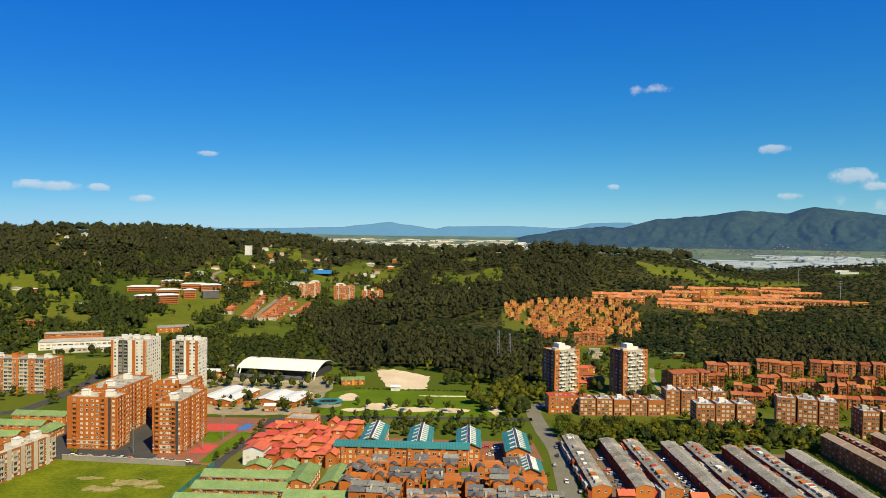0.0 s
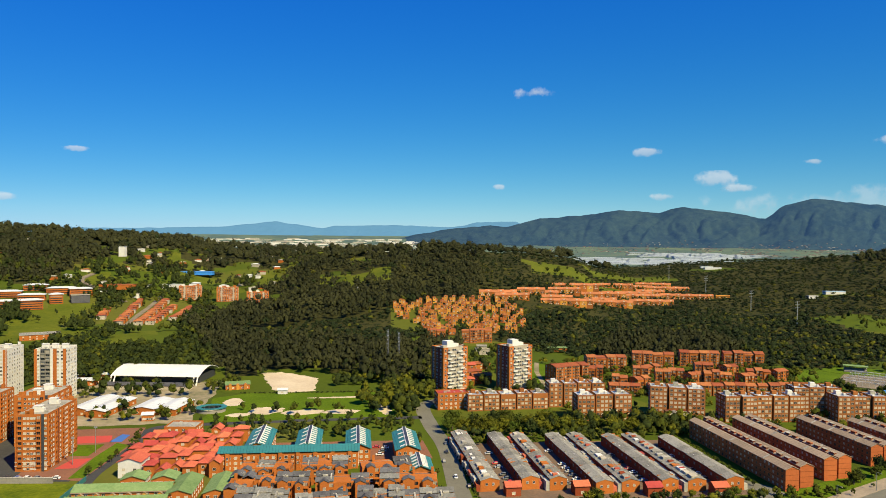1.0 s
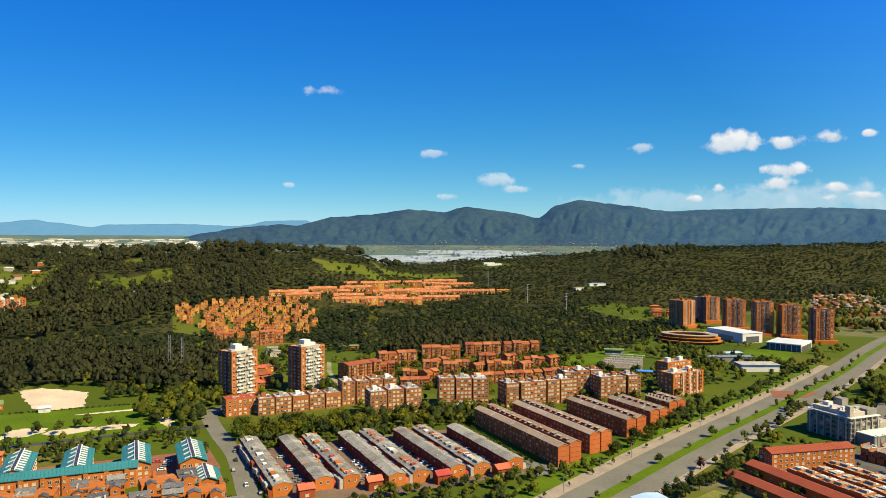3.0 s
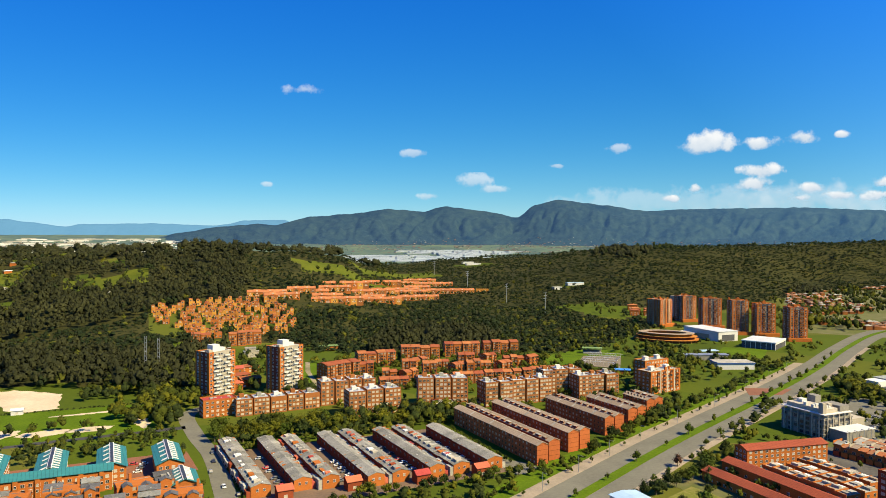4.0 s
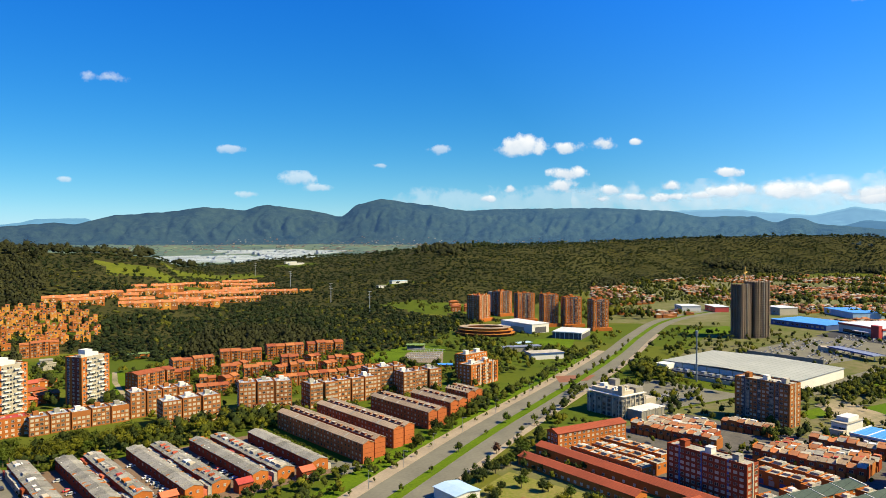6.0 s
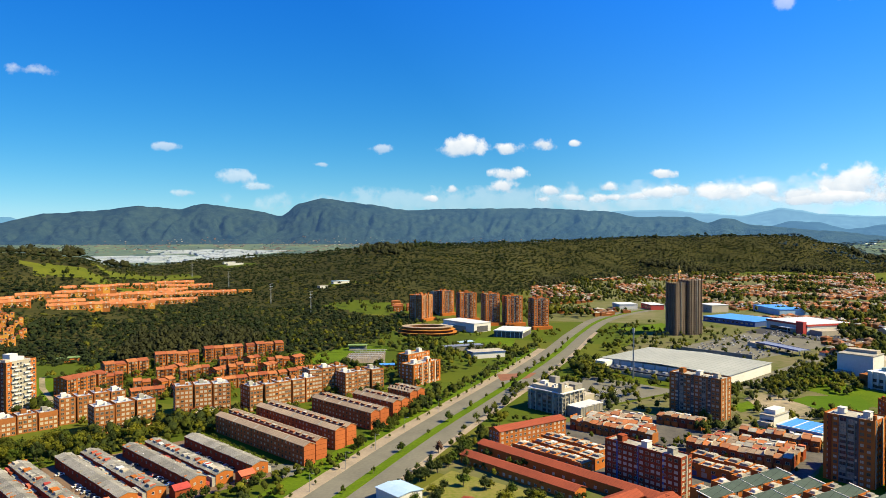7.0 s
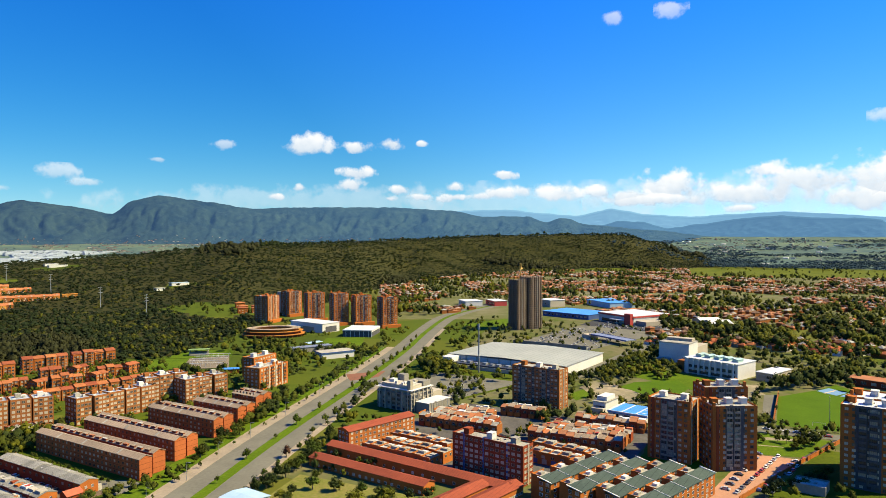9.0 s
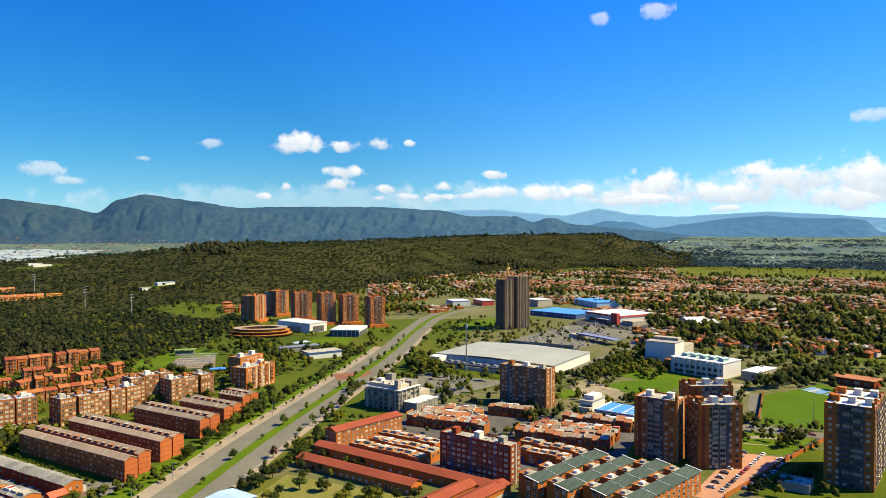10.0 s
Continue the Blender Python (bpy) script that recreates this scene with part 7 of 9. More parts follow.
def villas():
    """Stepped ochre houses with little terracotta caps on the slope."""
    rng = random.Random(21)
    for j in range(15):
        for i in range(13):
            x, y = 92 + i * 12.6 + (6 if j % 2 else 0) + rng.uniform(-2.5, 2.5), 826 + j * 13.6 + rng.uniform(-2, 2)
            if y < 862 and (x < 135 - (y - 815) or x > 236) or x > 250 - max(0, 880 - y) * 0.4 or y > 1012 or rng.random() < 0.24 or x < 88 or y < 900 and x < 105:
                continue
            root = thing("stepped_villa", x, y, -9 + rng.uniform(-8, 8), "stepped ochre villa with small terracotta roofs on the slope", "house", "stepped ochre villas", land(x, y))
            KEPT_CLEAR.append((x, y - 3, 7, 8))
            w, h, t = rng.uniform(6.6, 8.6), rng.uniform(4.6, 6.6), rng.choice((-1, 1))
            wall = OCHRE if rng.random() < 0.72 else BRICK
            part("wall", Build().box(-w / 2, -4, -4, w / 2, 4, h), wall, root)
            part("roof", Build().hip(-w / 2, -4, w / 2, 4, h, 0.9, 0.15), TERRA, root)
            u, up = t * (w / 2 - 2.2), h + rng.uniform(2.4, 3.8)
            part("stair_tower", Build().box(u - 2.2, -4.4, -4, u + 2.2, -0.4, up), wall if rng.random() < 0.7 else OCHRE, root)
            part("tower_roof", Build().hip(u - 2.2, -4.4, u + 2.2, -0.4, up, 0.8, 0.25), TERRA, root)
            put_many("window", window_mesh(1.7, 1.7, WHITE, GLASS), root, [pose(-t * w * 0.25, -4, 0.9), pose(u, -4.4, h + 0.5), pose(u, -4.4, 0.9)])


villas()


def villa_row(x, y, w):
    a = math.degrees(math.atan2(x, y))
    z = land(x, y)
    root = thing("terracotta_row", x, y, -a * 0.75, "hillside terrace of ochre houses with stepped terracotta roofs", "terraced houses", "terracotta hillside terraces", z)
    n = max(2, round(w / 9))
    for i in range(n):
        u = w * ((i + 0.5) / n - 0.5)
        k = w / n
        s = 0.5 * (i % 2)
        turn = radians(-a * 0.75)
        KEPT_CLEAR.append((x + u * math.cos(turn), y + u * math.sin(turn) - 9, 8, 18))
        part("wall", Build().box(u - k / 2, -5, -5, u + k / 2, 5, 5.6 + s), (OCHRE, BRICK_TAN, BRICK)[i % 3], root)
        part("roof", Build().gable(u - k / 2, -5, u + k / 2, 5, 5.6 + s, 3.0, "x", 0.3), SALMON_ROOF, root)
        if i % 2:
            part("dormer", Build().box(u - 1.3, -4.4, 5.4 + s, u + 1.3, -1.5, 7.6 + s), CREAM if i % 2 else OCHRE, root)
    us = spread(n, w)
    put_many("window", window_mesh(1.8, 1.5, WHITE, GLASS_PALE), root, [pose(u, -5, 2.9) for u in us] + [pose(u + s, -5, 0.4) for u in us for s in (-1.4, 1.4)])


for row in ((402, 1137, 76), (528, 1282, 71), (631, 1332, 67), (333, 1055, 24), (415, 1115, 54), (520, 1202, 86), (626, 1259, 76), (334, 1025, 45), (425, 1092, 56), (536, 1170, 59), (606, 1150, 88), (340, 998, 75), (436, 1066, 66), (517, 1097, 70),
            (247, 1040, 56), (304, 1060, 42), (262, 1014, 50), (580, 1300, 60), (575, 1225, 50), (470, 1165, 60), (365, 1085, 50)):
    villa_row(*row)
house("gate_lodge", 668, 1140, -25, 22, 9, 4, OCHRE, OCHRE, "low ochre lodge at the end of the terraces", "", 0.8, False, land(668, 1140), 2)

# school on the western slope
for x, y, rz, w, d, h in ((-417, 1042, 26, 58, 15, 12.5), (-462, 1106, 14, 46, 15, 8), (-437, 1155, 12, 32, 14, 8), (-399, 1150, 10, 40, 12, 8.5), (-370, 1142, 22, 30, 15, 12), (-386, 1090, 22, 17, 13, 13), (-421, 1098, 14, 34, 14, 8), (-489, 988, 14, 34, 12, 5)):
    root = white_hall("school_wing", x, y, rz, w, d, h, "orange brick school wing with a white roof on the slope", WHITE_ROOF, BRICK)
    root.location.z = land(x, y) - 0.5
    part("pitched_roof", Build().hip(-w / 2, -d / 2, w / 2, d / 2, h + 0.6, 2.0, 1.2), WHITE_ROOF, root)
    tagged(root, group="school on the slope")
    for k in range(int(h // 3)):
        part("window_band", Build().box(-w / 2 + 1, -d / 2 - 0.06, 1.1 + 3 * k, w / 2 - 1, -d / 2 - 0.005, 2.4 + 3 * k), GLASS, root)
        part("sun_shelf", Build().box(-w / 2 + 0.5, -d / 2 - 0.7, 2.45 + 3 * k, w / 2 - 0.5, -d / 2, 2.7 + 3 * k), BRICK_TAN, root)
root = white_hall("glass_school_wing", -358, 1102, 26, 24, 12, 11, "dark glazed school wing with a flat roof on the slope", FLAT_ROOF, BAY_GREY)
root.location.z = land(-374, 1094)
root = white_hall("long_school", -372, 735, 20, 74, 22, 8, "long white and brick school with blue-grey roofs", FLAT_ROOF, WHITE)
put_many("window", window_mesh(3.6, 1.4, WHITE, GLASS, 2), root, [pose(u, -11, 1.0 + 3.4 * k) for k in range(2) for u in spread(14, 72)])
for x, y, w, d, h, roof, wall, lab in ((-392, 762, 56, 13, 11.5, FLAT_ROOF, BRICK, "taller brick rear wing of the long school"), (-350, 711, 66, 9, 4.4, WHITE_ROOF, CREAM, "low pale front wing of the long school")):
    root = white_hall("school_wing", x, y, 20, w, d, h, lab, roof, wall)
    put_many("window", window_mesh(3.4, 1.3, WHITE, GLASS, 2), root, [pose(u, -d / 2, h - 2.6) for u in spread(int(w / 5), w - 2)])
low_row(-322, 862, 20, 40, 16, 6, GREY_ROOF, "brick workshop with a grey corrugated roof", "", BRICK, "x", 2.0, 6)
for x, y, fl in ((-222, 1197, 8), (-166, 1208, 8), (-113, 1156, 6)):
    block("hill_apartment_block", x, y, 6, 34, 15, fl, 2.8, "orange brick apartment block with glazed balconies on the slope", BRICK, TERRA, cols=(spread(9, 32), spread(3, 13)), pane=GLASS, huts=3, strips=(("S", -9, 2.0, CREAM), ("S", 9, 2.0, CREAM)), z=land(x, y), group="apartment blocks on the slope", win=(2.0, 1.5))
def hill_lane(name, pts, width, label):
    line_pts = bend(pts, 12)
    b, a, c = Build(), offset(line_pts, width / 2), offset(line_pts, -width / 2)
    for i in range(len(line_pts) - 1):
        b.face([(p[0], p[1], land(p[0], p[1]) + 1.2) for p in (c[i], c[i + 1], a[i + 1], a[i])])
        for q0, q1 in ((c[i], c[i + 1]), (a[i + 1], a[i])):
            b.face([(q0[0], q0[1], land(*q0) - 3), (q1[0], q1[1], land(*q1) - 3), (q1[0], q1[1], land(*q1) + 1.2), (q0[0], q0[1], land(*q0) + 1.2)])
    setting(name, b, PAVING, label, "road")


hill_lane("lane_houses", [(-258, 960), (-263, 1040), (-265, 1120), (-267, 1200)], 6, "pale paved lane between rows of hill houses")
hill_lane("lane_houses_east", [(-218, 1015), (-212, 1090), (-205, 1165)], 5, "pale paved lane between rows of hill houses")
hill_lane("lane_school", [(-300, 1120), (-345, 1180), (-400, 1240), (-400, 1300)], 7, "pale paved lane up the western slope")
rng = random.Random(17)
for x0, y0, x1, y1, n in ((-268, 960, -284, 1140, 12), (-246, 968, -252, 1160, 13), (-233, 975, -232, 1120, 9), (-212, 1014, -206, 1120, 7), (-300, 1000, -310, 1060, 5)):
    for i in range(n):
        u = (i + 0.5) / n
        x, y = x0 + (x1 - x0) * u + rng.uniform(-1, 1), y0 + (y1 - y0) * u
        house("hill_house", x, y, 5, 11, 9, 5.6, TERRA, BRICK if i % 3 else CREAM, "small brick house with a terracotta roof along a lane", "houses along the lane", 2.0, True, land(x, y), 2)
for x, y, w, d, h, roof, wall, lab in ((-255, 1420, 68, 16, 6, BLUE_ROOF, BRIGHT_BLUE, "long low hall under a bright blue roof"), (-262, 1262, 34, 12, 8, WHITE_ROOF, WHITE, "plain white shed on the slope"), (-334, 1202, 52, 18, 8, TERRA, BRICK, "long orange hall with a grey end"),
                                       (-397, 1461, 11, 12, 20, FLAT_ROOF, WHITE, "narrow white tower house among trees"), (45, 1150, 8, 8, 5, RED_ROOF, WHITE, "white cottage with a red roof"), (845, 1094, 34, 10, 5, PALE_BLUE, WHITE, "low building with a pale metal roof in the woods"),
                                       (790, 1075, 16, 10, 5, FLAT_ROOF, WHITE, "shed with a pale roof in the woods"), (910, 1600, 40, 10, 5, WHITE_ROOF, WHITE, "white farm sheds in a clearing"), (925, 1655, 30, 10, 5, WHITE_ROOF, WHITE, "white farm sheds in a clearing"), (38, 642, 13, 9, 4.5, RED_ROOF, WHITE, "cottage with a red roof at the wood's edge"),
                                                                              (-500, 880, 40, 12, 5, TERRA, BRICK, "low brick shed by a meadow"), (235, 720, 20, 8, 3.5, GREEN_ROOF, BRICK, "low shed at the wood's edge")):
    root = white_hall("building", x, y, -8, w, d, h, lab, roof, wall)
    root.location.z = land(x, y)
for x, y, w in ((117, 786, 20), (153, 778, 18), (170, 780, 18)):
    modular_block("apartment_house", x, y, -9, w, 11, 5, 2.8, 2, "five-storey brick apartment house before the ochre villas", "brick houses before the villas", BRICK, TERRA, True, (1.4, 1.3), log_mat=BRICK_TAN, z=land(x, y))
for x, y in ((768, 850), (752, 826), (775, 822), (738, 812), (760, 806)):
    house("hill_house", x, y, -35, 14, 10, 8, TERRA, BRICK, "brick house with a terracotta roof on a cleared slope", "houses on the cleared slope", 1.8, True, land(x, y), 3)
for k, (x, y) in enumerate(((78, 714), (98, 726), (130, 716), (153, 710))):
    root = thing("cubic_house", x, y, -8, "pale cubic two-storey house with flat roofs at the wood's edge", "house", "pale cubic houses", land(x, y))
    part("wall", Build().box(-7, -5, -1, 7, 5, 5.6), CREAM, root)
    part("upper_storey", Build().box(-5.5, -4, 5.9, 3.5 + k % 2, 5, 8.6), CREAM, root)
    part("roof", Build().box(-7.4, -5.4, 5.6, 7.4, 5.4, 5.9), FLAT_ROOF, root)
    part("roof", Build().box(-5.9, -4.4, 8.6, 4.9, 5.4, 8.9), FLAT_ROOF, root)
    put_many("window", window_mesh(2.2, 1.8, WHITE, GLASS), root, [pose(u, -5, 0.9) for u in (-4.5, 0, 4.5)] + [pose(u, -4, 6.3) for u in (-3, 1)])
for k, (x, y, w) in enumerate(((105, 566, 20), (122, 572, 16), (116, 596, 22), (118, 622, 18), (134, 632, 16), (100, 606, 14))):
    house("low_brick_house", x, y, -4 + 9 * (k % 3), w, 10, 5.4 + (k % 2), RED_ROOF if k % 3 == 0 else TERRA, BRICK, "low brick house between the white-balconied towers", "low brick houses between the towers", 1.6, k % 2 == 0, 0.0, 3)
house("thatched_hut", -252, 1589, 0, 20, 20, 4, BEIGE_ROOF, BRICK, "straw-roofed pavilion among dark trees", "", 9, True, land(-252, 1589), 0)

rng = random.Random(52)
placed = 0
while placed < 52:
    a, r = (rng.uniform(-31, -14), rng.uniform(1180, 1640)) if placed % 3 == 0 else (rng.uniform(-15, -3.5), rng.uniform(1270, 1720))
    x, y = r * math.sin(radians(a)), r * math.cos(radians(a))
    placed += 1
    KEPT_CLEAR.append((x, y - 12, 11, 24))
    house("hill_cottage", x, y, rng.uniform(-20, 20), rng.uniform(9, 16), 9, rng.choice((3.6, 5.6)), rng.choice((TERRA, FLAT_ROOF, WHITE_ROOF)), rng.choice((WHITE, CREAM, BRICK)), "small pale house among trees on the western hill", "cottages on the western hill", 1.6, True, land(x, y), 0)

# white tent hall and school sheds
tent = thing("tent_hall", -133, 615, -12, "wide white membrane hall with an arched roof and splayed legs", "hall")
W, D, N = 72, 44, 12
arc = [(-D / 2 + D * i / N, 5.2 + 6.2 * math.sin(math.pi * (0.06 + 0.9 * i / N))) for i in range(N + 1)]
bays = 8
for k in range(bays):
    shell = Build()
    xa, xb = -W / 2 + W * k / bays + 0.04, -W / 2 + W * (k + 1) / bays - 0.04
    shell.v = [(x, y, z + t) for t in (0.35, 0) for y, z in arc for x in (xa, xb)]
    low = 2 * len(arc)
    for i in range(N):
        p = 2 * i
        shell.f += [(p, p + 1, p + 3, p + 2), (low + p + 2, low + p + 3, low + p + 1, low + p), (p + 2, low + p + 2, low + p, p), (p + 1, low + p + 1, low + p + 3, p + 3)]
    shell.f += [(0, low, low + 1, 1), (2 * N + 1, low + 2 * N + 1, low + 2 * N, 2 * N)]
    shell.m = [0] * len(shell.f)
    part("roof_panel", shell, WHITE, tent)
# Dark box fills the open hall; its colour stands for the shaded interior.
part("wall", Build().box(-W / 2 + 3, -D / 2 + 9, 0, W / 2 - 3, D / 2 - 1, 5.6), DARK_METAL, tent)
for u in (-W / 2 + 1, -W / 2 + 4, W / 2 - 4, W / 2 - 1):
    leg = Build()
    leg.slab([(u - 0.5, -D / 2 - 3.4, 0), (u + 0.5, -D / 2 - 3.4, 0), (u + 0.5, -D / 2, 6.0), (u - 0.5, -D / 2, 6.0)], 0.7)
    part("leg", leg, WHITE, tent)
low_row(-138, 578, -10, 66, 9, 3.6, SLATE_ROOF, "low shed with a dark grey roof before the arched hall", "", CREAM, "x", 1.4, 8)
for x, y, rz, w, d, roof in ((-158.5, 517, 76, 40, 13, WHITE_ROOF), (-145.5, 510, 76, 40, 13, WHITE_ROOF), (-118.5, 509, 76, 30, 15, WHITE_ROOF), (-104, 505, 76, 29, 14, WHITE_ROOF), (-115, 480, 0, 7, 5, WHITE_ROOF), (-71, 573, 8, 18, 12, GREEN_ROOF), (-195, 600, 0, 26, 12, WHITE_ROOF), (-190, 625, 0, 26, 12, WHITE_ROOF)):
    low_row(x, y, rz, w, d, 4.2, roof, "low brick school shed with a white roof" if roof is WHITE_ROOF else "low brick shed with a grey roof", "low school sheds", BRICK, "x", 1.2, 5)
pav = thing("ring_stand", -79, 499, 8, "small oval riding ring under a narrow teal roof", "stand")
part("wall", ring((9.4, 7.6), (9.0, 7.2), 0, 2.2), CONCRETE, pav)
part("roof", ring((10.2, 8.4), (6.6, 5.0), 2.8, 3.2), TEAL_ROOF, pav)
part("sand_floor", Build().prism([(6 * math.cos(i * math.pi / 12), 4.6 * math.sin(i * math.pi / 12)) for i in range(24)], 0, 0.24), SAND, pav)
for i in range(14):
    part("post", Build().tube(7.4 * math.cos(i * math.pi / 7), 5.8 * math.sin(i * math.pi / 7), 0, 2.8, 0.16), METAL, pav)
house("keeper_hut", -35, 549, -4, 7, 5, 3.2, WHITE_ROOF, WHITE, "small white hut at the edge of the sand lot", "", 1.0, False, wins=1)


# ---- far plain: greenhouses, works and towns ----
def far_town():
    rng = random.Random(33)
    white, glassy, red, bright = Build(), Build(), Build(), Build()

    def shed(dst, a, r, w, d, h):
        x, y = r * math.sin(radians(a)), r * math.cos(radians(a))
        z = land(x, y)
        dst.prism([(x - w / 2, y - d / 2), (x + w / 2, y - d / 2), (x + w / 2, y + d / 2), (x - w / 2, y + d / 2)], z - 6, z + h)

    for _ in range(150):
        a = rng.uniform(20, 30.5)
        shed(glassy, a, rng.uniform(3150, 3500) + (150 if a > 27 else 0), rng.uniform(60, 150), rng.uniform(20, 40), rng.uniform(3, 4.5))
    for _ in range(70):
        a = rng.uniform(24, 33)
        shed(glassy, a, rng.uniform(3600, 3800), rng.uniform(50, 120), rng.uniform(20, 30), rng.uniform(3, 4.5))
    for _ in range(460):
        a = rng.choice((rng.uniform(-13, 12), rng.uniform(-13, 12), rng.uniform(74, 95), rng.uniform(-9, 8), rng.uniform(-6, 6)))
        shed(bright if rng.random() < 0.5 else white, a, rng.uniform(3000 if a > 70 else 3300, 4500), rng.uniform(20, 90) * (0.6 if a > 70 else 1.0), rng.uniform(10, 22), rng.uniform(3, 6))
    for _ in range(4200):
        a = rng.choice((rng.uniform(28, 60), rng.uniform(16, 60), rng.uniform(76, 95), rng.uniform(-14, 8)))
        r = rng.uniform(3650, 4250) + (250 if a > 75 else 0)
        if noise.noise((a * 0.5, r * 0.004, 6)) > -0.15:
            shed(rng.choice((red, red, red, red, red, red, red, white)), a, r, rng.choice((5, 7, 9, 12, 18)), rng.uniform(5, 9), rng.uniform(1.0, 2.0))
    feet = bpy.data.objects["mountain_front"].data.vertices
    rows = 36
    for _ in range(300):
        a = rng.gauss(rng.choice((26, 36, 44, 52)), 4.0)
        j = int((a - 5) / 75 * (len(feet) // rows - 1))
        if 0 <= j < len(feet) // rows:
            p = feet[j * rows + rng.choice((27, 28, 29, 30, 30, 31, 31, 32, 32))].co
            w = rng.choice((4, 5, 6, 9))
            x, y = p.x + rng.uniform(-7, 7), p.y + rng.uniform(-4, 4)
            rng.choice((white, red, red, red, red)).prism([(x - w / 2, y - 4), (x + w / 2, y - 4), (x + w / 2, y + 4), (x - w / 2, y + 4)], p.z - 3, p.z + rng.uniform(0.5, 1.4))
    setting("greenhouse_field", glassy, GREENHOUSE, "broad field of pale plastic greenhouses far off", "greenhouses", "stuff")
    setting("far_works", white, FLAT_ROOF, "white works and warehouses on the far plain", "warehouses", "stuff")
    setting("far_white_works", bright, WHITE, "bright white sheds on the far plain", "warehouses", "stuff")
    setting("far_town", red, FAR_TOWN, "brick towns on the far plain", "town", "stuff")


GREENHOUSE = mat("greenhouse_plastic", (0.27, 0.30, 0.32), (0.19, 0.22, 0.245), 0.5, 0.01, 0.05)
far_town()


# ---- woods ----
WOOD_AT = (-45, -30, -20, -13, -11, -9, -7.5, -4, 0, 4, 6.5, 8.5, 11, 14, 17, 22, 27, 33, 37, 40, 43, 46, 50, 54, 58, 63, 70, 76, 79)
WOOD_FROM = (1170, 1170, 1240, 1300, 1000, 700, 610, 640, 625, 580, 570, 640, 800, 800, 740, 720, 730, 740, 740, 800, 930, 1120, 1300, 1650, 1850, 2150, 2450, 2550, 2700)
MEADOWS = ((-328, 888, 50, 46), (-372, 985, 44, 62), (-362, 1060, 30, 40), (-612, 1075, 84, 72), (-560, 985, 40, 36), (-380, 1270, 34, 42), (-226, 850, 22, 64), (67, 1245, 30, 66), (-338, 632, 66, 48), (-255, 1385, 50, 26), (480, 1290, 112, 52), (640, 1470, 92, 52))
OPEN_SLOPE = MEADOWS[:2] + MEADOWS[3:5] + MEADOWS[6:7] + ((-338, 632, 66, 48), (-478, 905, 52, 40), (-497, 1000, 26, 26), (-330, 905, 45, 30))
CLEARINGS = OPEN_SLOPE + (  # x, y, half width, half depth of what stands open in the woods
    (150, 925, 70, 70), (-460, 1100, 110, 90), (-620, 1080, 75, 80), (-345, 990, 62, 75), (-170, 1180, 100, 40),
    (-255, 1060, 60, 110), (67, 1230, 36, 55), (480, 1290, 120, 60), (640, 1470, 100, 60), (910, 1600, 45, 60), (715, 860, 45, 70), (760, 840, 40, 40), (-270, 1300, 60, 110), (-380, 1300, 60, 110), (140, 785, 45, 28), (38, 634, 9, 13), (215, 690, 22, 14), (840, 1095, 45, 14), (-255, 1385, 50, 42), (-397, 1440, 24, 26))


def wood_from(a):
    if a < WOOD_AT[0] or a > WOOD_AT[-1]:
        return 9999
    i = max(k for k in range(len(WOOD_AT) - 1) if WOOD_AT[k] <= a)
    return WOOD_FROM[i] + (WOOD_FROM[i + 1] - WOOD_FROM[i]) * (a - WOOD_AT[i]) / (WOOD_AT[i + 1] - WOOD_AT[i])


ICO_V = [(0, 0, -1), (.72, -.53, -.45), (-.28, -.85, -.45), (-.89, 0, -.45), (-.28, .85, -.45), (.72, .53, -.45), (.28, -.85, .45), (-.72, -.53, .45), (-.72, .53, .45), (.28, .85, .45), (.89, 0, .45), (0, 0, 1)]
ICO_F = [(0, 1, 2), (1, 0, 5), (0, 2, 3), (0, 3, 4), (0, 4, 5), (1, 5, 10), (2, 1, 6), (3, 2, 7), (4, 3, 8), (5, 4, 9), (1, 10, 6), (2, 6, 7), (3, 7, 8), (4, 8, 9), (5, 9, 10), (6, 10, 11), (7, 6, 11), (8, 7, 11), (9, 8, 11), (10, 9, 11)]


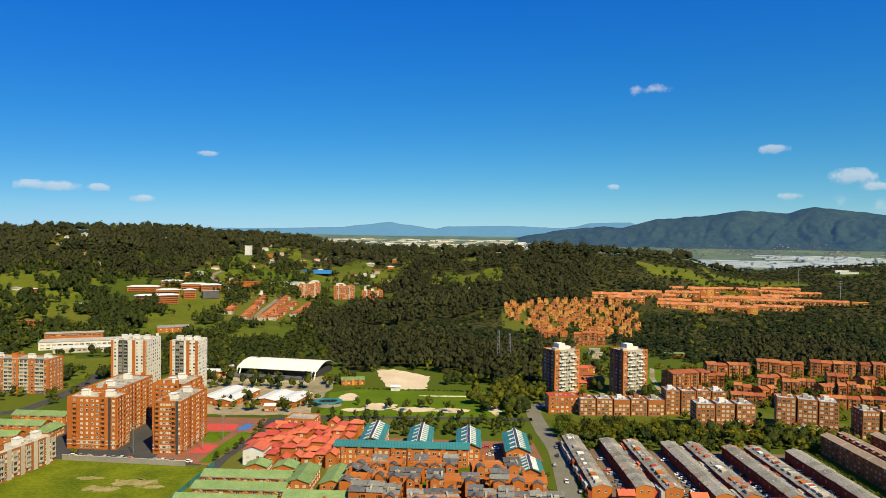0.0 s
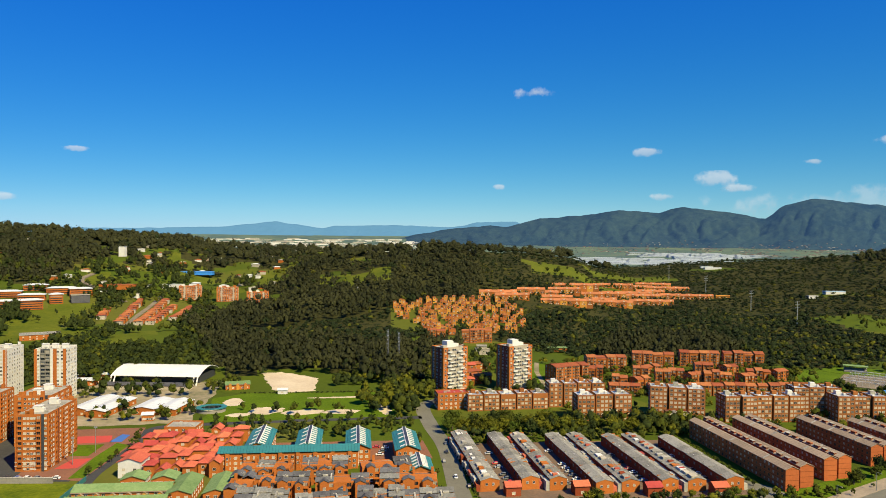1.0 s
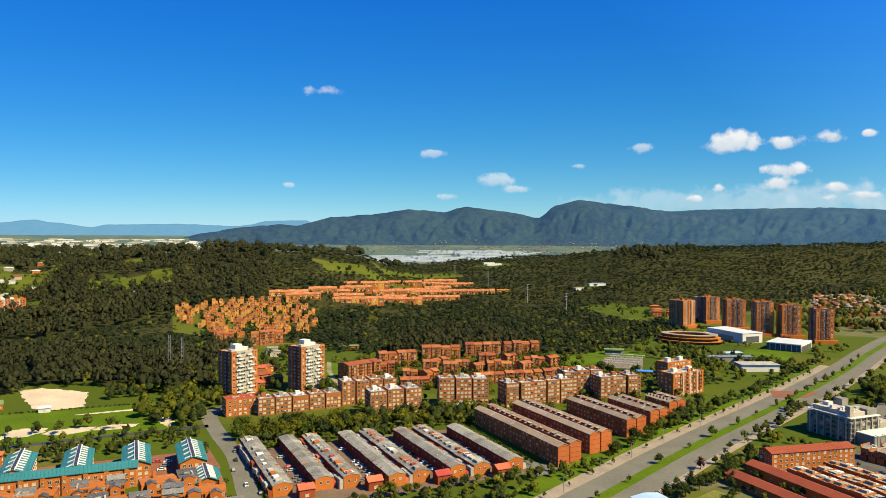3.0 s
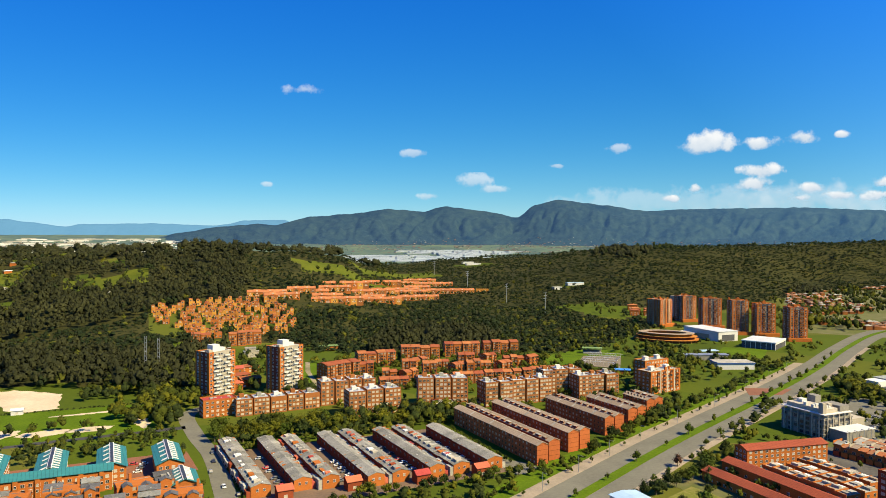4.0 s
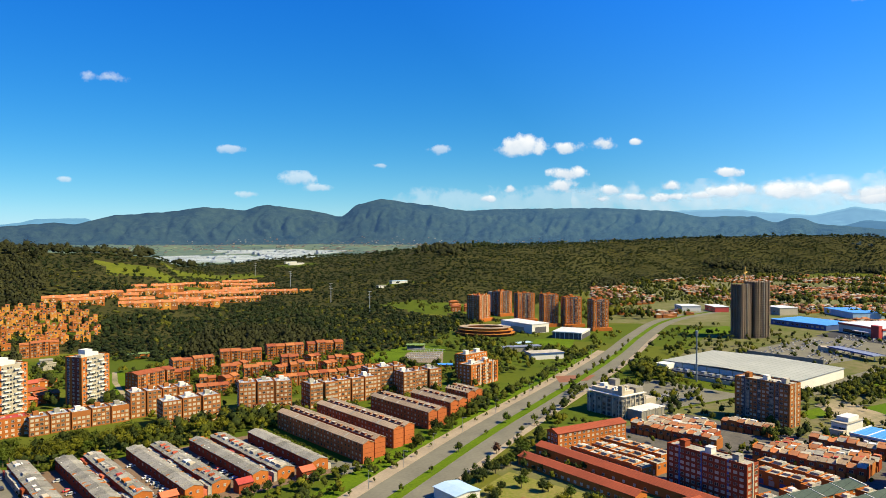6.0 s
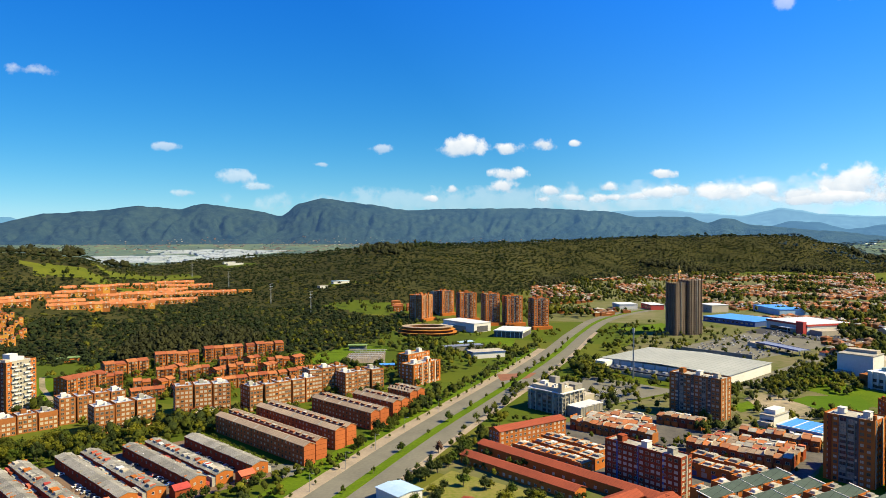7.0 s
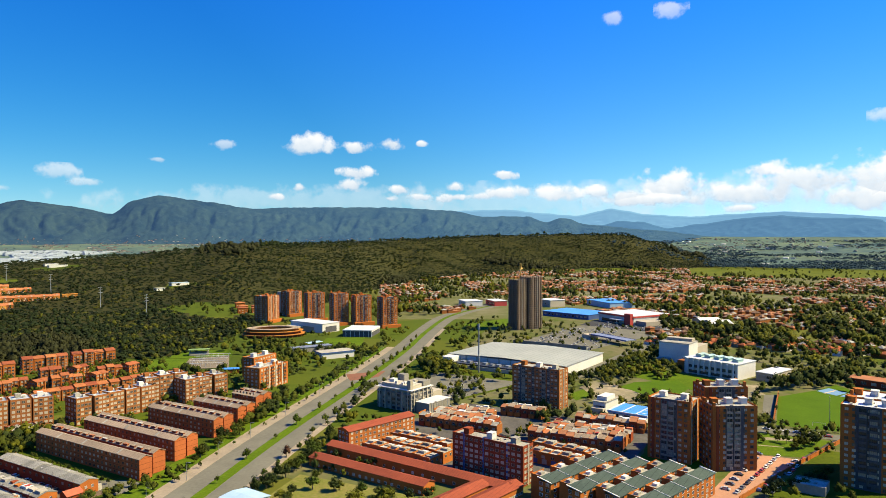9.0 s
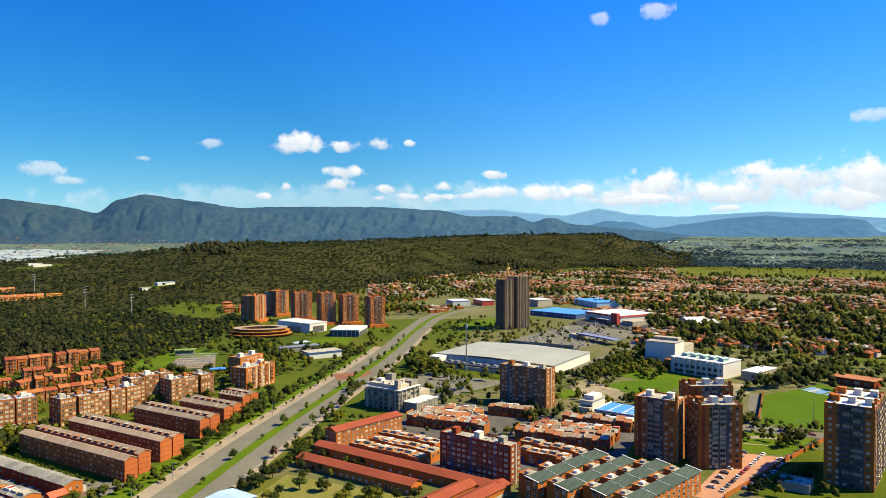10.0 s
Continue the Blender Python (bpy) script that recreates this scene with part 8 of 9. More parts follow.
def crown(rng, lumps, leaves, leaf, tall=1.0, spread_=1.0, lift=0.22):
    """Triangles of one crown about 1 high and 1 wide, with the way each corner faces: uneven lumps under loose leaf sprays."""
    tri, centres = [], []
    bulk = 1.0 if lumps < 6 else 0.78
    wide = np.array((spread_, spread_, tall))
    heart = np.array((0, 0, 0.42 * tall))

    def add(p, c, s, stray):
        """Leaves face outwards from their lump and from the crown's heart."""
        n = 0.6 * (p - c) / (s * wide) + 0.5 * (p - heart) / (0.42 * wide) + np.array((0, 0, lift))
        n += np.array([rng.gauss(0, stray) for _ in range(3)])
        n /= np.linalg.norm(n, axis=1)[:, None] + 1e-6
        if np.dot(np.cross(p[1] - p[0], p[2] - p[0]), n.sum(axis=0)) < 0:
            p, n = p[::-1], n[::-1]
        tri.append(np.concatenate((p, n)))

    for k in range(lumps):
        a, q = 2.4 * k + rng.uniform(-0.5, 0.5), (0.0 if k == lumps - 1 else rng.uniform(0.14, 0.3)) * spread_
        c = np.array((q * math.cos(a), q * math.sin(a), (rng.uniform(0.38, 0.62) if k < lumps - 1 else 0.70) * tall))
        s = rng.uniform(0.19, 0.27) * bulk
        p = np.array(ICO_V) * (0.74 if lumps > 5 else 0.9) * s * wide * np.array([[rng.uniform(0.72, 1.2)] for _ in ICO_V]) + c
        centres.append((c, s))
        for f in ICO_F:
            add(p[list(f)], c, s, 0.1)
    for _ in range(leaves):
        c, s = rng.choice(centres)
        d = np.array([rng.gauss(0, 1) for _ in range(3)])
        d /= np.linalg.norm(d)
        d[2] = abs(d[2]) if rng.random() < 0.7 else d[2]
        p = c + d * s * rng.uniform(0.8, 1.25) * wide
        add(p + np.array([[rng.gauss(0, leaf) for _ in range(3)] for _ in range(3)]), c, s, 0.2)
    return np.array(tri)


def outward(me, normals):
    """Gives the corners of a leafy mesh the way they face."""
    at = me.attributes.new("custom_normal", "FLOAT_VECTOR", "POINT")
    at.data.foreach_set("vector", np.ascontiguousarray(normals, dtype=np.float32).ravel())


def joined(name, tris, m, label, category, kind="stuff"):
    """One mesh from many triangles."""
    both = np.concatenate(tris)
    v, facing = both[:, :3].reshape(-1, 3).astype(np.float32), both[:, 3:].reshape(-1, 3)
    n = len(v)
    me = bpy.data.meshes.new(name)
    me.vertices.add(n)
    me.vertices.foreach_set("co", v.ravel())
    me.loops.add(n)
    me.loops.foreach_set("vertex_index", np.arange(n, dtype=np.int32))
    me.polygons.add(n // 3)
    me.polygons.foreach_set("loop_start", np.arange(0, n, 3, dtype=np.int32))
    me.materials.append(m)
    me.update()
    outward(me, facing)
    return tagged(new(name, me), label, category, kind=kind)


def planted(shapes, x, y, z, w, h, turn, rng):
    s = rng.choice(shapes)
    c, k = math.cos(turn), math.sin(turn)
    r = np.array(((c * w, -k * w, 0), (k * w, c * w, 0), (0, 0, h)))
    spun = np.array(((c, -k, 0), (k, c, 0), (0, 0, 1.0)))
    return np.concatenate((s[:, :3] @ r.T + np.array((x, y, z)), s[:, 3:] @ spun.T), axis=1)


def open_slope(x, y):
    """Gardens and grass between the houses of the north-western slope."""
    r, a = math.hypot(x, y), math.degrees(math.atan2(x, y))
    return -17 < a < 3 and 1130 < r < 1700 and noise.noise((x * 0.011, y * 0.011, 12.3)) > 0.06


def make_woods():
    rng = random.Random(5)
    near = [crown(rng, 2, 26, 0.07, lift=0.45) for _ in range(12)]
    far = [crown(rng, 1, 17, 0.085, lift=0.75) for _ in range(10)]
    tall = [crown(rng, 7, 70, 0.042, 1.05, 0.95, 0.35) for _ in range(10)]
    slim = [crown(rng, 4, 40, 0.05, 1.05, 0.95, 0.4) for _ in range(8)]
    mixed, dark, yellow = [], [], []
    a = -42.0
    while a < 79:
        start, end = wood_from(a), along(CREST, a) + 60
        r = start
        while r < end:
            gap = 9.2 if r < 1000 else 10.4 if r < 1400 else 12.5
            aa, rr = a + math.degrees(gap / r) * rng.uniform(-0.5, 0.5), r + gap * rng.uniform(-0.5, 0.5)
            x, y = rr * math.sin(radians(aa)), rr * math.cos(radians(aa))
            r += gap * 1.15
            if any(abs(x - cx) < hw and abs(y - cy) < hd for cx, cy, hw, hd in CLEARINGS + tuple(KEPT_CLEAR)):
                continue
            crest = along(CREST, aa)
            grove = noise.noise((x * 0.014, y * 0.014, 30.0))
            euca = noise.noise((x * 0.004, y * 0.004, 3.1)) + (0.35 if aa < 12 else -0.40) + (0.3 if rr > crest - 120 and aa < 22 else 0)
            if open_slope(x, y) and rng.random() < 0.93:
                continue
            lighter = rng.random() < 0.06 + 0.55 * max(0.0, noise.noise((x * 0.013, y * 0.013, 21.0)))
            if euca < 0:
                size = rng.choice((0.7, 0.9, 1.05, 1.2, 1.6)) * gap * (1.0 + 0.35 * max(0.0, grove))
                h = rng.uniform(4.2, 7.4) * (1.0 + 0.8 * grove) * (1.7 if rng.random() < 0.05 else 1.0)
                shapes = near if r < 1200 else far
                if 30 < aa < 76 and rr > crest - 60 and (rng.random() < 0.10 or abs(aa - 44) < 2.5):
                    h, shapes = h * rng.uniform(1.2, 2.0), slim
                to = yellow if rng.random() < (0.05 if r < 1400 else 0.02) + 0.25 * max(0.0, noise.noise((x * 0.01, y * 0.01, 1.3))) else mixed
            else:
                if rng.random() < (0.46 if grove > -0.2 else 0.62):
                    continue
                size = rng.uniform(1.25, 2.1) * gap * (0.75 if lighter else 1.0)
                h = rng.uniform(14, 23) * (1.0 + 0.35 * grove) * (0.72 if lighter else 1.0)
                if rr > crest - 90:
                    h, size = h * rng.choice((0.75, 0.9, 1.0, 1.15)), size * 1.25
                shapes = tall if r < 1500 else slim
                to = (yellow if rng.random() < 0.2 else mixed) if lighter else dark
            to.append(planted(shapes, x, y, land(x, y) - 1.5, size, h, rng.uniform(0, 6.28), rng))
        a += math.degrees(8.5 / (0.55 * (start + min(end, start + 900))))
    me = bpy.data.objects["ground"].data
    for p in me.polygons:
        x, y = p.center.x, p.center.y
        r, a = math.hypot(x, y), math.degrees(math.atan2(x, y))
        if r > 560:
            if wood_from(a) + 12 < r < along(CREST, a) + 130 and not any(abs(x - cx) < hw and abs(y - cy) < hd for cx, cy, hw, hd in CLEARINGS):
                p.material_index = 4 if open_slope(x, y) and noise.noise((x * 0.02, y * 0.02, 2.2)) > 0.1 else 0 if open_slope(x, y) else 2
            elif any(abs(x - cx) < hw and abs(y - cy) < hd for cx, cy, hw, hd in MEADOWS):
                p.material_index = 4
            elif a > 70 and 2150 < r < 2720:
                p.material_index = 4
            elif 53 < a < 96 and 1000 < r < 2150:
                p.material_index = 3
    joined("wood", mixed, FOREST, "dense mixed green woodland on the hillside", "woodland")
    joined("yellowing_wood", yellow, FOREST_YELLOW, "yellow-green trees scattered through the woodland", "woodland")
    joined("eucalyptus_wood", dark, FOREST_DARK, "tall dark eucalyptus woodland", "woodland")


make_woods()


# ---- single trees of streets and gardens ----
def tree_meshes(kind, seed, lumps, leaves, leaf, tall, wide, m):
    """Trunk with limbs and a leafy crown, about 1 high; made once, planted often."""
    rng = random.Random(seed)
    t = Build().tube(0, 0, -0.02, 0.45, 0.028, 0.016)
    for k in range(4):
        a, q = 1.7 * k + rng.uniform(-0.3, 0.3), rng.uniform(0.10, 0.2) * wide
        z0, z1 = 0.28 + 0.04 * k, 0.52 + 0.05 * k
        for s in (0, 1):
            d = 0.012
            ex, ey = q * math.cos(a), q * math.sin(a)
            t.face([(-d, -d * (1 - 2 * s), z0), (d, d * (1 - 2 * s), z0), (ex + 0.005, ey, z1), (ex - 0.005, ey, z1)])
    tri = crown(rng, lumps, leaves, leaf, tall, wide)
    me = bpy.data.meshes.new("crown")
    me.from_pydata([tuple(p) for p in tri[:, :3].reshape(-1, 3)], [], [(3 * i, 3 * i + 1, 3 * i + 2) for i in range(len(tri))])
    me.materials.append(m)
    outward(me, tri[:, 3:].reshape(-1, 3))
    return t.mesh("trunk", BARK), me


KINDS = {
    "round": [tree_meshes("round", 40 + i, 11, 620, 0.024, 1.0, 1.0, LEAF) for i in range(4)],
    "dark": [tree_meshes("dark", 50 + i, 11, 620, 0.024, 1.0, 0.85, LEAF_DARK) for i in range(4)],
    "yellow": [tree_meshes("yellow", 60 + i, 11, 620, 0.024, 1.0, 1.05, LEAF_YELLOW) for i in range(3)],
    "thin": [tree_meshes("thin", 70 + i, 6, 260, 0.022, 0.9, 0.9, LEAF) for i in range(3)],
    "bronze": [tree_meshes("bronze", 80, 7, 360, 0.024, 0.9, 0.9, LEAF_RED)],
    "spire": [tree_meshes("spire", 90 + i, 9, 480, 0.022, 1.1, 0.5, LEAF_DARK) for i in range(2)]}
WORDS = {"round": "leafy green broadleaf tree", "dark": "dense dark green tree", "yellow": "yellow-green bushy tree", "thin": "thin young street tree", "bronze": "bronze-leaved small tree", "spire": "tall narrow dark tree"}
planting = random.Random(77)


FAR_TREES = []


def tree(kind, x, y, h, w, where):
    if math.hypot(x, y) > 455:
        FAR_TREES.append((kind, x, y, h, w))
        return
    trunk, leaves = planting.choice(KINDS[kind])
    root = thing("tree", x, y, planting.uniform(0, 360), WORDS[kind] + " " + where, "tree", "trees " + where)
    for name, me in (("trunk", trunk), ("crown", leaves)):
        ob = new(name, me)
        ob.parent = root
        ob.scale = (w, w, h)


def line_of(kinds, pts, gap, h, where, jitter=1.0, wide=0.8):
    """Trees along a line of points."""
    carry = 0.0
    for (x0, y0), (x1, y1) in zip(pts, pts[1:]):
        k = math.hypot(x1 - x0, y1 - y0)
        while carry < k:
            u = carry / k
            hh = planting.uniform(*h)
            tree(planting.choice(kinds), x0 + (x1 - x0) * u + planting.uniform(-jitter, jitter), y0 + (y1 - y0) * u + planting.uniform(-jitter, jitter), hh, hh * wide * planting.uniform(0.85, 1.2), where)
            carry += gap * planting.uniform(0.7, 1.3)
        carry -= k


line_of(("round", "thin", "round"), AVENUE[8:46], 30, (4, 9), "on the avenue's grass strip", 1.2, 0.75)
line_of(("thin",), offset(AVENUE, 19)[13:40], 17, (3.0, 5.5), "on the avenue's pavement", 0.6, 0.7)
line_of(("dark", "round"), offset(AVENUE, 28)[20:42], 7, (5, 11), "on the avenue's verge", 3.0, 0.95)
line_of(("dark", "dark", "round"), [(326, 340), (346, 352), (372, 368), (392, 384)], 4.5, (7, 11), "past the ends of the long slabs", 3.0, 1.05)
line_of(("dark", "round", "round"), [(246, 306), (300, 335), (345, 358)], 15, (5, 8), "at the ends of the long slabs", 2.0, 0.9)
line_of(("round", "thin", "thin", "bronze"), offset(AVENUE, -19)[15:36], 16, (4, 9), "beside the avenue", 2.5, 0.85)
line_of(("round", "yellow", "yellow", "dark"), [(74, 422), (110, 418), (150, 416), (200, 412), (232, 409)], 5.2, (9, 14), "behind the grey terraces", 3.5, 0.95)
line_of(("dark", "round"), [(78, 436), (140, 430), (205, 424)], 9, (11, 16), "behind the grey terraces", 4.0, 0.9)
line_of(("round", "yellow", "dark"), [(100, 306), (140, 303), (200, 298)], 7.5, (4.5, 8), "before the grey terraces", 3.0, 1.0)
line_of(("dark", "round"), [(67.3, 312), (68.2, 360), (69.0, 408)], 3.6, (2.0, 3.0), "in the hedge beside the side street", 0.3, 0.9)
line_of(("thin", "dark", "round"), [(203, 316), (207, 396)], 5.0, (2.6, 4.2), "along the foot of a long slab", 0.6, 0.9)
line_of(("dark", "spire", "round", "yellow"), [(-78, 463), (-30, 460), (45, 462)], 7.5, (3.5, 9), "along the park's edge", 2.5, 0.85)
line_of(("dark", "dark", "round"), [(48, 470), (50, 520), (46, 560)], 5.0, (10, 16), "beside the park", 4.0, 0.9)
line_of(("round", "dark", "spire"), [(-60, 500), (-44, 494), (-22, 482), (-14, 500), (14, 480)], 15, (6, 11), "in the park meadow", 3.0, 0.85)
line_of(("dark",), [(-66, 552), (-30, 549), (44, 545)], 3.2, (1.2, 2.0), "in the hedge above the meadow", 0.3, 1.5)
line_of(("dark", "dark", "round"), [(2, 574), (28, 570), (6, 590), (40, 590)], 6, (8, 12), "beside the sand lot", 3.0, 0.95)
line_of(("dark", "round"), [(-190, 560), (-150, 556), (-90, 552), (-72, 590)], 10, (9, 15), "among the school sheds", 4.0, 0.9)
line_of(("round", "thin"), [(-118, 372), (-108, 420), (-112, 450)], 8, (4, 6), "beside the courts", 2.0, 0.8)
line_of(("round", "dark", "yellow"), [(208, 220), (240, 232), (258, 215), (250, 180), (215, 165)], 7, (4.5, 8), "in the fenced garden", 4.0, 1.05)
for k in (0, 9, 18):
    line_of(("yellow", "round", "yellow", "dark"), [(530 - k, 316), (540 - k, 334), (552 - k, 362)], 5.5, (8, 13), "beside the warehouse", 4.0, 1.05)
line_of(("dark", "round"), [(505, 235), (520, 215), (540, 212)], 6, (6, 10), "beside the warehouse", 4.0, 0.9)
line_of(("bronze", "bronze", "round"), [(556, 222), (600, 216), (642, 212)], 6, (4, 6.5), "along the warehouse wall", 1.5, 1.0)
line_of(("dark", "spire"), [(420, 190), (432, 176), (446, 176)], 4.0, (7, 11), "between the eastern terraces", 2.0, 0.8)
line_of(("dark", "dark", "round", "yellow"), [(584, 80), (612, 66), (650, 52), (700, 20)], 6.5, (9, 14), "along the playing field", 3.5, 0.95)
line_of(("dark", "dark", "dark", "round"), [(592, 70), (620, 57), (648, 45), (676, 33)], 5.5, (11, 16), "along the playing field", 3.0, 0.8)
line_of(("round", "yellow", "dark"), [(578, 84), (535, 78), (490, 72)], 6.5, (4, 7.5), "along the road by the playing field", 1.5, 0.9)
line_of(("thin", "round", "dark"), [(486, 66), (487, 44), (488, 24)], 5.0, (3, 6), "along the parking strip", 1.2, 1.0)
line_of(("round", "dark"), [(436, 45), (446, 38), (452, 34), (460, 30)], 6.5, (5, 9), "on the sunlit lawn", 2.0, 1.0)
line_of(("thin", "round"), [(462, 62), (464, 44)], 7, (3, 6), "on the sunlit lawn", 2.0, 0.8)
line_of(("dark", "dark", "round"), [(352, 46), (362, 40), (376, 34), (396, 22)], 6, (5, 8), "in the shaded garden", 3.0, 1.1)
line_of(("yellow", "yellow", "round"), [(571, 207), (607, 178), (622, 150)], 4, (6, 9.5), "in the eastern park", 4.0, 1.05)
line_of(("dark", "dark", "round"), [(545, 224), (560, 206), (592, 188)], 4.5, (6, 10), "in the eastern park", 4.0, 1.0)
line_of(("round", "thin"), [(440, 62), (470, 30), (480, 70), (520, 98)], 8, (4.5, 7.5), "beside the car park", 3.0, 0.95)
line_of(("round", "yellow"), [(352, 296), (362, 282), (366, 262)], 5, (5, 8), "beside the concrete building", 3.0, 1.0)
line_of(("dark", "round"), [(424, 256), (436, 250)], 8, (10, 13), "beside the concrete building", 2.0, 0.9)


for kind, x, y, h, w in (("yellow", 352, 292, 8, 8.5), ("yellow", 346, 286, 6, 6), ("dark", 318, 277, 10, 6.5), ("dark", 312, 271, 8, 6), ("bronze", 360, 300, 7, 6), ("thin", 366, 308, 8, 7), ("thin", 340, 300, 9, 7), ("dark", 385, 312, 9, 8), ("dark", 392, 318, 8, 8), ("dark", 425, 336, 9, 10),
                        ("dark", 432, 341, 10, 10), ("round", 418, 333, 8, 8), ("dark", 441, 262, 13, 11), ("round", 452, 272, 7, 8), ("dark", 270, 245, 7, 6), ("dark", 276, 250, 8, 6), ("yellow", 240, 196, 10, 10), ("dark", 252, 190, 7, 8), ("dark", 258, 196, 6, 7), ("round", 230, 200, 6, 7)):
    tree(kind, x, y, h, w, "standing beside the avenue's eastern blocks")


line_of(("dark", "dark", "round"), [(232, 247), (252, 252), (279, 257), (300, 272)], 4.6, (6, 10), "at the end of the red-roofed rows", 2.6, 1.0)
line_of(("dark", "thin", "round"), [(262, 238), (280, 243), (300, 258)], 6.0, (3, 6), "in the hedge before the red-roofed rows", 1.5, 1.0)
for kind, x, y, h, w in (("yellow", 250, 186, 11, 11), ("round", 236, 178, 7, 8), ("dark", 262, 182, 7, 8), ("dark", 268, 176, 6, 7), ("yellow", 120, 420, 14, 13), ("yellow", 132, 424, 15, 14), ("yellow", 96, 418, 13, 12), ("yellow", 216, 416, 15, 13), ("dark", 224, 412, 11, 10)):
    tree(kind, x, y, h, w, "standing among the gardens")


# lawns, courts and buildings where no tree stands
BARE = ((492, 4, 596, 61), (534, 136, 586, 174), (336, 36, 432, 72), (560, 225, 650, 350), (376, -16, 432, 106), (660, 140, 750, 188), (614, 92, 668, 152), (500, 154, 530, 196), (288, 66, 350, 130), (446, 125, 484, 170), (640, 515, 700, 640), (570, 585, 645, 630), (450, 188, 470, 228), (92, 558, 136, 640), (154, 540, 200, 650), (588, 478, 652, 548), (570, 526, 606, 548), (408, 498, 486, 592), (515, 440, 550, 475))


def scattered_trees():
    """Trees past counting: in the estates, on the western slope, in the suburb and on the plain."""
    rng = random.Random(91)
    thin_belt = [crown(rng, 1, 6, 0.09) for _ in range(6)]
    shapes = [crown(rng, 3, 54, 0.052) for _ in range(12)]
    coarse = [crown(rng, 2, 22, 0.075) for _ in range(8)]
    green, dark, yellow, belts = [], [], [], []

    def grow(x, y, h, w, which=None, rough=False, street=False):
        if any(x0 < x < x1 and y0 < y < y1 for x0, y0, x1, y1 in BARE):
            return
        if not street and 60 < x < 900 and any((x - px) ** 2 + (y - py) ** 2 < 22 ** 2 for px, py in AVENUE):
            return
        dst = which if which is not None else rng.choice((green, green, dark, yellow))
        dst.append(planted(thin_belt if which is belts else coarse if rough else shapes, x, y, land(x, y) - 0.05 * h, w, h, rng.uniform(0, 6.28), rng))

    for cx, cy, hw, hd in KEPT_CLEAR:
        for _ in range(3):
            x, y = cx + rng.choice((-1, 1)) * rng.uniform(0.75, 1.1) * hw, cy + rng.uniform(-0.6, 1.0) * hd
            grow(x, y, rng.uniform(3.5, 8), rng.uniform(4, 7.5), dark if rng.random() < 0.7 else green, True)
    for kind, x, y, h, w in FAR_TREES:
        grow(x, y, h, w, {"dark": dark, "spire": dark, "yellow": yellow}.get(kind, green), street=True)
    west_groves = ((185, 400, 500, 660, 230, 4, 7), (160, 330, 470, 510, 60, 5, 8), (470, 700, 322, 405, 120, 4, 10), (560, 760, 425, 520, 90, 4, 9), (620, 700, 520, 640, 40, 4, 8), (60, 180, 500, 720, 170, 6, 13), (20, 75, 480, 640, 90, 9, 15), (395, 570, 425, 580, 260, 5, 11), (430, 560, 590, 720, 70, 5, 9), (570, 700, 640, 760, 40, 6, 10), (200, 400, 398, 445, 110, 4, 9), (-330, -230, 470, 620, 40, 5, 10))
    mid_groves = ((-290, -90, 650, 780, 75, 6, 12), (-190, -88, 480, 610, 45, 5, 10), (430, 545, 60, 200, 110, 4, 9), (270, 440, 110, 260, 70, 3, 6), (440, 560, 200, 340, 60, 4, 9), (330, 560, 0, 60, 60, 4, 9), (436, 500, 64, 110, 34, 4, 8), (640, 760, -30, 60, 60, 5, 10), (560, 760, -20, 70, 50, 5, 10), (690, 890, 200, 400, 110, 4, 7), (620, 700, 200, 220, 14, 5, 8), (640, 860, 20, 200, 220, 6, 13), (300, 330, 262, 285, 8, 5, 8), (-205, -185, 376, 470, 8, 3, 5))
    street_groves = ((72, 232, 401, 440, 95, 6, 11), (74, 236, 398, 408, 40, 4, 7), (186, 400, 500, 650, 360, 4, 8), (296, 420, 440, 500, 60, 3, 6), (438, 522, 262, 332, 34, 5, 9), (90, 225, 266, 303, 70, 3.5, 8), (40, 54, 270, 420, 26, 2.5, 6), (206, 236, 288, 306, 14, 3, 6), (255, 300, 225, 262, 12, 3, 6))
    east_groves = ((588, 662, 152, 212, 120, 4, 8), (548, 612, 176, 214, 50, 4, 7), (496, 552, 146, 204, 26, 3, 6), (484, 530, 100, 150, 40, 4, 8), (366, 436, 180, 192, 16, 4, 7), (436, 448, 112, 250, 24, 3, 6), (700, 860, 340, 420, 40, 4, 8), (740, 900, 400, 480, 40, 4, 8), (660, 780, 180, 225, 40, 5, 9))
    for x0, x1, y0, y1, n, lo, hi in west_groves + mid_groves + street_groves + east_groves:
        for _ in range(n):
            h = rng.uniform(lo, hi)
            grow(rng.uniform(x0, x1), rng.uniform(y0, y1), h, h * rng.uniform(0.8, 1.2))
    for _ in range(4600):
        a, r = rng.uniform(-40, -9), rng.uniform(640, 1300)
        x, y = r * math.sin(radians(a)), r * math.cos(radians(a))
        if noise.noise((x * 0.009, y * 0.009, 5)) < -0.4 or any(abs(x - cx) < hw and abs(y - cy) < hd for cx, cy, hw, hd in OPEN_SLOPE + ((-605, 1050, 60, 100), (-372, 725, 45, 40), (-440, 1080, 62, 60), (-252, 1020, 46, 140), (-205, 850, 30, 60), (-325, 815, 26, 46), (-362, 1060, 30, 40), (-420, 1075, 60, 70))):
            continue
        h = rng.uniform(7, 15)
        grow(x, y, h, h * rng.uniform(0.8, 1.15), rng.choice((dark, dark, green)), r > 800)
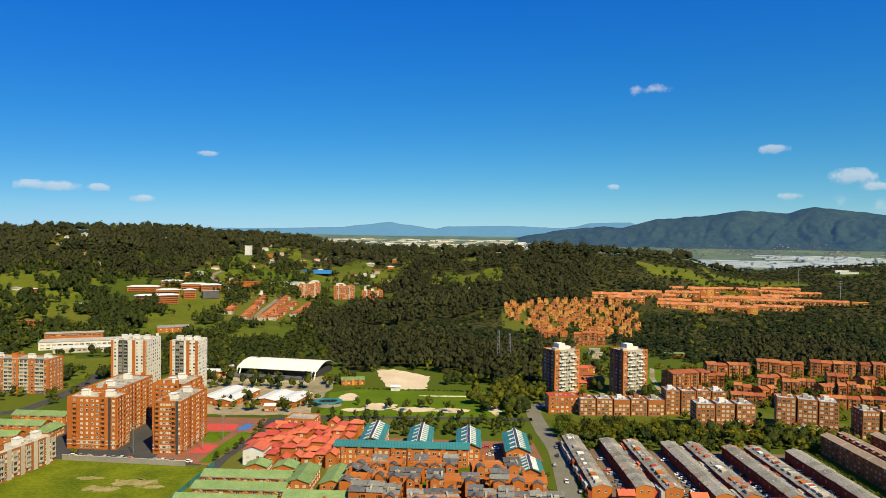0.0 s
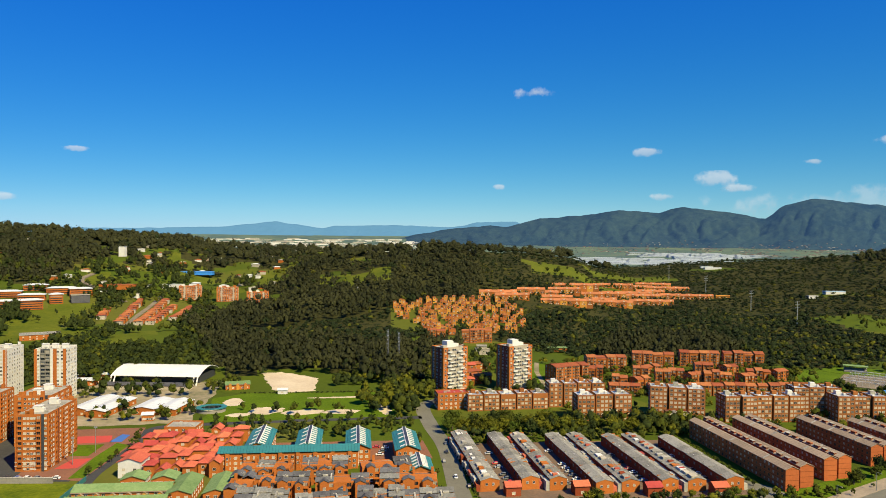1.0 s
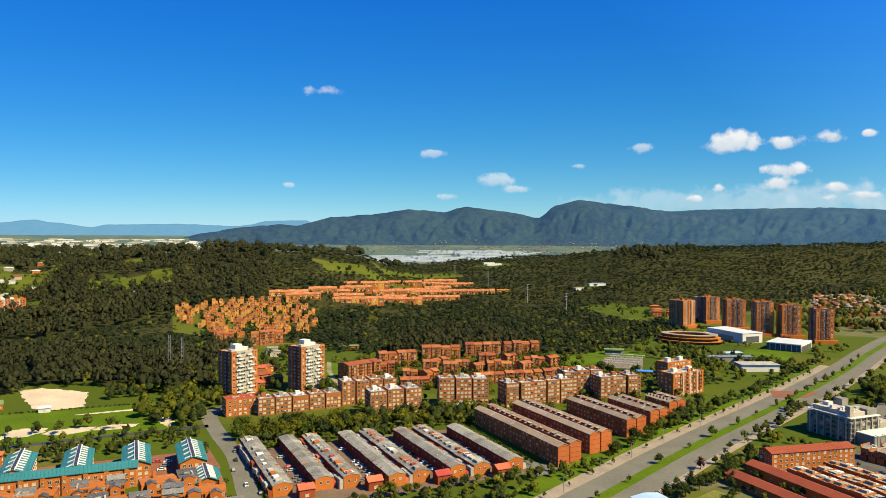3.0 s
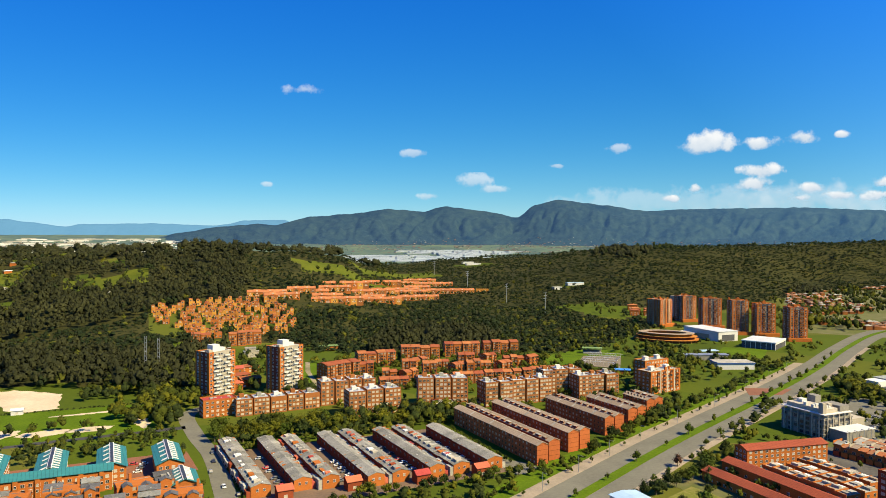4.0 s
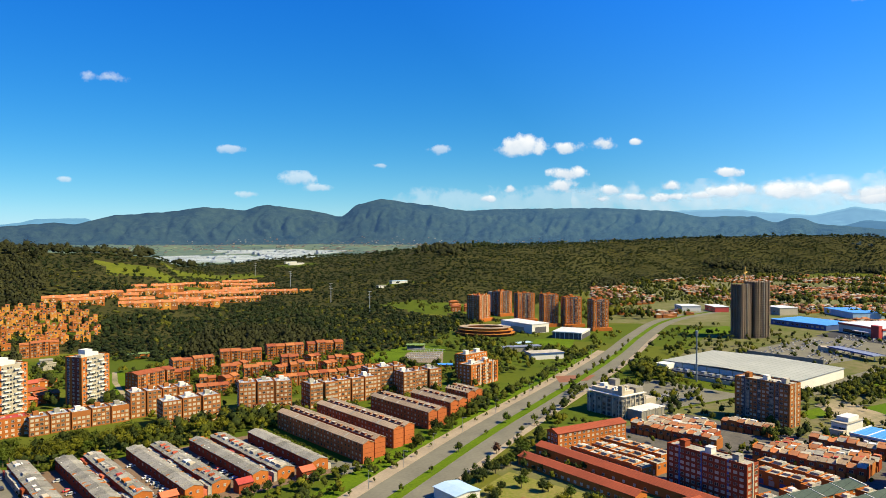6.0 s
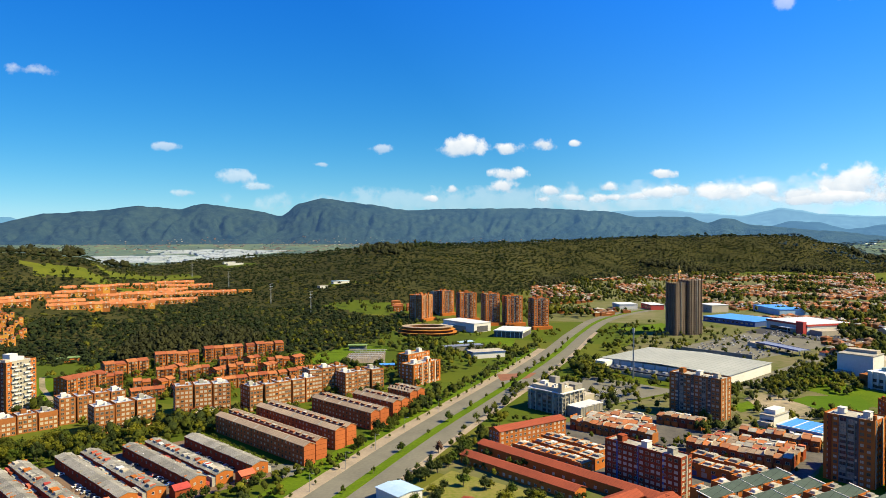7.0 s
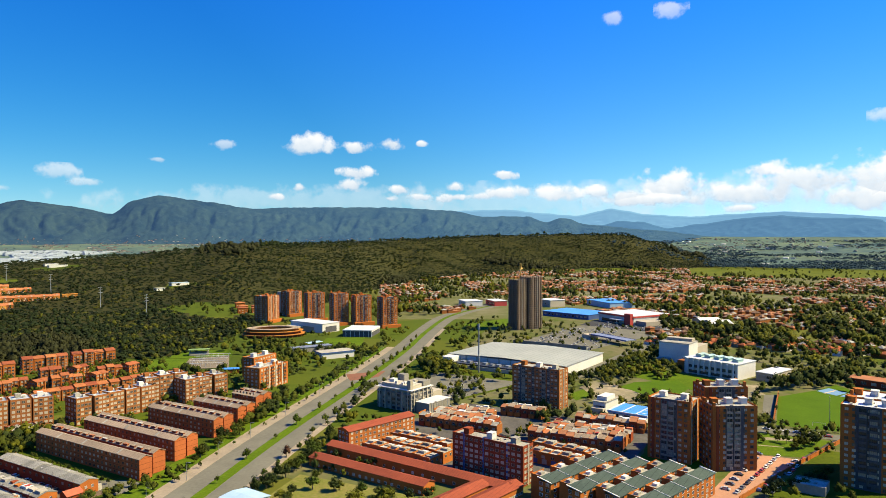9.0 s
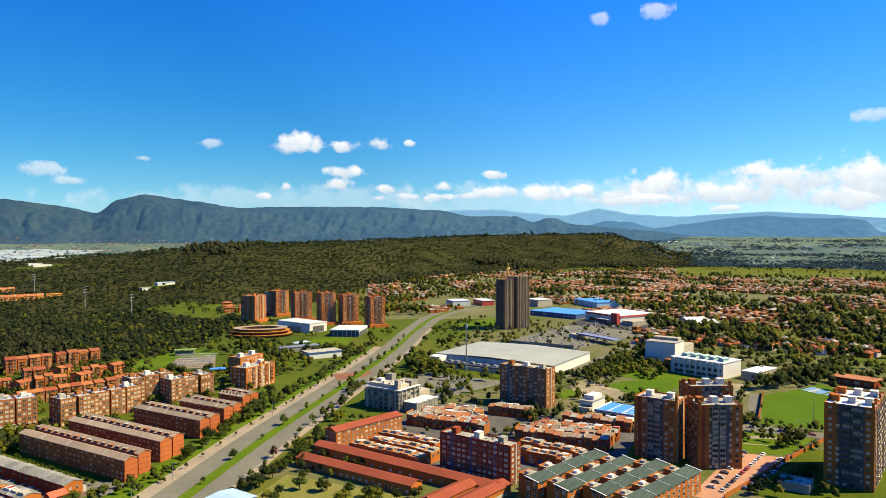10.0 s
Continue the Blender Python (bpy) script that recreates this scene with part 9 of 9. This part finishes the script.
    for x, y, n, s in ((-565, 985, 30, 16), (-505, 1050, 26, 16), (-425, 945, 20, 10), (-415, 890, 16, 10), (-560, 1150, 30, 22), (-660, 1020, 30, 22), (-405, 985, 30, 13), (-545, 880, 16, 8), (-470, 958, 12, 8), (-600, 1000, 16, 16), (-300, 930, 9, 8), (-640, 1180, 22, 26), (-560, 1120, 14, 20)):
        for _ in range(n):
            grow(x + rng.gauss(0, s), y + rng.gauss(0, s), rng.uniform(11, 18), rng.uniform(10, 15), dark)
    for _ in range(13500):
        a, r = rng.uniform(50, 95), rng.uniform(800, 2700)
        x, y = r * math.sin(radians(a)), r * math.cos(radians(a))
        if a < 77 and r > along(FOOT, a) or a > 77 and r > 2150 and rng.random() < 0.9 or 700 < x < 1040 and 230 < y < 560 or r < 1000 and a < 74 or 1010 < x < 1130 and 440 < y < 630 or 950 < x < 1010 and 160 < y < 230:
            continue
        if noise.noise((x * 0.009, y * 0.009, 4)) < rng.uniform(-0.3, 0.35):
            continue
        tall = noise.noise((x * 0.012, y * 0.012, 14)) > 0.12
        h = rng.uniform(9, 18) if tall else rng.uniform(4, 11)
        grow(x, y, h, h * rng.uniform(0.85, 1.2), rng.choice((dark, green, green, yellow) if tall else (green, green, dark, yellow)), r > 1000)
    for _ in range(13000):
        a, r = rng.choice((rng.uniform(-16, 72), rng.uniform(72, 95), rng.uniform(72, 95))), rng.uniform(2300, 4450)
        if r < (along(CREST, a) + 200 if a < 78 else 2720):
            continue
        x, y = r * math.sin(radians(a)), r * math.cos(radians(a))
        if (noise.noise((x * 0.006, y * 0.006, 2)) < -0.12 if a < 72 else noise.noise((a * 0.22, r * 0.008, 2)) < -0.12 + 0.3 * (r - 2700) / 1750) or 20 < a < 31 and r < 3750:
            continue
        grow(x, y, rng.uniform(5, 9), rng.uniform(10, 22) if a < 72 else rng.uniform(18, 48), belts, True)
    for _ in range(2300):
        a = rng.uniform(71, 96)
        r = rng.choice((rng.uniform(2600, 2760), rng.uniform(2620, 2900), rng.uniform(3080, 3150), rng.uniform(3420, 3480)))
        if a < 78 and r < along(CREST, a) - 250 or noise.noise((a * 0.6, r * 0.004, 8)) < -0.25:
            continue
        grow(r * math.sin(radians(a)), r * math.cos(radians(a)), rng.uniform(9, 19), rng.uniform(14, 30), belts, True)
    for _ in range(430):
        a, r = rng.uniform(75, 96), rng.uniform(800, 1250)
        x, y = r * math.sin(radians(a)), r * math.cos(radians(a))
        if noise.noise((x * 0.011, y * 0.011, 44)) > -0.05:
            h = rng.uniform(9, 17)
            grow(x, y, h, h * rng.uniform(0.8, 1.1), rng.choice((dark, green, green, yellow, yellow)))
    for cx, cy, hw, hd, n in ((480, 1290, 110, 45, 40), (640, 1470, 90, 45, 34), (67, 1230, 30, 40, 8), (715, 860, 40, 60, 24), (-345, 985, 50, 60, 10), (-620, 1080, 60, 60, 14)):
        for _ in range(n):
            grow(cx + rng.uniform(-hw, hw), cy + rng.uniform(-hd, hd), rng.uniform(6, 14), rng.uniform(6, 13), rng.choice((dark, dark, green)), True)
    # tall old eucalyptus on the western hill
    for x, y, n, sx, sy in ((-385, 1335, 26, 22, 26), (-310, 1385, 26, 24, 26), (-335, 1290, 10, 20, 10), (-265, 1330, 14, 14, 24), (-690, 1130, 46, 45, 40), (-590, 1225, 46, 50, 30), (-480, 1300, 34, 40, 30), (-160, 1330, 16, 30, 20)):
        for _ in range(n):
            grow(x + rng.gauss(0, sx), y + rng.gauss(0, sy), rng.uniform(14, 23), rng.uniform(10, 15), rng.choice((dark, dark, dark, green)))
    big = [crown(rng, 12, 200, 0.03, 1.0, 1.0) for _ in range(4)]
    for x, y, n, s, h0 in ((-399, 893, 20, 13, 33), (-412, 868, 7, 8, 22), (-455, 850, 9, 10, 21), (-540, 930, 10, 13, 20), (-575, 870, 12, 14, 24), (-468, 985, 10, 12, 24), (-420, 1010, 7, 9, 22), (-560, 1075, 10, 13, 27), (-540, 1055, 5, 8, 26), (-265, 930, 5, 6, 13), (-235, 905, 7, 7, 14), (-322, 1130, 6, 9, 18), (-300, 1180, 5, 7, 16)):
        for _ in range(n):
            gx, gy, h = x + rng.gauss(0, s), y + rng.gauss(0, s), h0 * rng.uniform(0.8, 1.15)
            dark.append(planted(big, gx, gy, land(gx, gy) - 0.08 * h, h * rng.uniform(0.62, 0.85), h, rng.uniform(0, 6.28), rng))
    for _ in range(260):
        a, r = rng.uniform(-17, 3), rng.uniform(1130, 1700)
        gx, gy = r * math.sin(radians(a)), r * math.cos(radians(a))
        if open_slope(gx, gy):
            h = rng.uniform(5, 12)
            grow(gx, gy, h, h * rng.uniform(0.8, 1.2), rng.choice((dark, green, green, yellow)), True)
    for _ in range(90):
        grow(rng.uniform(-75, 52), rng.uniform(424, 456), rng.uniform(4, 8), rng.uniform(4, 7), rng.choice((dark, dark, green)))
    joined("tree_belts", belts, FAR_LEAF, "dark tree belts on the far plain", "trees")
    joined("scattered_trees", green, LEAF, "many scattered green trees", "trees")
    joined("scattered_dark_trees", dark, LEAF_DARK, "many scattered dark green trees", "trees")
    joined("scattered_yellow_trees", yellow, LEAF_YELLOW, "many scattered yellow-green trees", "trees")


scattered_trees()


# ---- cars ----
def car_parts():
    body = Build()
    body.box(-0.86, -2.1, 0.28, 0.86, 2.1, 0.78)
    body.box(-0.70, -0.95, 1.32, 0.70, 0.75, 1.42)
    cabin = Build()
    lo, hi = [(-0.80, -1.5, 0.78), (0.80, -1.5, 0.78), (0.80, 1.35, 0.78), (-0.80, 1.35, 0.78)], [(-0.68, -0.95, 1.33), (0.68, -0.95, 1.33), (0.68, 0.75, 1.33), (-0.68, 0.75, 1.33)]
    for i in range(4):
        j = (i + 1) % 4
        cabin.face([lo[i], lo[j], hi[j], hi[i]])
    wheel = Build()
    n = 10
    for s in (-0.1, 0.1):
        wheel.face([(s, 0.31 * math.cos(2 * math.pi * i / n), 0.31 * math.sin(2 * math.pi * i / n)) for i in range(n)][::1 if s > 0 else -1])
    for i in range(n):
        a, b = 2 * math.pi * i / n, 2 * math.pi * (i + 1) / n
        wheel.face([(-0.1, 0.31 * math.cos(a), 0.31 * math.sin(a)), (0.1, 0.31 * math.cos(a), 0.31 * math.sin(a)), (0.1, 0.31 * math.cos(b), 0.31 * math.sin(b)), (-0.1, 0.31 * math.cos(b), 0.31 * math.sin(b))])
    for u in (-0.8, 0.8):
        for v in (-1.3, 1.3):
            k = len(body.v)
            body.v += [(p + u, q + v, e + 0.31) for p, q, e in wheel.v]
            body.f += [tuple(k + i for i in f) for f in wheel.f]
            body.m += [1] * len(wheel.f)
    return body, cabin.mesh("glasshouse", GLASS)


CAR_BODY, CAR_GLASS = car_parts()
PAINTS = [("white", (0.62, 0.62, 0.60)), ("silver", (0.36, 0.37, 0.38)), ("black", (0.025, 0.025, 0.028)), ("red", (0.40, 0.03, 0.025)), ("blue", (0.04, 0.09, 0.25)), ("grey", (0.14, 0.145, 0.15)), ("yellow", (0.60, 0.33, 0.03))]
CAR_MESHES = [(word, CAR_BODY.mesh("body", mat(word + "_car_paint", c, tuple(0.85 * q for q in c), 0.3, 0.5, 3.0), TYRE)) for word, c in PAINTS]


def car(x, y, rz, where, pick=None):
    word, me = CAR_MESHES[pick if pick is not None else planting.choice((0, 0, 1, 1, 2, 3, 4, 5, 5))]
    root = thing("car", x, y, rz, f"small {word} car {where}", "car", "cars " + where, 0.1)
    put("body", me, root, Matrix())
    put("glasshouse", CAR_GLASS, root, Matrix())


for x, gap in ((86.5, 0), (113.6, 1), (120.6, 2), (147, 1), (152.6, 0), (178.8, 2), (184.6, 1)):
    y = 330.0
    while y < 386:
        if planting.random() < 0.55:
            car(x, y, planting.choice((88, 90, 92, 270)) if x != 86.5 else 90, "parked in a lane between terraces")
        y += 5.8
for i in range(15):
    if i % 5 != 3:
        car(-196 + 4.6 * i, 378.5 - 0.55 * i, 83 + 3 * (i % 2), "parked in the yard of the brick towers")
for x, y, rz in ((66, 333, -4), (62, 347, 176), (64, 388, -4), (60, 372, 176), (66, 404, 0)):
    car(x, y, rz, "on the side street")
for i in range(10):
    car(350 + 7.6 * i, 58.5 - 1.0 * i, 80, "in the salmon car park")
    if i % 4:
        car(352 + 7.6 * i, 45.5 - 0.9 * i, 260, "in the salmon car park")
for i in range(9):
    car(352 + 8.2 * i, 64.0 - 0.6 * i, 168, "in the salmon car park")
    if i % 3:
        car(350 + 8.0 * i, 51.5 - 1.4 * i, 172, "in the salmon car park")
for i, (x, y) in enumerate(((-27, 397), (-24, 403), (0, 394), (2, 400), (27, 388), (29, 394), (31, 400), (26, 402))):
    car(x, y, 85, "between teal-roofed blocks")


def crowded_lots():
    """Cars past counting in the car parks of the east."""
    rng = random.Random(62)
    paint, panes = Build(), Build()
    body, cabin = CAR_BODY, CAR_GLASS
    lots = [(705 + 13 * i, 262 + 6.0 * j + 1.2 * i) for i in range(12) for j in range(13)] + [(444 + 13 * i, 272 + 3.2 * j) for i in range(4) for j in range(9)] + [(400 + 9 * i, 268 - 3 * j) for i in range(3) for j in range(5)] + [(880 + 9 * i, 240 + 6 * j) for i in range(6) for j in range(15)]
    for x, y in lots:
        if rng.random() < 0.5:
            continue
        m = pose(x + rng.uniform(-0.4, 0.4), y, 0.12, 0, 0, 80 + rng.uniform(-3, 3))
        n = len(paint.v)
        paint.v += [tuple(m @ Vector(v)) for v in body.v]
        paint.f += [tuple(n + k for k in q) for q in body.f]
        n = len(panes.v)
        panes.v += [tuple(m @ v.co) for v in cabin.vertices]
        panes.f += [tuple(n + k for k in p.vertices) for p in cabin.polygons]
    setting("parked_cars", paint, mat("mixed_car_paint", (0.42, 0.42, 0.42), (0.05, 0.05, 0.06), 0.4, 0.35, 0.5), "many parked cars in the eastern car parks", "cars", "stuff")
    setting("parked_car_windows", panes, GLASS, "windows of many parked cars", "cars", "stuff")


crowded_lots()


for i in range(7):
    if i % 3 != 1:
        car(474 + 0.2 * i, 63 - 5.6 * i, 8, "on the parking strip below the field")

# ---- walls, fences and a goal by the playing field ----
for (x0, y0), (x1, y1), words, h in (((468, 22), (420, 35.5), "low orange brick wall along the drive", 2.2), ((418, 36.5), (380, 46), "low orange brick wall beside the car park", 2.0), ((379, 46.2), (340, 56), "low orange brick wall beside the car park", 2.0), ((581, 69), (491, 61), "tall brick wall along the playing field", 3.0)):
    k = math.hypot(x1 - x0, y1 - y0)
    root = thing("brick_wall", (x0 + x1) / 2, (y0 + y1) / 2, math.degrees(math.atan2(y1 - y0, x1 - x0)), words, "wall", "brick boundary walls")
    part("wall", Build().box(-k / 2, -0.18, 0, k / 2, 0.18, h), BRICK, root)
    part("coping", Build().box(-k / 2 - 0.05, -0.26, h, k / 2 + 0.05, 0.26, h + 0.14), BRICK_TAN, root)
    for u in spread(int(k / 9) + 2, k - 0.4):
        part("pier", Build().box(u - 0.28, -0.3, 0, u + 0.28, 0.3, h + 0.3), BRICK, root)
root = thing("soccer_goal", 498, 36, 96, "white metal goal on the playing field", "goal", "", 0.14)
for u in (-3.66, 3.66):
    part("post", Build().tube(u, 0, 0, 2.44, 0.09, 0.09), WHITE, root)
    part("stay", Build().box(u - 0.04, -1.6, 0, u + 0.04, -1.5, 1.2), WHITE, root)
part("crossbar", Build().box(-3.75, -0.07, 2.4, 3.75, 0.07, 2.54), WHITE, root)


# ---- lamps, masts and pylons ----
wall = thing("boundary_wall", -164.5, 368.6, -6.8, "pale concrete boundary wall above the vacant lot", "wall")
part("wall", Build().box(-34, -0.3, 0, 34, 0.3, 2.6), CONCRETE, wall)
part("coping", Build().box(-34.1, -0.4, 2.6, 34.1, 0.4, 2.8), FLAT_ROOF, wall)
fence = thing("mesh_fence", -118, 340, 86, "green mesh fence along the vacant lot", "fence")
part("mesh", Build().box(-26, -0.05, 0, 26, 0.05, 2.6), TEAL_ROOF, fence)
for u in spread(10, 52):
    part("post", Build().tube(u, 0, 0, 2.8, 0.08), METAL, fence)

def street_lamp(x, y, rz, h=9.0):
    root = thing("street_lamp", x, y, rz, "tall grey street lamp beside the avenue", "street lamp", "avenue lamps")
    part("pole", Build().tube(0, 0, 0, h, 0.14, 0.08), METAL, root)
    part("arm", Build().box(-0.06, 0, h - 0.15, 0.06, 2.2, h), METAL, root)
    part("lamp_head", Build().box(-0.18, 1.7, h - 0.25, 0.18, 2.6, h - 0.05), CREAM, root)


for i in range(14, 40, 3):
    p = offset(AVENUE, 16.3)[i]
    street_lamp(p[0], p[1], 200)
for x, y, h in ((62, 648, 32), (52, 650, 34)):
    root = thing("radio_mast", x, y, 0, "slim grey lattice radio mast among trees", "mast", "radio masts")
    for u, v in ((-0.7, -0.7), (0.7, -0.7), (0.7, 0.7), (-0.7, 0.7)):
        part("leg", Build().tube(u, v, 0, h, 0.18), METAL, root)
    for k in range(9):
        part("brace", Build().box(-0.9, -0.9, h * k / 9 + 2, 0.9, 0.9, h * k / 9 + 2.25), METAL, root)
for x, y in ((627, 991), (618, 870), (674, 1207), (723, 1449)):
    root = thing("power_pylon", x, y, 20, "grey lattice power pylon above the woods", "pylon", "power pylons", land(x, y))
    part("mast", Build().tube(0, 0, 0, 32, 0.9, 0.3, 4), METAL, root)
    for z in (23, 27, 31):
        part("cross_arm", Build().box(-4.5, -0.25, z, 4.5, 0.25, z + 0.5), METAL, root)
root = thing("radio_mast", 538, 300, 0, "slim blue-grey mast beside the warehouse", "mast")
part("pole", Build().tube(0, 0, 0, 42, 0.7, 0.5), METAL, root)
part("antenna", Build().tube(0, 0, 38, 42, 1.1, 1.1), METAL, root)
for x, y, h in ((494, 30, 20), (-166, 384, 14), (-131, 392, 14), (-126, 412, 14)):
    root = thing("floodlight_pole", x, y, 0, "tall slim floodlight pole beside a playing court", "lamp post", "floodlight poles")
    part("pole", Build().tube(0, 0, 0, h, 0.2, 0.12), METAL, root)
    part("lamp_head", Build().box(-0.8, -0.2, h - 0.4, 0.8, 0.2, h + 0.4), METAL, root)
